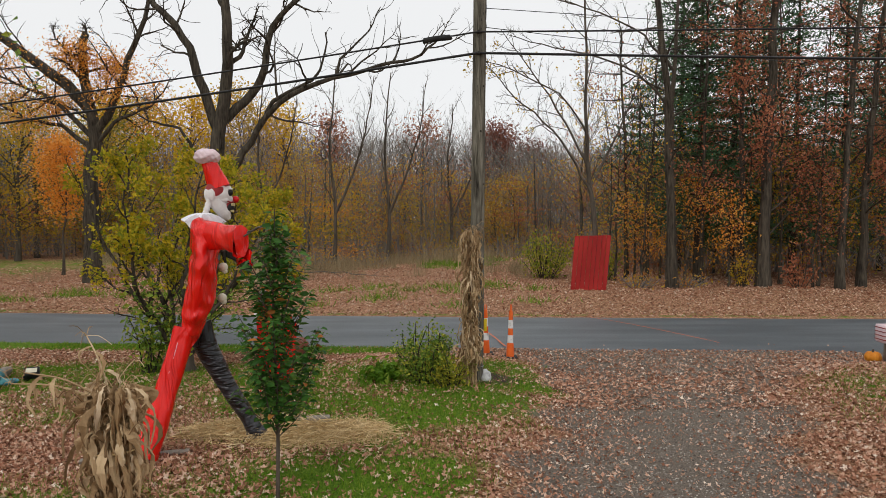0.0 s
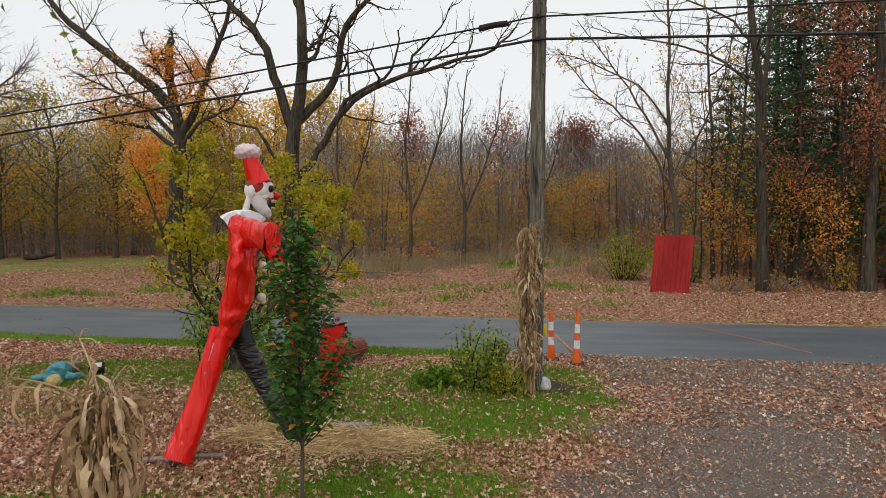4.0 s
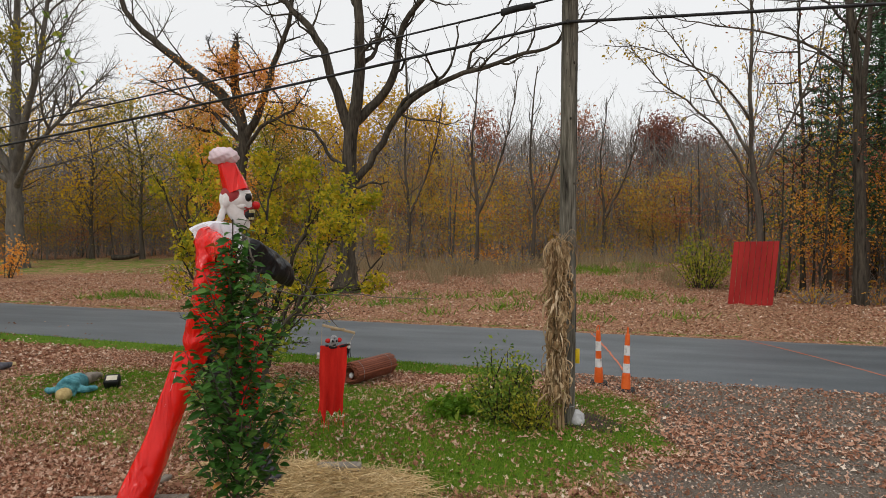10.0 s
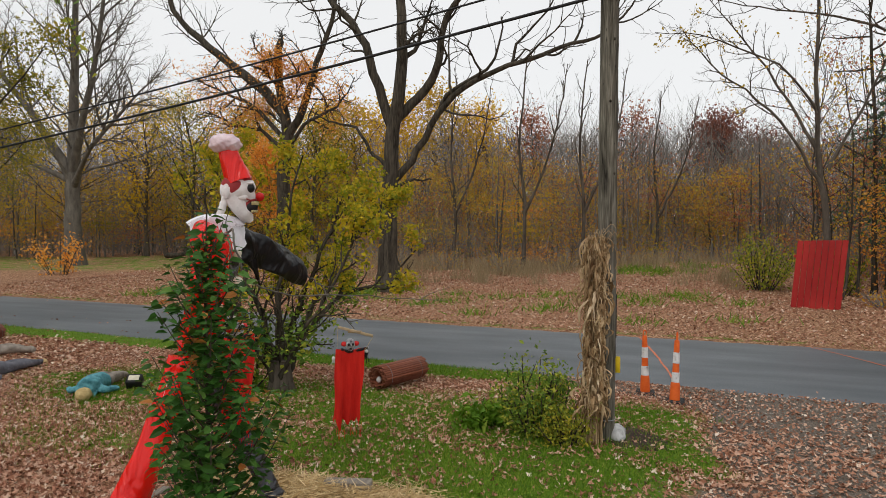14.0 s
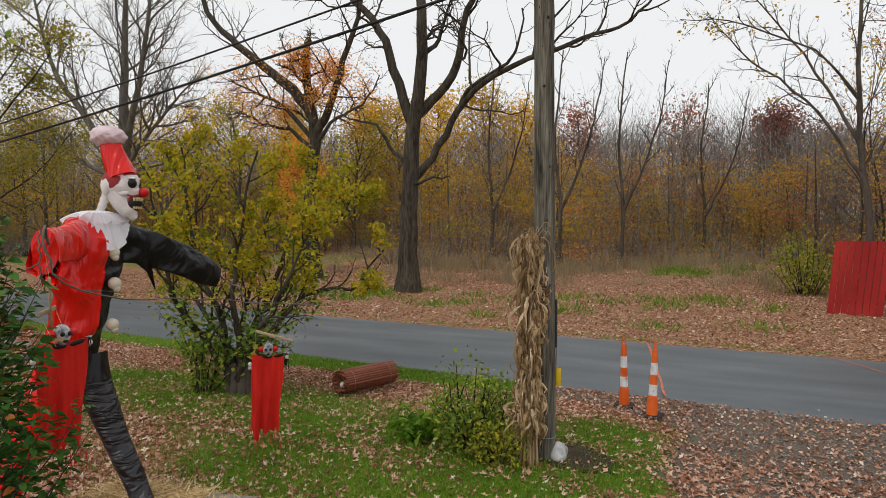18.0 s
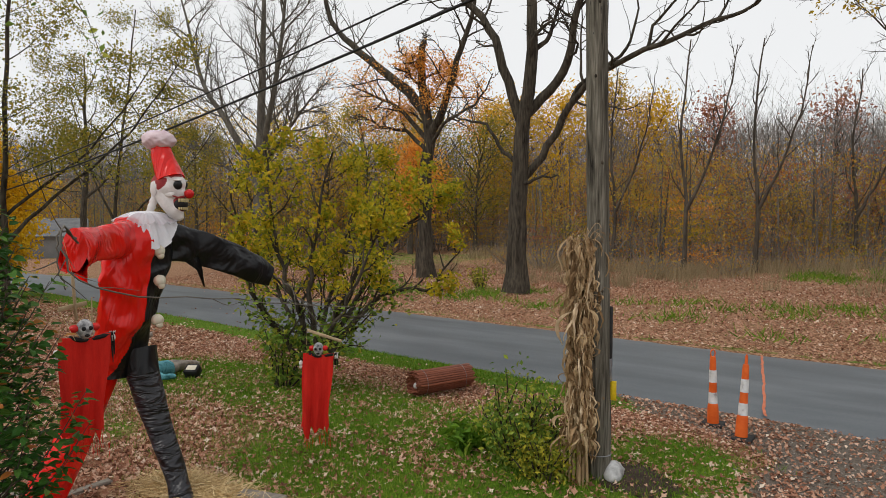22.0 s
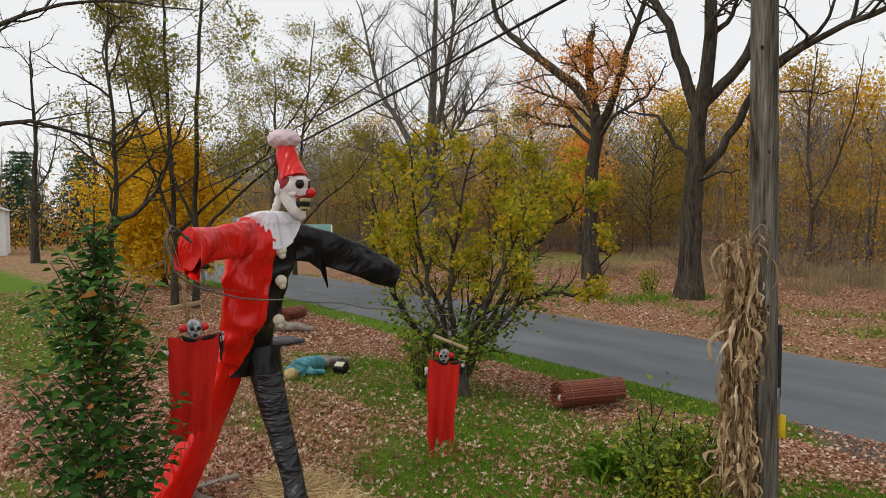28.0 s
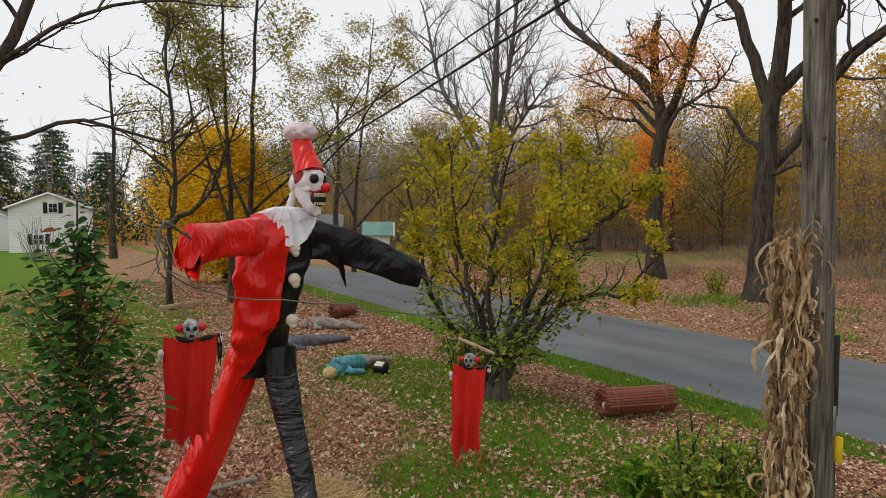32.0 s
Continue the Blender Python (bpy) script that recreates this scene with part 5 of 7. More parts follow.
def corn_shock(base, r, h, count, seed, label, name="corn_shock", lean=(0, 0), waist=0.6, wide=(0.018, 0.05), flares=(0.35, 0.35, 0.22, 0.08)):
    rng = np.random.default_rng(seed)
    root = thing(name, base, label, "corn shock")
    bx, by, bz = base
    husk = Build()
    for k in range(15):
        a = k * 2.4
        o = r * 0.75 * math.sqrt((k + 0.5) / 15)
        hh = h * rng.uniform(0.72, 1.02)
        st = np.array([(bx + o * math.cos(a) * (1 - 0.35 * math.sin(t * 3.1)) + lean[0] * t + (0.06 * rng.normal() if t > 0.9 else 0), by + o * math.sin(a) * (1 - 0.35 * math.sin(t * 3.1)) + lean[1] * t, bz - 0.03 + hh * t) for t in np.linspace(0, 1, 9)])
        part("stalk", Build().tube(st, np.linspace(0.014, 0.006, 9), 6), CORN, root)
        top = st[-1]
        for j in range(5):
            aa = rng.uniform(0, 6.28)
            e = top + np.array((math.cos(aa), math.sin(aa), 1.2)) * rng.uniform(0.06, 0.16)
            husk.tube(curve_pts([top, (top + e) / 2 + (0, 0, 0.02), e, e + (0.05 * math.cos(aa), 0.05 * math.sin(aa), -0.05)], 6), 0.003, 3, cap=False)
    for k in range(count):
        a = rng.uniform(0, 6.28)
        t = rng.uniform(0.12, 1.0) ** 0.85
        o = r * rng.uniform(0.4, 1.0) * (1.15 - 0.45 * math.sin(min(t, 1) * 2.6))
        p = np.array((bx + o * math.cos(a) + lean[0] * t, by + o * math.sin(a) + lean[1] * t, bz + h * t))
        L = min(rng.uniform(0.12, 0.5), h * t * 1.05)
        ribbon(husk, p, (math.cos(a), math.sin(a), 0), L, rng.uniform(*wide), rng, rng.uniform(0.45, 1.1), flare=rng.choice([0.04, 0.09, 0.18, 0.36], p=flares))
    tagged(part("husk_leaves", husk, CORN, root, smooth=False), kind="stuff")
    tie = np.array([(bx + lean[0] * waist + r * 0.86 * math.cos(a), by + lean[1] * waist + r * 0.86 * math.sin(a), bz + h * waist) for a in np.linspace(0, 6.283, 20)])
    part("twine", Build().tube(tie, 0.006, 5), STRAW, root)
    return root


corn_shock(on_land(0.44, 10.79), 0.145, 2.5, 1050, 91, "bundle of dry tan cornstalks tied to the utility pole", wide=(0.014, 0.06), flares=(0.45, 0.3, 0.17, 0.08))
near_shock = corn_shock(on_land(-2.18, 4.42), 0.19, 1.62, 620, 92, "bundle of dry tan cornstalks standing on the lawn", waist=0.72, wide=(0.02, 0.075), flares=(0.25, 0.3, 0.25, 0.2))
crng = np.random.default_rng(93)
wild = Build()
zc = float(land(-2.18, 4.42)) + 1.45
for d in ((-0.95, 0.25, 0.08), (-0.25, 0.1, 0.5), (-0.6, 0.35, -0.1), (-0.5, -0.3, 0.3)):
    d = np.array(d)
    pts = curve_pts([(-2.18, 4.42, zc), (-2.18, 4.42, zc) + d * 0.45 + UP * 0.06, (-2.18, 4.42, zc) + d * 0.85 + UP * 0.02], 9)
    wild.tube(pts, np.linspace(0.009, 0.004, 9), 5)
    for j in range(4):
        ribbon(wild, pts[3 + j], crng.normal(0, 1, 3) * (1, 1, 0.1), crng.uniform(0.18, 0.34), 0.035, crng)
    for j in range(7):
        e = pts[-1] + crng.normal(0, 0.07, 3) + d * 0.1
        wild.tube(curve_pts([pts[-1], (pts[-1] + e) / 2 + UP * 0.02, e - UP * 0.02], 5), 0.0025, 3, cap=False)
tagged(part("loose_stalk_tangle", wild, CORN, near_shock, smooth=False), kind="stuff")


# ---- traffic delineators ----
def delineator(x, y, top, label, loop=True):
    base = on_land(x, y)
    root = thing("traffic_delineator", base, label, "traffic cone", "orange delineators by the drive")
    z = base[2]
    ax = np.array((top[0], top[1], 1.0))

    def at_h(h):
        return np.array((x, y, z)) + ax * h

    def rad(h):
        return np.interp(h, [0, 0.3, 0.305, 0.96, 0.99], [0.082, 0.07, 0.058, 0.04, 0.025])

    sq = Build().box((x, y, z + 0.02), (0.3, 0.3, 0.04), bevel=0.012)
    part("rubber_base", sq, RUBBER, root)
    hs = np.linspace(0.04, 0.97, 24)
    part("body", Build().tube([at_h(h) for h in hs], [rad(h) for h in hs], 20), ORANGE_PLASTIC, root)
    for h0, h1 in ((0.31, 0.47), (0.61, 0.78)):
        hh = np.linspace(h0, h1, 4)
        part("reflective_band", Build().tube([at_h(h) for h in hh], [rad(h) + 0.003 for h in hh], 20), REFLECTIVE, root, "scuffed white reflective band")
    ring = [at_h(1.01) + 0.035 * np.array((math.cos(a) * 0.7, math.cos(a) * 0.7, math.sin(a) * 1.5)) for a in np.linspace(0, 6.283, 18)]
    if loop:
        part("handle", Build().tube(ring, 0.009, 6), ORANGE_PLASTIC, root)
    else:
        part("handle", Build().tube([at_h(0.95), at_h(1.07), at_h(1.1)], [0.02, 0.018, 0.008], 10), ORANGE_PLASTIC, root)


delineator(0.92, 14.28, (-0.02, 0.0), "upright orange traffic delineator with two white bands")
delineator(1.38, 13.80, (0.025, 0.10), "leaning orange traffic delineator with two white bands", False)


# ---- red panel: a standing sheet of ribbed boards ----
root = thing("red_board_panel", on_land(5.35, 24.9), "upright dark red painted board panel at the edge of the woods", "screen")
for k in range(8):
    a, c = k / 8, (k + 1) / 8
    x0, x1 = 4.70 + 1.30 * a + 0.006, 4.70 + 1.30 * c - 0.006
    z0 = float(land(5.3, 24.8)) - 0.04 + 0.05 * a
    z1 = 2.26 + 0.03 * a
    sh = 0.16
    yy = 24.85 - 0.12 * a
    v = [(x0, yy, z0), (x1, yy, z0), (x1 + sh, yy, z1), (x0 + sh, yy, z1)]
    v = np.array(v + [(p[0], p[1] + 0.035, p[2]) for p in v])
    v[[0, 3, 4, 7], 1] -= 0.006 * (k % 2)
    part("board", Build().add(v, [(0, 1, 2, 3), (7, 6, 5, 4), (0, 4, 5, 1), (1, 5, 6, 2), (2, 6, 7, 3), (3, 7, 4, 0)]), RED_PANEL, root, smooth=False)
for z in (0.6, 1.8):
    part("batten", Build().box((5.42, 24.9, z), (1.3, 0.04, 0.08)), RED_PANEL, root)
part("prop", Build().tube([(5.4, 24.9, 1.7), (5.5, 25.9, 0.1)], 0.03, 6), LUMBER, root)


# ---- rolled slat fence ----
def slat_roll(a, c, r, seed, label):
    rng = np.random.default_rng(seed)
    a, c = np.array(a, float), np.array(c, float)
    zb = max(float(land(*a[:2])), float(land(*c[:2])))
    a, c = np.append(a, zb + r), np.append(c, zb + r)
    d = unit(c - a)
    side = unit(np.cross(d, UP))
    root = thing("slat_roll", tuple((a + c) / 2 - UP * r), label, "slat roll", "rolled slat fences on the lawn")
    L = np.linalg.norm(c - a)
    n = 34
    for k in range(2 * n + 20):
        th = 2 * np.pi * k / n
        rr = r - 0.012 - 0.038 * k / n
        o = side * math.cos(th) + UP * math.sin(th)
        tang = -side * math.sin(th) + UP * math.cos(th)
        R = np.stack([d, tang, o], 1)
        sh = rng.uniform(-0.035, 0.035)
        part("slat", Build().box((a + c) / 2 + d * sh + o * rr, (L, 2 * np.pi * r / n * 0.86, 0.02), rot=R, bevel=0.004), SLAT, root)
    # Added black tube: its colour stands in for the shade within the roll.
    part("hollow_shade", Build().tube([a + d * 0.4, c - d * 0.1], r - 0.125, 18), BLACK_PAINT_SHADE, root, "black tube standing in for the shade inside the roll")
    for u in (0.15, 0.85):
        ring = [a + d * L * u + (side * math.cos(t) + UP * math.sin(t)) * (r + 0.001) for t in np.linspace(0, 6.283, 26)]
        part("binding_wire", Build().tube(ring, 0.003, 4), METAL, root)
    return a, d, side


a, d, side = slat_roll((-3.36, 12.96), (-2.97, 13.96), 0.215, 101, "red-brown roll of wooden slat fencing lying on the lawn")
for k, (u, w) in enumerate(((-0.04, -0.05), (0.06, 0.03))):
    whole("toy_skull", Build().blob(a + d * (0.09 + 0.05 * k) + side * u + UP * w, (0.045, 0.05, 0.055), 10, 8), BONE, "small bone-coloured skull inside the rolled slats", "skull prop", "skulls in the roll")
slat_roll((-13.75, 13.75), (-13.9, 14.5), 0.2, 102, "dark brown roll of wooden slats lying beside the road")
for o in ((-0.25, -0.2), (0.05, 0.0)):
    x, y = -13.6 + o[0], 13.5 + o[1]
    whole("stake", Build().tube([(x, y, float(land(x, y)) - 0.05), (x + 0.05 + o[0] * 0.3, y + 0.02, float(land(x, y)) + 0.85)], 0.016, 6), LUMBER, "pale wooden stake set in the lawn", "stake", "stakes by the far roll")


# ---- the giant clown prop ----
F, S = np.array((0.973, 0.23, 0.0)), np.array((-0.23, 0.973, 0.0))


def repaint(b, fn, k=-1):
    """New material for the faces of one piece, by their centres (k = -3: a capped tube)."""
    v, f = b.v[k], b.f[k] - sum(len(w) for w in b.v[:k])
    c = v[f].mean(1)
    b.m[k] = np.array([fn(q) for q in c])


def crease(b, amount, scale, start=0):
    """Folds in cloth: a shift along noise."""
    for k in range(start, len(b.v)):
        for i, p in enumerate(b.v[k]):
            q = Vector((p[0] * scale, p[1] * scale, p[2] * scale * 0.6))
            w = noise.noise(q)
            fold = noise.noise(Vector((p[0] * 2 + p[2] * 6, p[1] * 2 - p[2] * 5, p[2] * 2.5)))
            run = math.sin(p[2] * 11 + (p[0] - p[1]) * 9 + 3 * w)
            gather = 0.5 - 2.2 * abs(noise.noise(Vector((p[0] * 3 + p[2] * 2.2, p[1] * 3 - p[2] * 1.6, p[2] * 3.4 + p[0]))))
            b.v[k][i] += amount * (w * F * 0.9 + fold * (F + S) * 0.6 + 0.28 * run * (F - S) + max(gather, -0.3) * (F - S) * 0.75)


RED, BLK, TRO, BON, POM, TUL, BLO, DRK, NOS, TTH, BTN, PNK = range(12)
clown = Build()
# torso, red on its right, black on its left
ax = curve_pts([(-2.99, 7.93, 1.44), (-2.97, 7.94, 1.62), (-2.88, 7.95, 2.0), (-2.82, 8.0, 2.45), (-2.84, 8.08, 2.72), (-2.88, 8.13, 2.86), (-2.89, 8.15, 2.96)], 80)
rs = np.interp(ax[:, 2], [1.44, 1.6, 2.0, 2.45, 2.7, 2.86, 2.96], [0.2, 0.28, 0.32, 0.35, 0.37, 0.24, 0.1])
clown.tube(ax, rs, 104, RED, flat=0.46, side=S)
repaint(clown, lambda q: BLK if (q - np.array([np.interp(q[2], ax[:, 2], ax[:, k]) for k in range(3)])) @ S > np.interp(q[2], [1.45, 1.6, 1.75, 1.95, 3], [-0.2, -0.14, -0.06, 0.03, 0.06]) else RED, -3)
# legs
pl = curve_pts([(-3.0, 7.80, 1.66), (-3.06, 7.72, 1.35), (-3.15, 7.58, 0.93), (-3.22, 7.42, 0.58), (-3.28, 7.29, 0.30)], 26)
clown.tube(pl, np.interp(pl[:, 2], [0.3, 0.6, 1.0, 1.45, 1.7], [0.185, 0.165, 0.15, 0.15, 0.15]), 40, RED, flat=0.8, side=S, square=0.6)
pb = curve_pts([(-2.95, 8.08, 1.66), (-2.86, 8.09, 1.4), (-2.65, 8.10, 0.97), (-2.44, 8.10, 0.64), (-2.27, 8.08, 0.36)], 26)
clown.tube(pb, np.interp(pb[:, 2], [0.28, 0.5, 1.0, 1.5, 1.7], [0.12, 0.1, 0.13, 0.17, 0.2]), 26, TRO, flat=0.85, side=S)
repaint(clown, lambda q: BLK if q[2] > 1.47 else TRO, -3)
# sleeves
pr = curve_pts([(-2.84, 8.02, 2.70), (-2.66, 7.76, 2.73), (-2.40, 7.43, 2.72), (-2.12, 7.10, 2.69)], 18)
clown.tube(pr, np.interp(np.arange(18), [0, 5, 12, 17], [0.23, 0.17, 0.14, 0.17]), 24, RED, flat=0.5, side=UP)
ragged = np.random.default_rng(111)
sv = clown.v[-3]
edge = sv[-24:]
low = edge[:, 2] < 2.72
edge[low] += np.c_[ragged.uniform(-0.02, 0.06, low.sum()), ragged.uniform(-0.05, 0.01, low.sum()), ragged.uniform(-0.12, 0.0, low.sum())]
pk = curve_pts([(-2.86, 8.28, 2.74), (-2.83, 8.5, 2.70), (-2.78, 8.85, 2.60), (-2.75, 9.2, 2.46), (-2.73, 9.56, 2.30)], 22)
clown.tube(pk - UP * 0.03, np.interp(np.arange(22), [0, 3, 6, 12, 18, 21], [0.2, 0.19, 0.175, 0.165, 0.155, 0.11]), 26, BLK, flat=0.26, side=UP)
# the torn flap under the black sleeve
fl = np.array([(-2.82, 8.50, 2.62), (-2.80, 8.66, 2.58), (-2.79, 8.72, 2.40), (-2.78, 8.70, 2.22), (-2.79, 8.66, 2.40), (-2.82, 8.52, 2.48)])
fl2 = fl + F * 0.012
clown.add(np.vstack([fl, fl2]), [(0, 1, 2, 5), (5, 2, 4, 4), (2, 3, 4, 4), (11, 8, 7, 6), (10, 8, 11, 11), (10, 9, 8, 8), (0, 6, 7, 1), (1, 7, 8, 2), (2, 8, 9, 3), (3, 9, 10, 4), (4, 10, 11, 5), (5, 11, 6, 0)], BLK)
calm = [k for k, v in enumerate(clown.v) if v[:, 2].max() < 1.9]
before = [clown.v[k].copy() for k in calm]
crease(clown, 0.04, 4.5)
for k, v in zip(calm, before):
    clown.v[k] = v + (clown.v[k] - v) * 0.25
# white stitching down the red leg and the cord round its top
stitch = pl[3:] - S * np.interp(pl[3:, 2], [0.3, 1.5], [0.138, 0.155])[:, None] - F[None] * 0.02
clown.tube(stitch, 0.0035, 4, TUL)
# hands as knots of cloth and twig, shoes in shadow
clown.blob((-2.25, 8.08, 0.33), (0.14, 0.11, 0.1), 16, 10, TRO)
# neck of vertebrae
nk = np.linspace((-2.90, 8.17, 2.88), (-2.83, 8.25, 3.20), 21)
clown.tube(nk, 0.036 + 0.004 * np.cos(np.arange(21) * 1.9), 12, BON)
# skull mask
HF, HS = np.array((0.85, 0.527, 0.0)), np.array((-0.527, 0.85, 0.0))
hc = np.array((-2.745, 8.325, 3.22))
turn = np.stack([HF, HS, UP], 1)


def skull(s):
    s = s.copy()
    face = np.clip(s[:, 0], 0, 1)
    low = np.clip(-s[:, 2], 0, 1)
    s[:, 1] *= 1 - 0.35 * low
    s[:, 0] += 0.12 * low * (0.4 + face)
    s[:, 0] -= 0.1 * np.exp(-((s[:, 2] + 0.05) / 0.18) ** 2) * face
    return s


clown.blob(hc - HF * 0.01, (0.172, 0.114, 0.185), 120, 88, BON, turn, skull)


def blotched(q):
    d = q - hc
    wob = 0.05 * noise.noise(Vector(q * 17))
    temple = min(np.linalg.norm(d - (-0.015 * HF + sg * 0.1 * HS + 0.055 * UP)) for sg in (-1, 1))
    return d[2] + wob > 0.105 or temple < 0.055 + wob or (d @ HF < -0.06 and d[2] + wob > 0.05)


repaint(clown, lambda q: BLO if blotched(q) else BON)
jaw = curve_pts([hc - HF * 0.05 - UP * 0.05, hc + HF * 0.0 - UP * 0.14, hc + HF * 0.055 - UP * 0.225, hc + HF * 0.11 - UP * 0.305], 16)
clown.tube(jaw, np.interp(np.arange(16), [0, 5, 11, 15], [0.1, 0.094, 0.076, 0.026]), 22, BON, side=HS)
for sg in (-1, 1):
    clown.blob(hc + HF * 0.108 + HS * sg * 0.06 + UP * 0.025, (0.042, 0.046, 0.046), 16, 12, DRK, turn)
    clown.blob(hc + HF * 0.1 + HS * sg * 0.062 + UP * 0.07, (0.05, 0.035, 0.014), 14, 8, BON, turn)
    clown.blob(hc + HF * 0.035 + HS * sg * 0.085 - UP * 0.065, (0.055, 0.014, 0.028), 14, 10, BON, turn)
    clown.blob(hc - HF * 0.115 + HS * sg * 0.09 - UP * 0.02, (0.035, 0.018, 0.06), 12, 10, BON, turn)
    clown.tube(curve_pts([hc + HF * 0.16 + HS * sg * 0.03 - UP * 0.085, hc + HF * 0.11 + HS * sg * 0.075 - UP * 0.095, hc + HF * 0.05 + HS * sg * 0.092 - UP * 0.065], 9), np.linspace(0.013, 0.005, 9), 8, BLO)
clown.blob(hc + HF * 0.094 - UP * 0.15, (0.074, 0.074, 0.09), 30, 18, BLO, turn)
clown.blob(hc + HF * 0.104 - UP * 0.155, (0.072, 0.079, 0.076), 30, 18, DRK, turn)
for k in range(9):
    a = (k - 4) * 0.3
    across = turn @ np.array(Euler((0, 0, a)).to_matrix())
    up_rim = HF * (0.1 + 0.076 * math.cos(a)) + HS * 0.08 * math.sin(a)
    low_rim = HF * (0.088 + 0.062 * math.cos(a)) + HS * 0.066 * math.sin(a)
    clown.box(hc + up_rim - UP * 0.122, (0.012, 0.02, 0.034), TTH, across, 0.004)
    clown.box(hc + low_rim * 1.1 - UP * 0.2, (0.011, 0.016, 0.026), TTH, across, 0.004)
clown.blob(hc + HF * 0.192 - UP * 0.058, (0.047, 0.047, 0.045), 18, 14, NOS)
# tall hat and its pom-pom
hp = curve_pts([(-2.75, 8.335, 3.30), (-2.79, 8.33, 3.40), (-2.84, 8.32, 3.52), (-2.87, 8.315, 3.63)], 12)
i0 = len(clown.v)
clown.tube(hp, np.linspace(0.135, 0.088, 12), 26, RED, side=S)
crease(clown, 0.012, 9, i0)


def lumpy(s):
    return s * (1 + 0.06 * np.sin(s[:, :1] * 9 + s[:, 1:2] * 7) * np.cos(s[:, 2:] * 8 + s[:, :1] * 5) + 0.03 * np.sin(s[:, :1] * 23 - s[:, 1:2] * 19) * np.cos(s[:, 2:] * 21))


clown.blob((-2.885, 8.31, 3.68), (0.155, 0.155, 0.1), 60, 36, POM, None, lumpy)
# tulle collar: a heavy white fall over the near shoulder and chest, a sheer fan behind
c0 = np.array((-2.87, 8.15, 0))
for lay, (r1, top) in enumerate(((0.31, 2.995), (0.30, 2.985))):
    th = np.linspace(0, 2 * np.pi, 120, endpoint=False)
    u = np.linspace(0, 1, 12)
    turn_to = (th + 0.75 + np.pi) % (2 * np.pi) - np.pi
    front = np.exp(-(turn_to / 1.35) ** 4)
    rim = np.array([0.13 * noise.noise(Vector((math.cos(a) * 2.1, math.sin(a) * 2.1, 5 * lay))) + 0.05 * noise.noise(Vector((math.cos(a) * 7, math.sin(a) * 7, 5 * lay))) for a in th])
    R = 0.05 + (r1 - 0.05) * (u[:, None] ** 0.8) * (1 + rim) * (1 - 0.1 * front)
    pleat = 0.008 * np.sin(th * 11 + 9 * rim) + np.array([0.03 * noise.noise(Vector((math.cos(a) * 9, math.sin(a) * 9, 2 + lay))) for a in th])
    z = top - 0.02 * u[:, None] - (0.07 + (0.27 if lay == 0 else 0.02) * front) * u[:, None] ** 1.7 + u[:, None] * (0.05 * rim + pleat)
    R = R + u[:, None] * pleat * 1.2
    p = c0 + (R * np.cos(th))[..., None] * F * 0.85 + (R * np.sin(th))[..., None] * S + z[..., None] * UP
    ii = np.arange(11)[:, None] * 120
    jj = np.arange(120)[None]
    kk = (jj + 1) % 120
    clown.add(p, np.stack([ii + jj, ii + kk, ii + 120 + kk, ii + 120 + jj], -1).reshape(-1, 4), TUL if lay == 0 else PNK)
# skull buttons
for c in ((-2.675, 8.155, 2.62), (-2.655, 8.145, 2.34), (-2.665, 8.12, 1.97)):
    c = np.array(c)
    clown.blob(c, (0.058, 0.056, 0.056), 14, 10, BTN)
    clown.blob(c + F * 0.02 - UP * 0.045, (0.035, 0.035, 0.035), 10, 8, BTN)
whole("clown_statue", clown, [RED_SATIN, BLACK_SATIN, GREY_CLOTH, BONE, PINK_POM, TULLE, BLOTCH, BLACK_PAINT_SHADE, NOSE_RED, TOOTH, BUTTON, LILAC_TULLE],
      "giant clown skeleton prop in a red and black satin suit", "statue")


# ---- branches in the prop's hands, and the two hanging puppets ----
def stick(name, ctrl, r0, r1, seed, label, side=6):
    rng = np.random.default_rng(seed)
    p = curve_pts(ctrl, 22)
    p[1:-1] += rng.normal(0, 0.008, p[1:-1].shape)
    b = Build().tube(p, np.linspace(r0, r1, 22), 7)
    for k in range(side):
        i = rng.integers(5, 20)
        d = unit(unit(p[i + 1] - p[i]) + rng.normal(0, 0.5, 3))
        b.tube(curve_pts([p[i], p[i] + d * 0.12, p[i] + d * 0.26 + rng.normal(0, 0.03, 3)], 7), np.linspace(r1 * 1.4, r1 * 0.5, 7), 5)
    return whole(name, b, BARK_PALE, label, "branch")


stick("branch", [(-2.1, 7.12, 2.74), (-1.78, 6.86, 2.86), (-1.70, 6.82, 2.72), (-1.66, 6.90, 2.50), (-1.52, 7.25, 2.36), (-1.25, 7.70, 2.31), (-0.95, 8.2, 2.24), (-0.7, 8.7, 2.18)], 0.009, 0.003, 121, "thin grey branch held in the red sleeve")
stick("branch", [(-2.05, 7.08, 2.78), (-1.80, 6.84, 2.85), (-1.74, 6.80, 2.60), (-1.82, 6.88, 2.42)], 0.008, 0.004, 122, "thin grey branch held in the red sleeve", 3)
stick("branch", [(-2.74, 9.50, 2.32), (-2.66, 9.68, 2.20), (-2.50, 9.82, 1.95), (-2.30, 9.95, 1.62)], 0.010, 0.005, 123, "thin grey branch held in the black sleeve", 5)


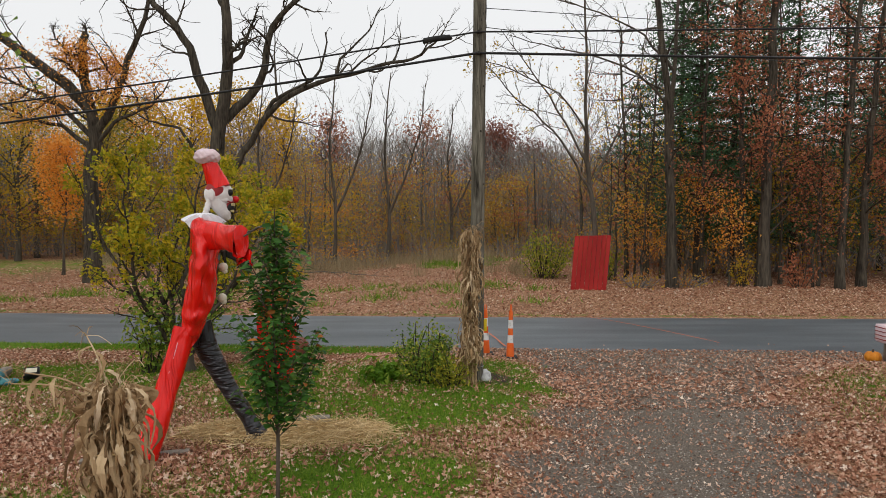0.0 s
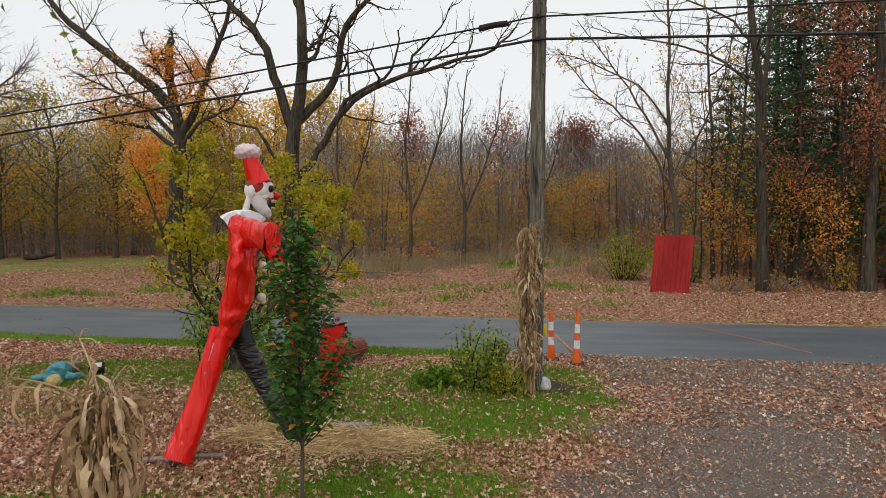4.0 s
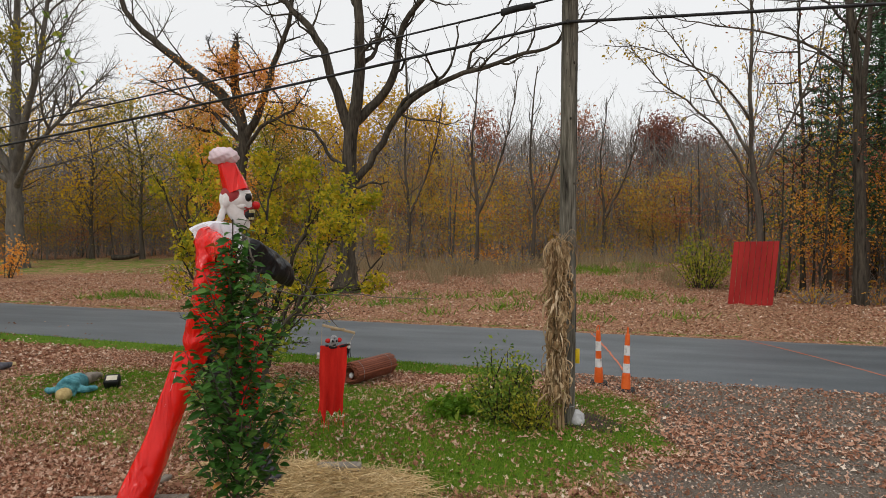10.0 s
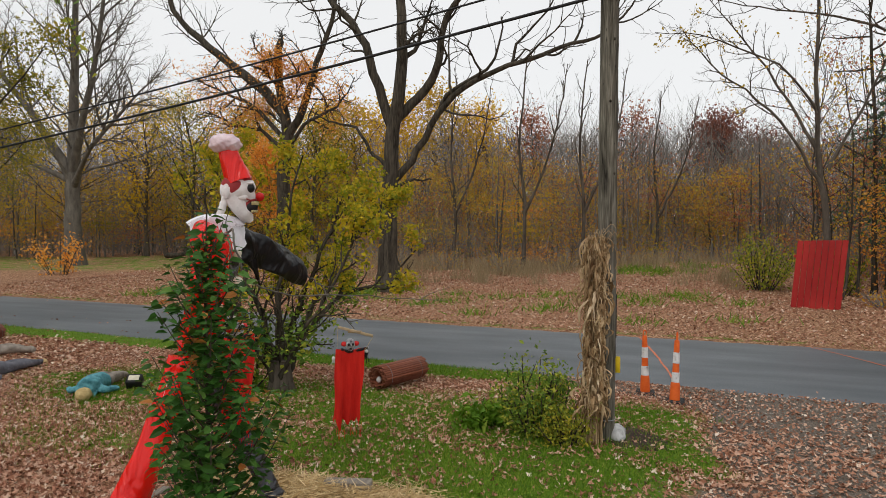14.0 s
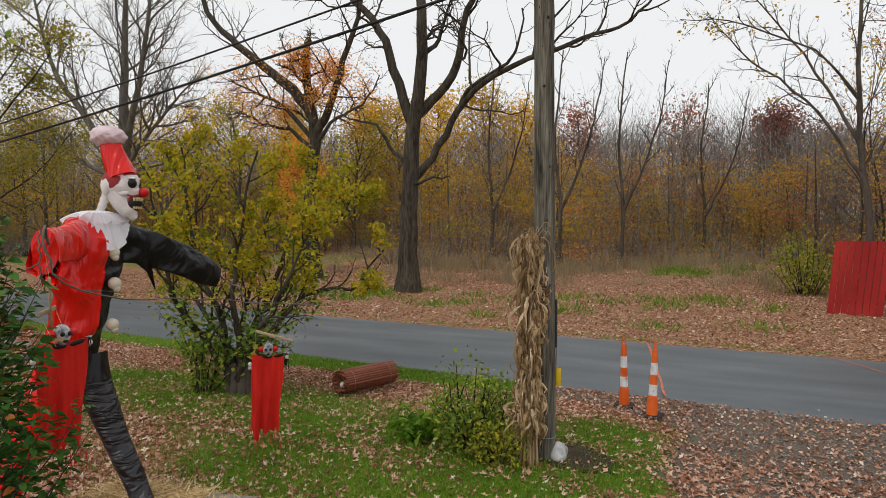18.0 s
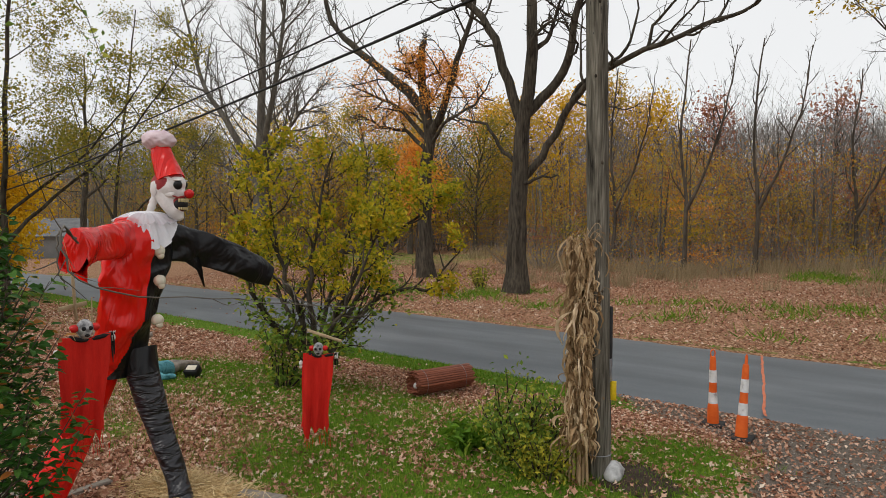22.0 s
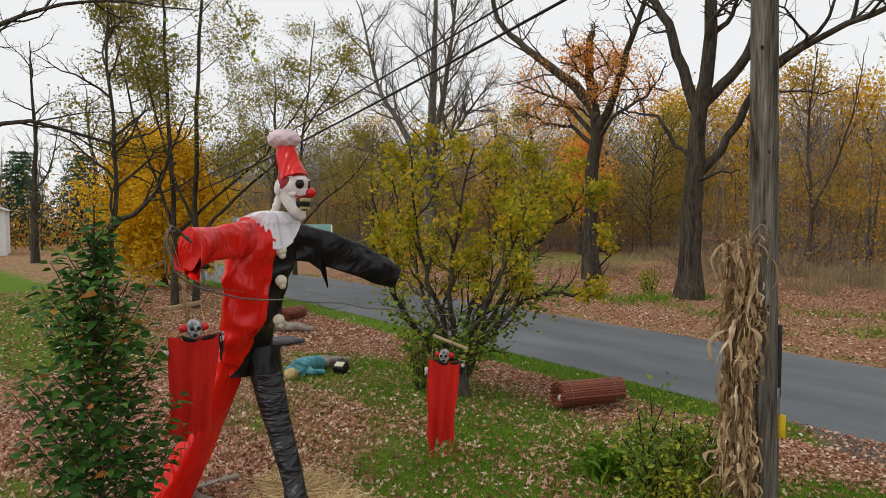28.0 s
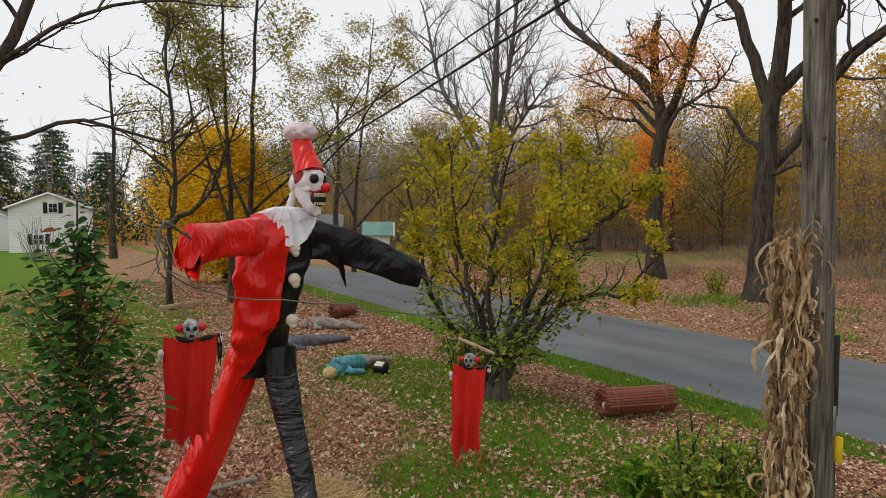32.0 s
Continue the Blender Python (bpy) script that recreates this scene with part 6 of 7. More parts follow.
def puppet(c, top, w, h, along, seed, label):
    """A hanging doll: a gauze gown under a small painted skull, one plain mesh."""
    rng = np.random.default_rng(seed)
    a = unit(np.array((along[0], along[1], 0.0)))
    nrm = np.cross(a, UP)
    b = Build()
    nu, nv = 15, 26
    u = np.linspace(-0.5, 0.5, nu)
    v = np.linspace(0, 1, nv)
    rag = rng.uniform(0, 0.2, nu) + 0.12 * (np.abs(u) > 0.3) * rng.uniform(0, 1, nu)
    rows = []
    for k in (0, 1):
        P = np.zeros((nv, nu, 3))
        for j in range(nu):
            L = h * (1 - rag[j] * 0.8)
            fold = 0.022 * np.sin(u[j] * 16 + v * 2 + seed) * (0.4 + v) + 0.02 * np.sin(v * 3)
            P[:, j] = np.array((c[0], c[1], top)) + a * (u[j] * w * (1 - 0.12 * np.sin(v * 2.4) + 0.05 * np.sin(v * 7 + seed)) - 0.05 * v)[:, None] + nrm * (fold + k * 0.008)[:, None] - UP * (v * L + 0.03 * (1 - np.abs(u[j]) * 2) ** 2 * (1 - v) - 0.02)[:, None]
        rows.append(P)
    i = (np.arange(nv - 1)[:, None] * nu + np.arange(nu - 1)[None]).ravel()
    q = np.stack([i, i + 1, i + nu + 1, i + nu], -1)
    b.add(rows[0], q, 0)
    b.add(rows[1], q[:, ::-1], 0)
    # fringe of threads
    for k in range(26):
        s = rng.uniform(-0.5, 0.5)
        p = np.array((c[0], c[1], top - h * rng.uniform(0.86, 0.98))) + a * s * w
        b.tube([p, p + rng.normal(0, 0.012, 3) - UP * rng.uniform(0.05, 0.13)], 0.002, 3, 0)
    hd = np.array((c[0], c[1], top + 0.065)) - nrm * 0.0
    b.blob(hd, (0.058, 0.062, 0.078), 16, 12, 1, None, lambda s: s * np.c_[1 - 0.25 * np.clip(-s[:, 2], 0, 1), 1 - 0.25 * np.clip(-s[:, 2], 0, 1), np.ones(len(s))])
    for sg in (-1, 1):
        b.blob(hd + a * sg * 0.075 + UP * 0.012, (0.034, 0.034, 0.03), 10, 8, 2, None, lumpy)
        for fs in (-1, 1):
            b.blob(hd + a * sg * 0.024 + nrm * fs * 0.05 + UP * 0.012, (0.017, 0.017, 0.017), 8, 6, 3)
        hand = np.array((c[0], c[1], top - (0.02 if sg > 0 else 0.09))) + a * sg * (w * 0.5 + 0.02)
        b.blob(hand, (0.022, 0.022, 0.03), 8, 6, 4)
        for k in range(4):
            e = hand + UP * (0.05 if sg > 0 else -0.055) + a * (k - 1.5) * 0.014
            b.tube([hand, e], [0.007, 0.004], 5, 4)
    for fs in (-1, 1):
        b.blob(hd + nrm * fs * 0.046 - UP * 0.04, (0.02, 0.02, 0.012), 8, 6, 3)
    # dark ragged shawl
    sh = curve_pts([np.array((c[0], c[1], top + 0.015)) - a * w * 0.3, np.array((c[0], c[1], top - 0.015)), np.array((c[0], c[1], top + 0.01)) + a * w * 0.55], 12)
    b.tube(sh, 0.018, 7, 3)
    for k in range(12):
        p = sh[-1] + rng.normal(0, 0.012, 3)
        b.tube([p, p - UP * rng.uniform(0.07, 0.2) + rng.normal(0, 0.01, 3)], 0.004, 4, 3)
    whole("puppet_doll", b, [RED_GAUZE, BONE_DIRTY, NOSE_RED, BLACK_PAINT_SHADE, BONE], label, "doll", "puppets hung from the prop")


def crossbar(c, ends, upright, label):
    root = thing("puppet_crossbar", tuple(c), label, "wooden crossbar", "crossbars over the puppets")
    for nm, (p, q, wd) in (("bar", (*ends, 0.032)), ("bar", (*upright, 0.03))):
        p, q = np.array(p), np.array(q)
        d = unit(q - p)
        s = unit(np.cross(d, UP + 0.01))
        part(nm, Build().box((p + q) / 2, (np.linalg.norm(q - p), wd, 0.016), rot=np.stack([d, np.cross(s, d), s], 1), bevel=0.003), LUMBER, root)
    return root


puppet((-2.32, 9.87), 1.38, 0.36, 1.0, (0.8, 0.6), 131, "small skull-faced puppet doll in a ragged red gauze gown")
puppet((-1.88, 7.04), 2.04, 0.36, 0.86, (0.12, 0.99), 132, "small skull-faced puppet doll in a torn red gauze gown")
crossbar((-2.28, 9.92, 1.6), ((-2.46, 9.83, 1.655), (-2.07, 9.98, 1.545)), ((-2.42, 10.02, 1.57), (-2.14, 9.80, 1.62)), "pale wooden cross bars over the hanging puppet")
crossbar((-1.97, 7.02, 2.27), ((-1.80, 6.82, 2.285), (-2.16, 7.20, 2.265)), ((-1.96, 7.02, 2.17), (-1.90, 6.97, 2.52)), "pale wooden cross bars over the hanging puppet")
for p, q in (((-2.46, 9.83, 1.65), (-2.47, 9.82, 1.38)), ((-2.07, 9.98, 1.54), (-2.17, 9.93, 1.36)), ((-1.80, 6.82, 2.28), (-1.78, 6.92, 2.05)), ((-2.16, 7.2, 2.26), (-2.0, 7.17, 2.05)), ((-1.90, 6.97, 2.52), (-1.80, 6.86, 2.80)), ((-2.29, 9.93, 1.6), (-2.32, 9.93, 1.64))):
    whole("puppet_string", Build().tube([p, q], 0.0018, 4), STRAW, "thin string holding a puppet", "string", "puppet strings")


# ---- dummies lying on the lawn ----
def dummy(pts, mats, label, seed, hat=False):
    """A stuffed figure lying down: head, body, two legs, in one plain mesh."""
    P = [np.array((x, y, float(land(x, y)) + h)) for x, y, h in pts]
    b = Build()
    b.blob(P[0], (0.12, 0.12, 0.11), 16, 12, 0, None, lumpy)
    i0 = len(b.v)
    b.tube(curve_pts([P[0] * 0.4 + P[1] * 0.6, P[1], P[2]], 14), np.interp(np.arange(14), [0, 3, 8, 13], [0.07, 0.17, 0.17, 0.14]), 18, 1)
    d = unit(P[2] - P[1])
    s = np.cross(d, UP)
    for sg in (-1, 1):
        b.tube(curve_pts([P[2] + s * sg * 0.05, (P[2] + P[3]) / 2 + s * sg * (0.10 + 0.03 * seed % 0.05) + UP * 0.03, P[3] + s * sg * 0.09], 12), np.linspace(0.10, 0.06, 12), 12, 2)
        b.tube(curve_pts([P[1] + s * sg * 0.12, P[1] + s * sg * 0.26 - UP * 0.04, P[1] + s * sg * 0.34 + d * 0.16 - UP * 0.06], 9), np.linspace(0.065, 0.045, 9), 10, 1)
        b.blob(P[3] + s * sg * 0.09 + d * 0.06, (0.09, 0.09, 0.06), 10, 7, 3)
    crease(b, 0.05, 9, i0)
    whole("dummy", b, mats, label, "dummy", "stuffed dummies on the lawn")


dummy([(-7.22, 10.62, 0.1), (-7.42, 10.92, 0.14), (-7.66, 11.42, 0.13), (-7.98, 12.05, 0.08)], [BLOND, BLUEKNIT, GREYKNIT, GREYKNIT], "stuffed dummy in a teal knit sweater lying on the lawn", 1)
dummy([(-9.9, 10.7, 0.1), (-10.0, 11.0, 0.12), (-10.15, 11.6, 0.11), (-10.4, 12.55, 0.06)], [GREYKNIT, NAVY, NAVY, STRAW], "stuffed dummy in faded dark clothes lying on the lawn", 2)
dummy([(-12.35, 12.35, 0.1), (-12.25, 12.6, 0.14), (-12.05, 13.0, 0.14), (-11.85, 13.55, 0.08)], [GREYKNIT, GREYKNIT, GREYKNIT, GREYKNIT], "stuffed dummy in grey rags lying on the lawn", 3)

# spotlight box
root = thing("spotlight", on_land(-7.08, 11.52), "small black flood lamp with a pale glass face on the lawn", "spotlight")
zs = float(land(-7.08, 11.52))
R = np.array(Euler((radians(32), 0, radians(28))).to_matrix())
part("housing", Build().box((-7.08, 11.52, zs + 0.12), (0.24, 0.2, 0.17), rot=R, bevel=0.015), BLACK_PAINT_SHADE, root)
part("lens", Build().box(np.array((-7.08, 11.52, zs + 0.12)) + R @ np.array((0, 0, 0.088)), (0.17, 0.11, 0.006), rot=R, bevel=0.002), BUTTON, root, "pale lamp glass")
part("bracket", Build().tube([(-7.18, 11.45, zs), (-7.08, 11.52, zs + 0.05), (-6.92, 11.62, zs + 0.02)], 0.015, 6), BLACK_PAINT_SHADE, root)

# a fallen log in the far field, a pale snag at the wood's foot
lz = float(land(-33.5, 44.1))
whole("fallen_log", Build().tube(curve_pts([(-34.6, 44.2, lz + 0.2), (-33.4, 44.1, lz + 0.24), (-32.2, 44.0, lz + 0.45)], 10), np.linspace(0.22, 0.12, 10), 10), BARK_DARK, "dark fallen log lying at the far edge of the field", "log")
whole("pale_snag", Build().tube([on_land(3.6, 44.2), (3.62, 44.2, 1.1), (3.58, 44.2, 1.7)], [0.08, 0.07, 0.03], 8), BARK_PALE, "short bleached tree stub at the foot of the woods", "snag")

# rock and mulch at the pole's foot
def rock(s):
    return s * (1 + 0.12 * np.sin(s[:, :1] * 5 + 1) * np.cos(s[:, 1:2] * 6))


whole("rock", Build().blob((0.70, 11.06, pole_base[2] + 0.07), (0.10, 0.13, 0.10), 18, 12, 0, np.array(Euler((0.5, 0.5, 0.3)).to_matrix()), rock), STONE, "pale whitewashed rock at the foot of the utility pole", "rock")
mz = Build()
th = np.linspace(0, 2 * np.pi, 40, endpoint=False)
mrng = np.random.default_rng(141)
ringr = 0.62 + mrng.normal(0, 0.05, 40)
mv = [(0.80, 11.25, float(land(0.8, 11.25)) + 0.05)]
for f in (0.5, 1.0):
    for t, rr in zip(th, ringr):
        x, y = 0.80 + f * rr * math.cos(t), 11.25 + 0.8 * f * rr * math.sin(t)
        mv.append((x, y, float(land(x, y)) + 0.035 * (1 - f) + (-0.01 if f == 1 else 0.01)))
j = np.arange(40)
mz.add(mv, np.vstack([np.stack([0 * j, 1 + j, 1 + (j + 1) % 40, 1 + (j + 1) % 40], -1), np.stack([1 + j, 41 + j, 41 + (j + 1) % 40, 1 + (j + 1) % 40], -1)]))
whole("mulch_bed", mz, SOIL, "small bed of dark mulch round the pole's foot", "mulch", kind="structure")

# boards on the ground
def board(name, p, q, w, t, label, m=OLD_BOARD):
    p, q = np.array(p, float), np.array(q, float)
    d = unit(q - p)
    z = float(land(*((p + q) / 2))) + t / 2
    whole(name, Build().box((*((p + q) / 2), z), (np.linalg.norm(q - p), w, t), rot=np.stack([(d[0], d[1], 0), (-d[1], d[0], 0), (0, 0, 1)], 1), bevel=0.006), m, label, "board", "boards under the prop")


board("board", (-3.98, 7.28), (-2.90, 7.62), 0.09, 0.04, "grey weathered board lying under the prop's foot")
board("board", (-3.42, 7.36), (-3.44, 8.05), 0.09, 0.04, "grey weathered board lying under the prop's foot")
board("board", (-1.90, 8.44), (-1.45, 8.56), 0.14, 0.15, "short grey board lying in the straw")

# pumpkin, post and box beside the drive
root = thing("pumpkin", on_land(8.34, 13.0), "orange pumpkin sitting by the post", "pumpkin")
zp = float(land(8.34, 13.0))
for k in range(9):
    a = k * 0.698
    part("lobe", Build().blob((8.34 + 0.075 * math.cos(a), 13.0 + 0.075 * math.sin(a), zp + 0.10), (0.075, 0.075, 0.105), 10, 8), PUMPKIN, root)
part("stem", Build().tube([(8.34, 13.0, zp + 0.18), (8.35, 13.01, zp + 0.25)], [0.02, 0.014], 6), BARK, root)
root = thing("post_box", on_land(8.52, 12.85), "faded pink paper box on a short wooden post", "post box")
zp = float(land(8.52, 12.85))
part("post", Build().box((8.52, 12.85, zp + 0.18), (0.1, 0.1, 0.42)), BARK_PALE, root)
part("box", Build().box((8.52, 12.85, zp + 0.56), (0.26, 0.4, 0.34), bevel=0.02), PINK_POM, root)
for k in range(4):
    part("stripe", Build().box((8.52, 12.85, zp + 0.45 + k * 0.075), (0.266, 0.406, 0.018), bevel=0.003), BLOTCH, root)

# far mailbox
root = thing("mailbox", on_land(-22.6, 15.0), "old dark mailbox on a leaning wooden post by the road", "mailbox")
zp = float(land(-22.6, 15.0))
part("post", Build().box((-22.6, 15.0, zp + 0.42), (0.1, 0.1, 0.95), rot=np.array(Euler((0.1, 0.05, 0)).to_matrix())), OLD_BOARD, root)
part("post", Build().box((-23.0, 14.95, zp + 0.38), (0.09, 0.09, 0.85), rot=np.array(Euler((0.25, 0.1, 0)).to_matrix())), OLD_BOARD, root)
part("box", Build().tube([(-22.6, 14.75, zp + 0.94), (-22.55, 15.2, zp + 0.96)], 0.09, 12), SHUTTER, root)


# ---- houses beyond the yard ----
def house(name, c, ang, w, L, h, rise, wall, roof, label, windows=(), gable_trim=True):
    """A gabled house; its gable faces along its own -y."""
    M = Matrix.Translation(c) @ Matrix.Rotation(ang, 4, "Z")

    def W(p):
        return np.array(M @ Vector(p))

    root = thing(name, tuple(c), label, "house")
    v = [(-w / 2, 0, -1), (w / 2, 0, -1), (w / 2, 0, h), (0, 0, h + rise), (-w / 2, 0, h)]
    vv = np.array([W(p) for p in v] + [W((p[0], L, p[2])) for p in v])
    part("wall", Build().add(vv, [(0, 1, 2, 4), (2, 3, 4, 4), (6, 5, 9, 7), (9, 8, 7, 7), (1, 6, 7, 2), (5, 0, 4, 9)]), wall, root, smooth=False)
    n = int(h / 0.2)
    for k in range(n):
        z = 0.1 + k * (h / n)
        part("clapboard", Build().box(W((0, -0.012, z)), (w, 0.03, h / n * 0.8), rot=np.array(M.to_3x3()), bevel=0.01), wall, root)
    for sg in (-1, 1):
        q = np.array([W(p) for p in ((0, -0.35, h + rise + 0.12), (sg * (w / 2 + 0.35), -0.35, h - 0.35 * rise * 2 / w + 0.12), (sg * (w / 2 + 0.35), L + 0.3, h - 0.35 * rise * 2 / w + 0.12), (0, L + 0.3, h + rise + 0.12))])
        q2 = q - (0, 0, 0.12)
        part("roof", Build().add(np.vstack([q, q2]), [(0, 1, 2, 3), (7, 6, 5, 4), (0, 4, 5, 1), (1, 5, 6, 2), (2, 6, 7, 3), (3, 7, 4, 0)]), roof, root, smooth=False)
        if gable_trim:
            part("bargeboard", Build().tube([W((0, -0.38, h + rise + 0.02)), W((sg * (w / 2 + 0.35), -0.38, h - 0.35 * rise * 2 / w + 0.02))], 0.09, 5), wall, root)
    for x, z, ww, hh, shut in windows:
        win = part("window", Build().box(W((x, -0.04, z)), (ww, 0.08, hh), rot=np.array(M.to_3x3()), bevel=0.01), wall, root)
        for dx in (-0.25, 0.25):
            for dz in (-0.25, 0.25):
                part("pane", Build().box(W((x + dx * ww * 0.86, -0.09, z + dz * hh * 0.88)), (ww * 0.38, 0.02, hh * 0.4), rot=np.array(M.to_3x3()), bevel=0.004), GLASS, win)
        if shut:
            for sg in (-1, 1):
                part("shutter", Build().box(W((x + sg * (ww / 2 + 0.22), -0.06, z)), (0.36, 0.06, hh * 1.05), rot=np.array(M.to_3x3()), bevel=0.01), SHUTTER, root)
    return root


hz = -1.0
house("white_house", (-71.9, 11.7, hz), radians(80), 6.7, 8.5, 4.4, 1.35, SIDING, SHINGLE, "white clapboard house with grey roof and black shutters",
      [(0.35, 4.35, 0.85, 1.0, True), (-0.9, 1.35, 1.0, 1.0, True), (2.6, 1.6, 0.5, 1.4, False)])
house("white_house", (-77.5, 6.2, hz), radians(84), 6.5, 8, 3.0, 1.6, SIDING, SHINGLE, "low white wing of a house with grey roof", [(0, 1.4, 0.9, 1.1, False)])
house("grey_garage", (-58.0, 35.6, -1.0), radians(152), 5.5, 9.0, 2.3, 1.3, GREYWALL, SHINGLE, "grey sided garage with a shingle roof", [(0.5, 1.3, 0.9, 0.8, False)])
house("green_roof_shed", (-47.5, 35.2, -0.5), radians(150), 1.9, 2.0, 1.7, 0.8, SIDING, GREENROOF, "small white shed with a green metal roof")
bush("yard_apple", -50.5, 9.5, 4.0, 3.4, LEAF_WOODS, 151, "small bare crab apple in the yard", 40, 0.1, 40, BRUSH, True)


# ---- young leafy sapling beside the prop ----
def sapling():
    rng = np.random.default_rng(161)
    bx, by = -1.57, 6.30
    bz = float(land(bx, by))
    root = thing("pear_sapling", (bx, by, bz), "young sapling with glossy dark green leaves and a few rust ones", "tree")
    trunk = curve_pts([(bx, by, bz - 0.05), (bx + 0.01, by, 1.0), (bx - 0.02, by, 2.0), (bx, by + 0.01, 3.02)], 20)
    part("trunk", Build().tube(trunk, np.linspace(0.021, 0.005, 20), 8), BARK, root)
    pos, out = [], []
    lines = [trunk[11:]]
    for k in range(80):
        f = k / 80
        z = 0.95 + 1.85 * f
        a = k * 2.4 + rng.normal(0, 0.3)
        reach = np.interp(z, [0.9, 1.15, 1.5, 1.9, 2.3, 2.6, 2.85], [0.32, 0.48, 0.46, 0.37, 0.24, 0.14, 0.08]) * rng.uniform(0.45, 1.2)
        d = np.array((math.cos(a), math.sin(a), 0))
        rise = reach * rng.uniform(0.7, 1.15) + 0.1
        foot = np.array((bx, by, z - 0.25 * rise))
        pts = curve_pts([foot, foot + d * reach * 0.55 + UP * rise * 0.4, foot + d * reach + UP * rise], 9)
        part("branch", Build().tube(pts, np.linspace(0.007, 0.0022, 9), 5, cap=False), BARK, root)
        lines.append(pts)
    for pts in lines:
        L = np.linalg.norm(np.diff(pts, axis=0), axis=1).sum()
        m = max(6, int(L / 0.019))
        t = np.linspace(0.22, 1.0, m) + rng.uniform(-0.02, 0.02, m)
        q = np.stack([np.interp(t, np.linspace(0, 1, len(pts)), pts[:, c]) for c in range(3)], -1)
        a = np.arange(m) * 2.4 + rng.uniform(0, 6.28)
        side = np.stack([np.cos(a), np.sin(a), rng.uniform(-0.1, 0.5, m)], -1)
        pos.append(q)
        out.append(unit(side))
    p, ax = np.vstack(pos), np.vstack(out)
    size = 0.088 * rng.uniform(0.65, 1.2, len(p))
    rust = rng.uniform(0, 1, len(p)) < np.where((p[:, 2] > 1.9) & (p[:, 2] < 2.5), 0.09, 0.015)

    def leaves(sel):
        # oval leaves on short stalks, folded along the midrib, with a drooping point
        c, a, s = p[sel], ax[sel], size[sel][:, None]
        c = c + a * 0.025
        sd = unit(np.cross(UP + rng.normal(0, 0.45, c.shape), a))
        n2 = np.cross(a, sd)
        down = UP * s * rng.uniform(0.1, 0.55, (len(c), 1))
        pts = [c, c + a * s * 0.3 + sd * s * 0.27 + n2 * s * 0.09 - down * 0.1, c + a * s * 0.7 + sd * s * 0.24 + n2 * s * 0.05 - down * 0.5, c + a * s * 1.02 - down,
               c + a * s * 0.7 - sd * s * 0.24 + n2 * s * 0.05 - down * 0.5, c + a * s * 0.3 - sd * s * 0.27 + n2 * s * 0.09 - down * 0.1, c + a * s * 0.5 - down * 0.25]
        v = np.stack(pts, 1).reshape(-1, 3)
        o = np.arange(len(c))[:, None] * 7
        f = np.vstack([o + np.array(q) for q in ((0, 1, 6, 6), (1, 2, 6, 6), (2, 3, 6, 6), (3, 4, 6, 6), (4, 5, 6, 6), (5, 0, 6, 6))])
        return Build().add(v, f)

    part("foliage", leaves(~rust), LEAF_GREEN, root, smooth=False)
    part("rust_leaves", leaves(rust), LEAF_RUST, root, "a few rust-orange leaves", smooth=False)


sapling()

# leafy bush by the pole
bush("willow_bush", -0.30, 10.95, 0.98, 1.0, LEAF_BUSHGREEN, 171, "green bush with upright dark stems beside the pole", 2500, 0.065, 26)
bush("willow_bush", 0.12, 10.62, 0.7, 0.5, LEAF_BUSHY, 172, "low yellowing leafy growth beside the pole", 1500, 0.05, 14)
bush("lily_clump", -1.0, 11.0, 0.6, 0.28, GRASS, 173, "clump of dark green strap leaves on the lawn", 260, 0.16, 30, GRASS)

# a leaning yard tree with a few green leaves left on its hanging twigs
tree("leaning_tree", on_land(-11.6, 4.9), "bare leaning yard tree with a few green leaves on hanging twigs", [
    ([(-11.6, 4.9, 0), (-11.6, 5.2, 2.5), (-11.65, 5.9, 4.8), (-11.7, 6.9, 7.2), (-11.6, 7.6, 10)], 0.17, 0.06, 0),
    ([(-11.65, 5.6, 4.0), (-11.2, 7.4, 4.6), (-10.9, 9.0, 4.35), (-10.7, 10.0, 4.9)], 0.05, 0.012, 1),
    ([(-11.65, 6.2, 5.6), (-11.0, 8.0, 6.8), (-10.2, 10.2, 7.0)], 0.05, 0.012, 1),
    ([(-11.7, 6.8, 7.0), (-10.0, 7.8, 7.9), (-8.0, 8.8, 7.0), (-6.4, 9.2, 6.2), (-6.1, 9.1, 5.75)], 0.045, 0.006, 2),
], spec(levels=3, kids=(8, 6, 5, 0), len=(0.3, 0.4, 0.4, 0.4), wob=(0.05, 0.2, 0.2, 0.2), rad=(0.05, 0.022, 0.01, 0.005)), 181, BARK_DARK, LEAF_BUSHGREEN, 5, 0.12, 0.12, keep=lambda q: q[0] > -7.4 and q[2] < 7)


# ---- woods and pines behind the houses ----
def far_yard_woods():
    rng = np.random.default_rng(191)
    shapes = [stem_shape(271 + k, h, r, 15) for k, (h, r) in enumerate([(12, 0.11), (14, 0.14), (10, 0.08)])]
    b = Build()
    for _ in range(190):
        x, y = rng.uniform(-150, -84), rng.uniform(-25, 52)
        v, f, tips = shapes[rng.integers(3)]
        b.add(spun(rng, v, rng.uniform(0.8, 1.1), np.array(on_land(x, y))), f)
    whole("far_woods", b, WOODS_BARK, "bare trees behind the houses", "woods", kind="stuff")
    n = 30000
    x, y = rng.uniform(-150, -82, n), rng.uniform(-40, 62, n)
    p = np.stack([x, y, land(x, y) + rng.gamma(1.6, 1.9, n)], -1)
    whole("woodland_leaves", Build().cards(p, unit(rng.normal(0, 1, p.shape)), rng.uniform(0.25, 0.6, n), rng), LEAF_WOODS, "brown and orange foliage behind the houses", "foliage", kind="stuff", smooth=False)


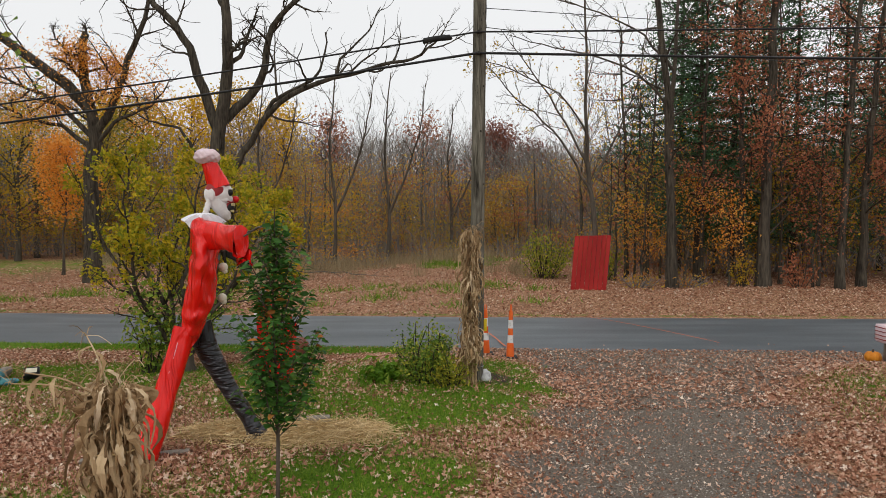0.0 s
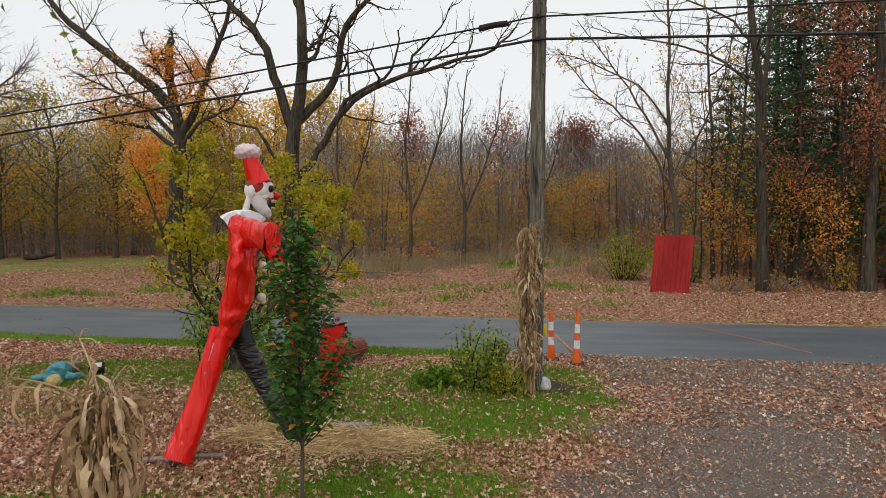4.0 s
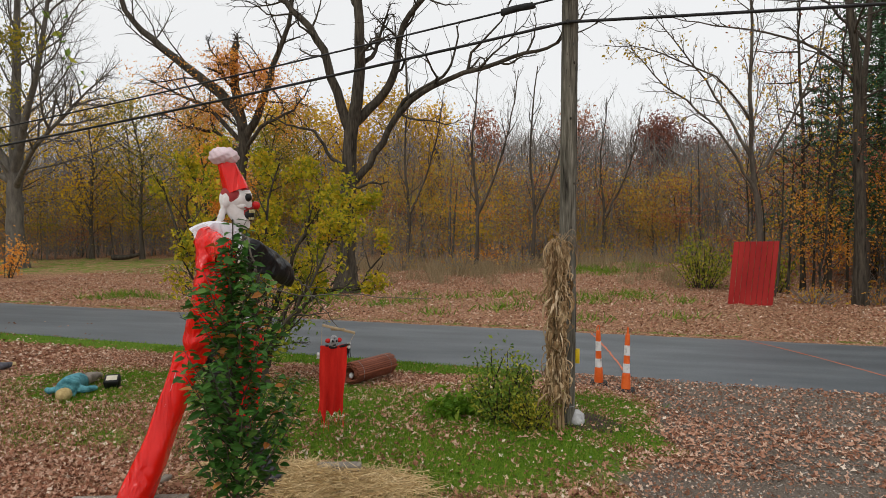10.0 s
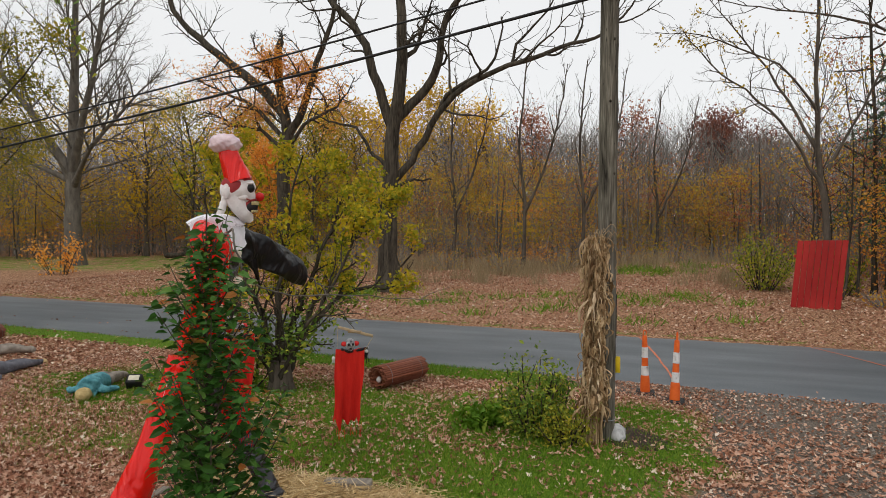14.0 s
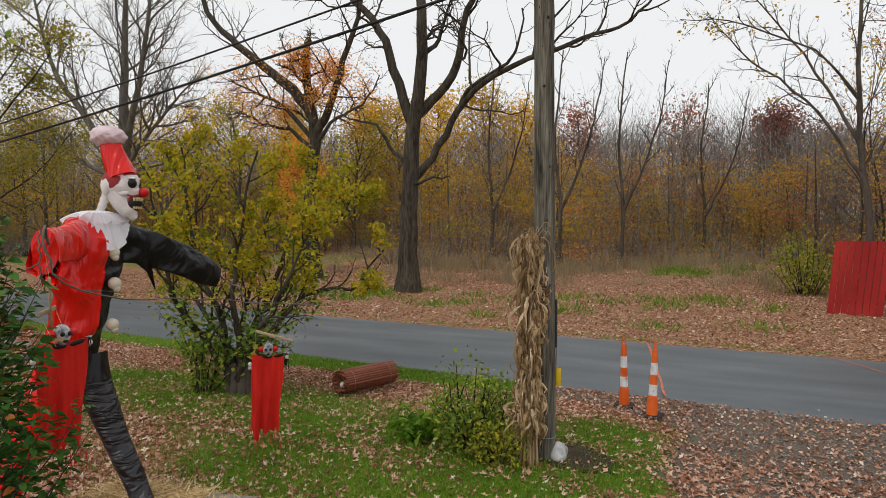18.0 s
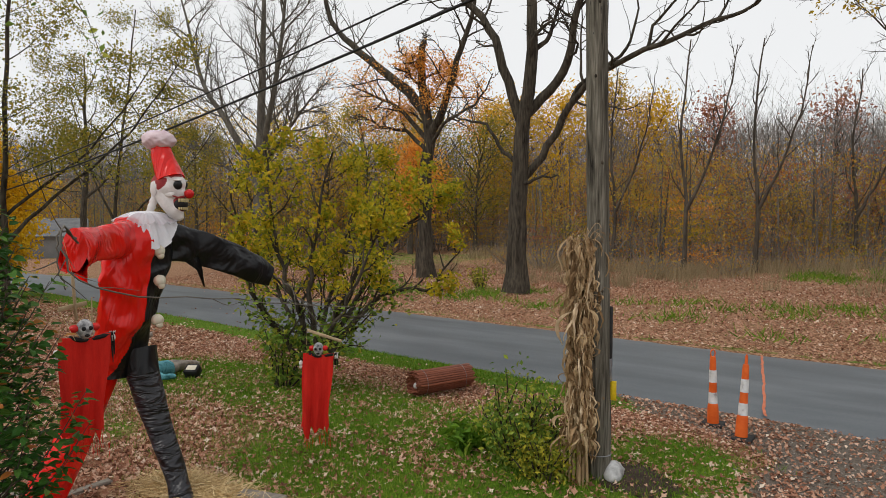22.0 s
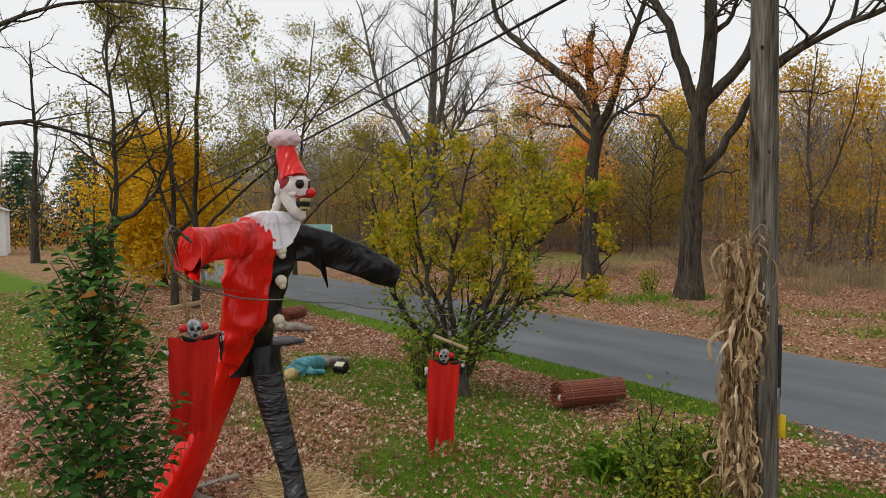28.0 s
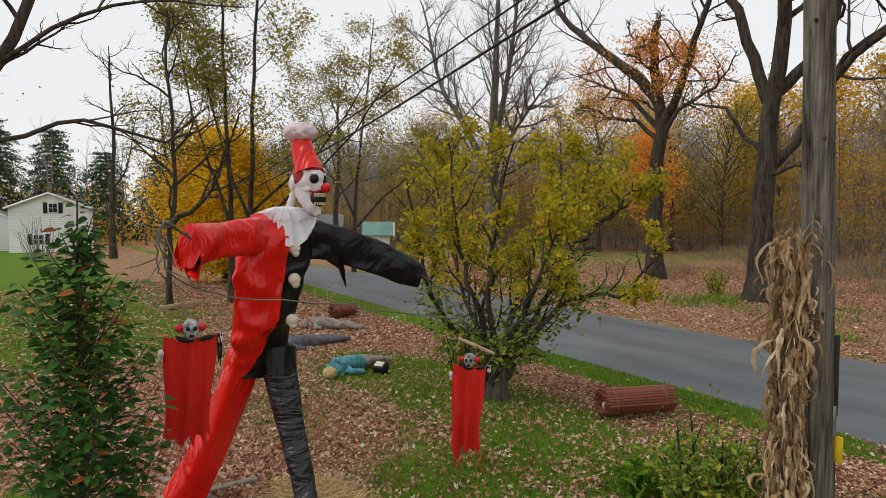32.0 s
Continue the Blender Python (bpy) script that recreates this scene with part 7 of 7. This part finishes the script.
far_yard_woods()
for x, y, h, sd in [(-98, 2, 15, 501), (-101, 8, 16, 502), (-104, 15, 15, 503), (-97, -4, 14, 504), (-108, 22, 13, 505), (-110, 30, 13, 506)]:
    pine(x, y, h, 0.3, 1.2, sd, 2.2, 40)

# ---- straw, fallen leaves, grass and gravel ----
def scatter(rng, n, x0, x1, y0, y1, weight):
    x, y = rng.uniform(x0, x1, n), rng.uniform(y0, y1, n)
    k = rng.uniform(0, 1, n) < weight(x, y)
    return x[k], y[k]


def make_straw():
    rng = np.random.default_rng(201)
    n = 15000
    c = np.array(((-2.3, 8.3, 0.55, 0.3), (-1.75, 8.1, 0.45, 0.3), (-1.1, 8.3, 0.4, 0.35), (-2.75, 8.35, 0.4, 0.25)))[rng.integers(4, size=n)]
    x, y = rng.normal(c[:, 0], c[:, 2] * 0.55), rng.normal(c[:, 1], c[:, 3] * 0.6)
    h = 0.15 * np.exp(-((x + 1.9) / 1.0) ** 2 - ((y - 8.3) / 0.42) ** 2)
    p = np.stack([x, y, land(x, y) + 0.012 + rng.uniform(0, 1, n) * (0.015 + h)], -1)
    d = unit(np.stack([rng.normal(0, 1, n), rng.normal(0, 1, n), rng.normal(0, 0.12, n)], -1))
    b = Build()
    slivers(b, p, d, rng.uniform(0.06, 0.24, n), rng.uniform(0.0025, 0.005, n), rng)
    whole("straw_pile", b, STRAW, "loose pale straw strewn under the prop", "straw", kind="stuff", smooth=False)


def star_leaves(b, p, nrm, size, rng):
    """Lobed, slightly curled fallen leaves."""
    k = len(p)
    s = size[:, None]
    a = unit(np.cross(nrm, rng.normal(0, 1, (k, 3))))
    c = np.cross(nrm, a)
    rim = []
    for j in range(8):
        t = j * 0.7854
        r = (0.55 if j % 2 == 0 else 0.3) * (1.15 if j == 0 else 1.0)
        lift = (0.26 if j % 2 == 0 else 0.02) * rng.uniform(-0.2, 1.3, (k, 1))
        rim.append(p + s * (a * (math.cos(t) * r * 1.15) + c * (math.sin(t) * r * 0.85) + nrm * lift))
    v = np.stack(rim + [p + nrm * s * 0.04], 1).reshape(-1, 3)
    o = np.arange(k)[:, None] * 9
    f = np.vstack([o + np.array((j, (j + 1) % 8, 8, 8)) for j in range(8)])
    b.add(v, f)


def make_litter():
    rng = np.random.default_rng(211)

    def cover(x, y):
        g = grass_mask(x, y)
        patchy = 0.5 + 0.5 * np.sin(x * 2.1 + np.sin(y * 1.9) * 1.5) * np.sin(y * 2.3 + x * 0.7)
        w = np.clip(1.12 - 1.15 * g, 0.2, 1) * (0.7 + 0.3 * patchy)
        w = np.where(g > 0.4, w * (0.4 + 1.1 * patchy), w)
        w = np.where((np.abs(y - road_near(x) + 0.45) < 0.5) & (x < 1.7), w * 0.15, w)
        dm = drive_mask(x, y)
        strip = np.exp(-((x - (2.9 + 0.35 * (y - 8))) / 1.0) ** 2)
        w = w * (1 - dm) + dm * (0.38 - 0.28 * strip)
        w = np.where((y > 11.2) & (y < 12.7) & (x > 1.6), np.maximum(w, 0.32), w)
        w = np.where((y > 12.7 + 0.15 * np.sin(x * 4)) & (x > 1.9), 0.2, w)
        w = np.where((x > -3.4) & (x < -0.5) & (np.abs(y - 8.25) < 0.4), w * 0.35, w)
        w = np.where((y > road_near(x) - 0.05) & (y < road_far(x) + 0.05), 0.002, w)
        return w

    x, y = scatter(rng, 120000, -9, 9.5, 5.0, 10.5, cover)
    p = np.stack([x, y, land(x, y) + rng.uniform(0.008, 0.03, len(x))], -1)
    nrm = unit(np.stack([rng.normal(0, 0.75, len(x)), rng.normal(0, 0.75, len(x)), np.ones(len(x))], -1))
    b = Build()
    star_leaves(b, p, nrm, (0.03 + 0.045 * rng.uniform(0, 1, len(x)) ** 2) * (1 - 0.25 * drive_mask(x, y)), rng)
    whole("fallen_leaves", b, FALLEN, "curled brown oak and maple leaves on the lawn", "fallen leaves", kind="stuff", smooth=False)

    xs, ys = scatter(rng, 56000, -10, 9, 10.2, 12.4, cover)
    p = np.stack([xs, ys, land(xs, ys) + rng.uniform(0.008, 0.03, len(xs))], -1)
    nrm = unit(np.stack([rng.normal(0, 0.4, len(xs)), rng.normal(0, 0.4, len(xs)), np.ones(len(xs))], -1))
    b = Build()
    star_leaves(b, p, nrm, 0.035 + 0.05 * rng.uniform(0, 1, len(xs)) ** 2, rng)
    whole("fallen_leaves", b, FALLEN, "curled brown and pinkish leaves by the road and drive", "fallen leaves", kind="stuff", smooth=False)

    x, y = scatter(rng, 50000, -26, -10, 10.2, 18, cover)
    xn, yn = scatter(rng, 60000, -10, 9, 12.4, 15.2, cover)
    x, y = np.concatenate([x, xn]), np.concatenate([y, yn])
    x2, y2 = scatter(rng, 75000, -26, 20, 20, 38, lambda x, y: np.where(y > road_far(x) + 0.05, np.clip(1.25 - 0.7 * grass_mask(x, y) - (y - 22) * 0.03, 0, 1), 0.004))
    xb, yb = scatter(rng, 26000, -9, 9, -8, 5.2, lambda x, y: cover(x, y) * 0.6)
    x2, y2 = np.concatenate([x2, xb]), np.concatenate([y2, yb])
    x3, y3 = scatter(rng, 26000, -26, -9, 4.0, 10.2, lambda x, y: np.clip(1 - grass_mask(x, y), 0.3, 1))
    x, y = np.concatenate([x, x2, x3]), np.concatenate([y, y2, y3])
    p = np.stack([x, y, land(x, y) + rng.uniform(0.01, 0.035, len(x)) + np.where((y > road_near(x)) & (y < road_far(x)), 0.1, 0)], -1)
    nrm = unit(np.stack([rng.normal(0, 0.5, len(x)), rng.normal(0, 0.5, len(x)), np.ones(len(x))], -1))
    b = Build().cards(p, nrm, rng.uniform(0.045, 0.1, len(x)) * np.where((y < 15.4) & (x > -10), 0.7, 1.0), rng, aspect=0.75, fold=0.2)
    whole("fallen_leaves", b, FALLEN, "brown and russet leaves strewn over lawn and field", "fallen leaves", kind="stuff", smooth=False)


def make_grass():
    rng = np.random.default_rng(221)
    parts = [(260000, -9, 9.5, 5.2, 15.6), (60000, -24, -6, 5, 17.5), (26000, -22, 12, 20, 30)]
    b = Build()
    for n, x0, x1, y0, y1 in parts:
        x, y = scatter(rng, n, x0, x1, y0, y1, lambda x, y: np.clip(grass_mask(x, y) * 1.3 - 0.12, 0, 1) * (drive_mask(x, y) < 0.4) * ((y < road_near(x) - 0.03) | (y > road_far(x) + 0.03)))
        k = len(x)
        p = np.stack([x, y, land(x, y) - 0.005], -1)
        d = unit(np.stack([rng.normal(0, 0.4, k), rng.normal(0, 0.4, k), np.ones(k)], -1))
        h = rng.uniform(0.03, 0.085, k) * (1.5 if y0 > 19 else 1)
        slivers(b, p, d, h, rng.uniform(0.003, 0.006, k), rng)
    whole("lawn_grass", b, GRASS, "short green lawn grass showing between the leaves", "grass", kind="stuff", smooth=False)
    # tall dry tufts and green weeds in the field
    b, b2 = Build(), Build()
    for k in range(70):
        cx, cy = rng.uniform(-20, 4), rng.uniform(30, 41)
        m = 60
        p = np.stack([rng.normal(cx, 0.25, m), rng.normal(cy, 0.25, m), np.full(m, float(land(cx, cy)))], -1)
        d = unit(np.stack([rng.normal(0, 0.35, m), rng.normal(0, 0.35, m), np.ones(m)], -1))
        slivers(b, p, d, rng.uniform(0.3, 0.95, m), np.full(m, 0.008), rng)
    for k in range(150):
        cx = rng.uniform(-24, 7)
        cy = float(wood_edge(cx)) - rng.uniform(0.2, 6.0)
        if cy < 31:
            continue
        m = 46
        p = np.stack([rng.normal(cx, 0.4, m), rng.normal(cy, 0.3, m), np.full(m, float(land(cx, cy)))], -1)
        d = unit(np.stack([rng.normal(0, 0.4, m), rng.normal(0, 0.4, m), np.ones(m)], -1))
        slivers(b, p, d, rng.uniform(0.25, 0.9, m), np.full(m, 0.012), rng)
    whole("dry_grass", b, DRYGRASS, "tall dry tan grass tufts in the field", "grass", kind="stuff", smooth=False)
    for k in range(60):
        cx, cy = rng.uniform(-20, 4), rng.normal(24.8, 1.8)
        if k < 18:
            cx, cy = rng.normal(1.2, 1.2), rng.normal(35.5, 0.7)
        m = 70
        p = np.stack([rng.normal(cx, 0.4, m), rng.normal(cy, 0.3, m), np.full(m, float(land(cx, cy)))], -1)
        d = unit(np.stack([rng.normal(0, 0.8, m), rng.normal(0, 0.8, m), np.ones(m)], -1))
        slivers(b2, p, d, rng.uniform(0.1, 0.36, m), np.full(m, 0.014), rng)
    whole("field_weeds", b2, GRASS, "low green weeds among the fallen leaves", "weeds", kind="stuff", smooth=False)


def make_gravel():
    rng = np.random.default_rng(231)
    x, y = scatter(rng, 90000, 0.5, 9, 5, 15, lambda x, y: np.maximum(drive_mask(x, y), smooth01(12.3, 12.9, y) * smooth01(1.5, 2.3, x)) * (y < road_near(x) - 0.2) * (0.5 + 0.5 * np.exp(-((x - (2.9 + 0.35 * (y - 8))) / 1.2) ** 2)))
    k = len(x)
    s = 0.005 + 0.012 * rng.uniform(0, 1, (k, 1, 1)) ** 2
    octa = np.array(((1, 0, 0), (0, 1, 0), (-1, 0, 0), (0, -1, 0), (0, 0, 0.7), (0, 0, -0.7)), float)
    v = octa[None] * s * rng.uniform(0.6, 1.3, (k, 6, 1)) + np.stack([x, y, land(x, y) + 0.004], -1)[:, None]
    o = np.arange(k)[:, None] * 6
    f = np.vstack([o + np.array(q) for q in ((0, 1, 4, 4), (1, 2, 4, 4), (2, 3, 4, 4), (3, 0, 4, 4))])
    whole("gravel", Build().add(v.reshape(-1, 3), f), GRAVEL, "loose grey-brown gravel on the drive", "gravel", kind="stuff", smooth=False)


make_straw()
make_litter()
make_grass()
make_gravel()
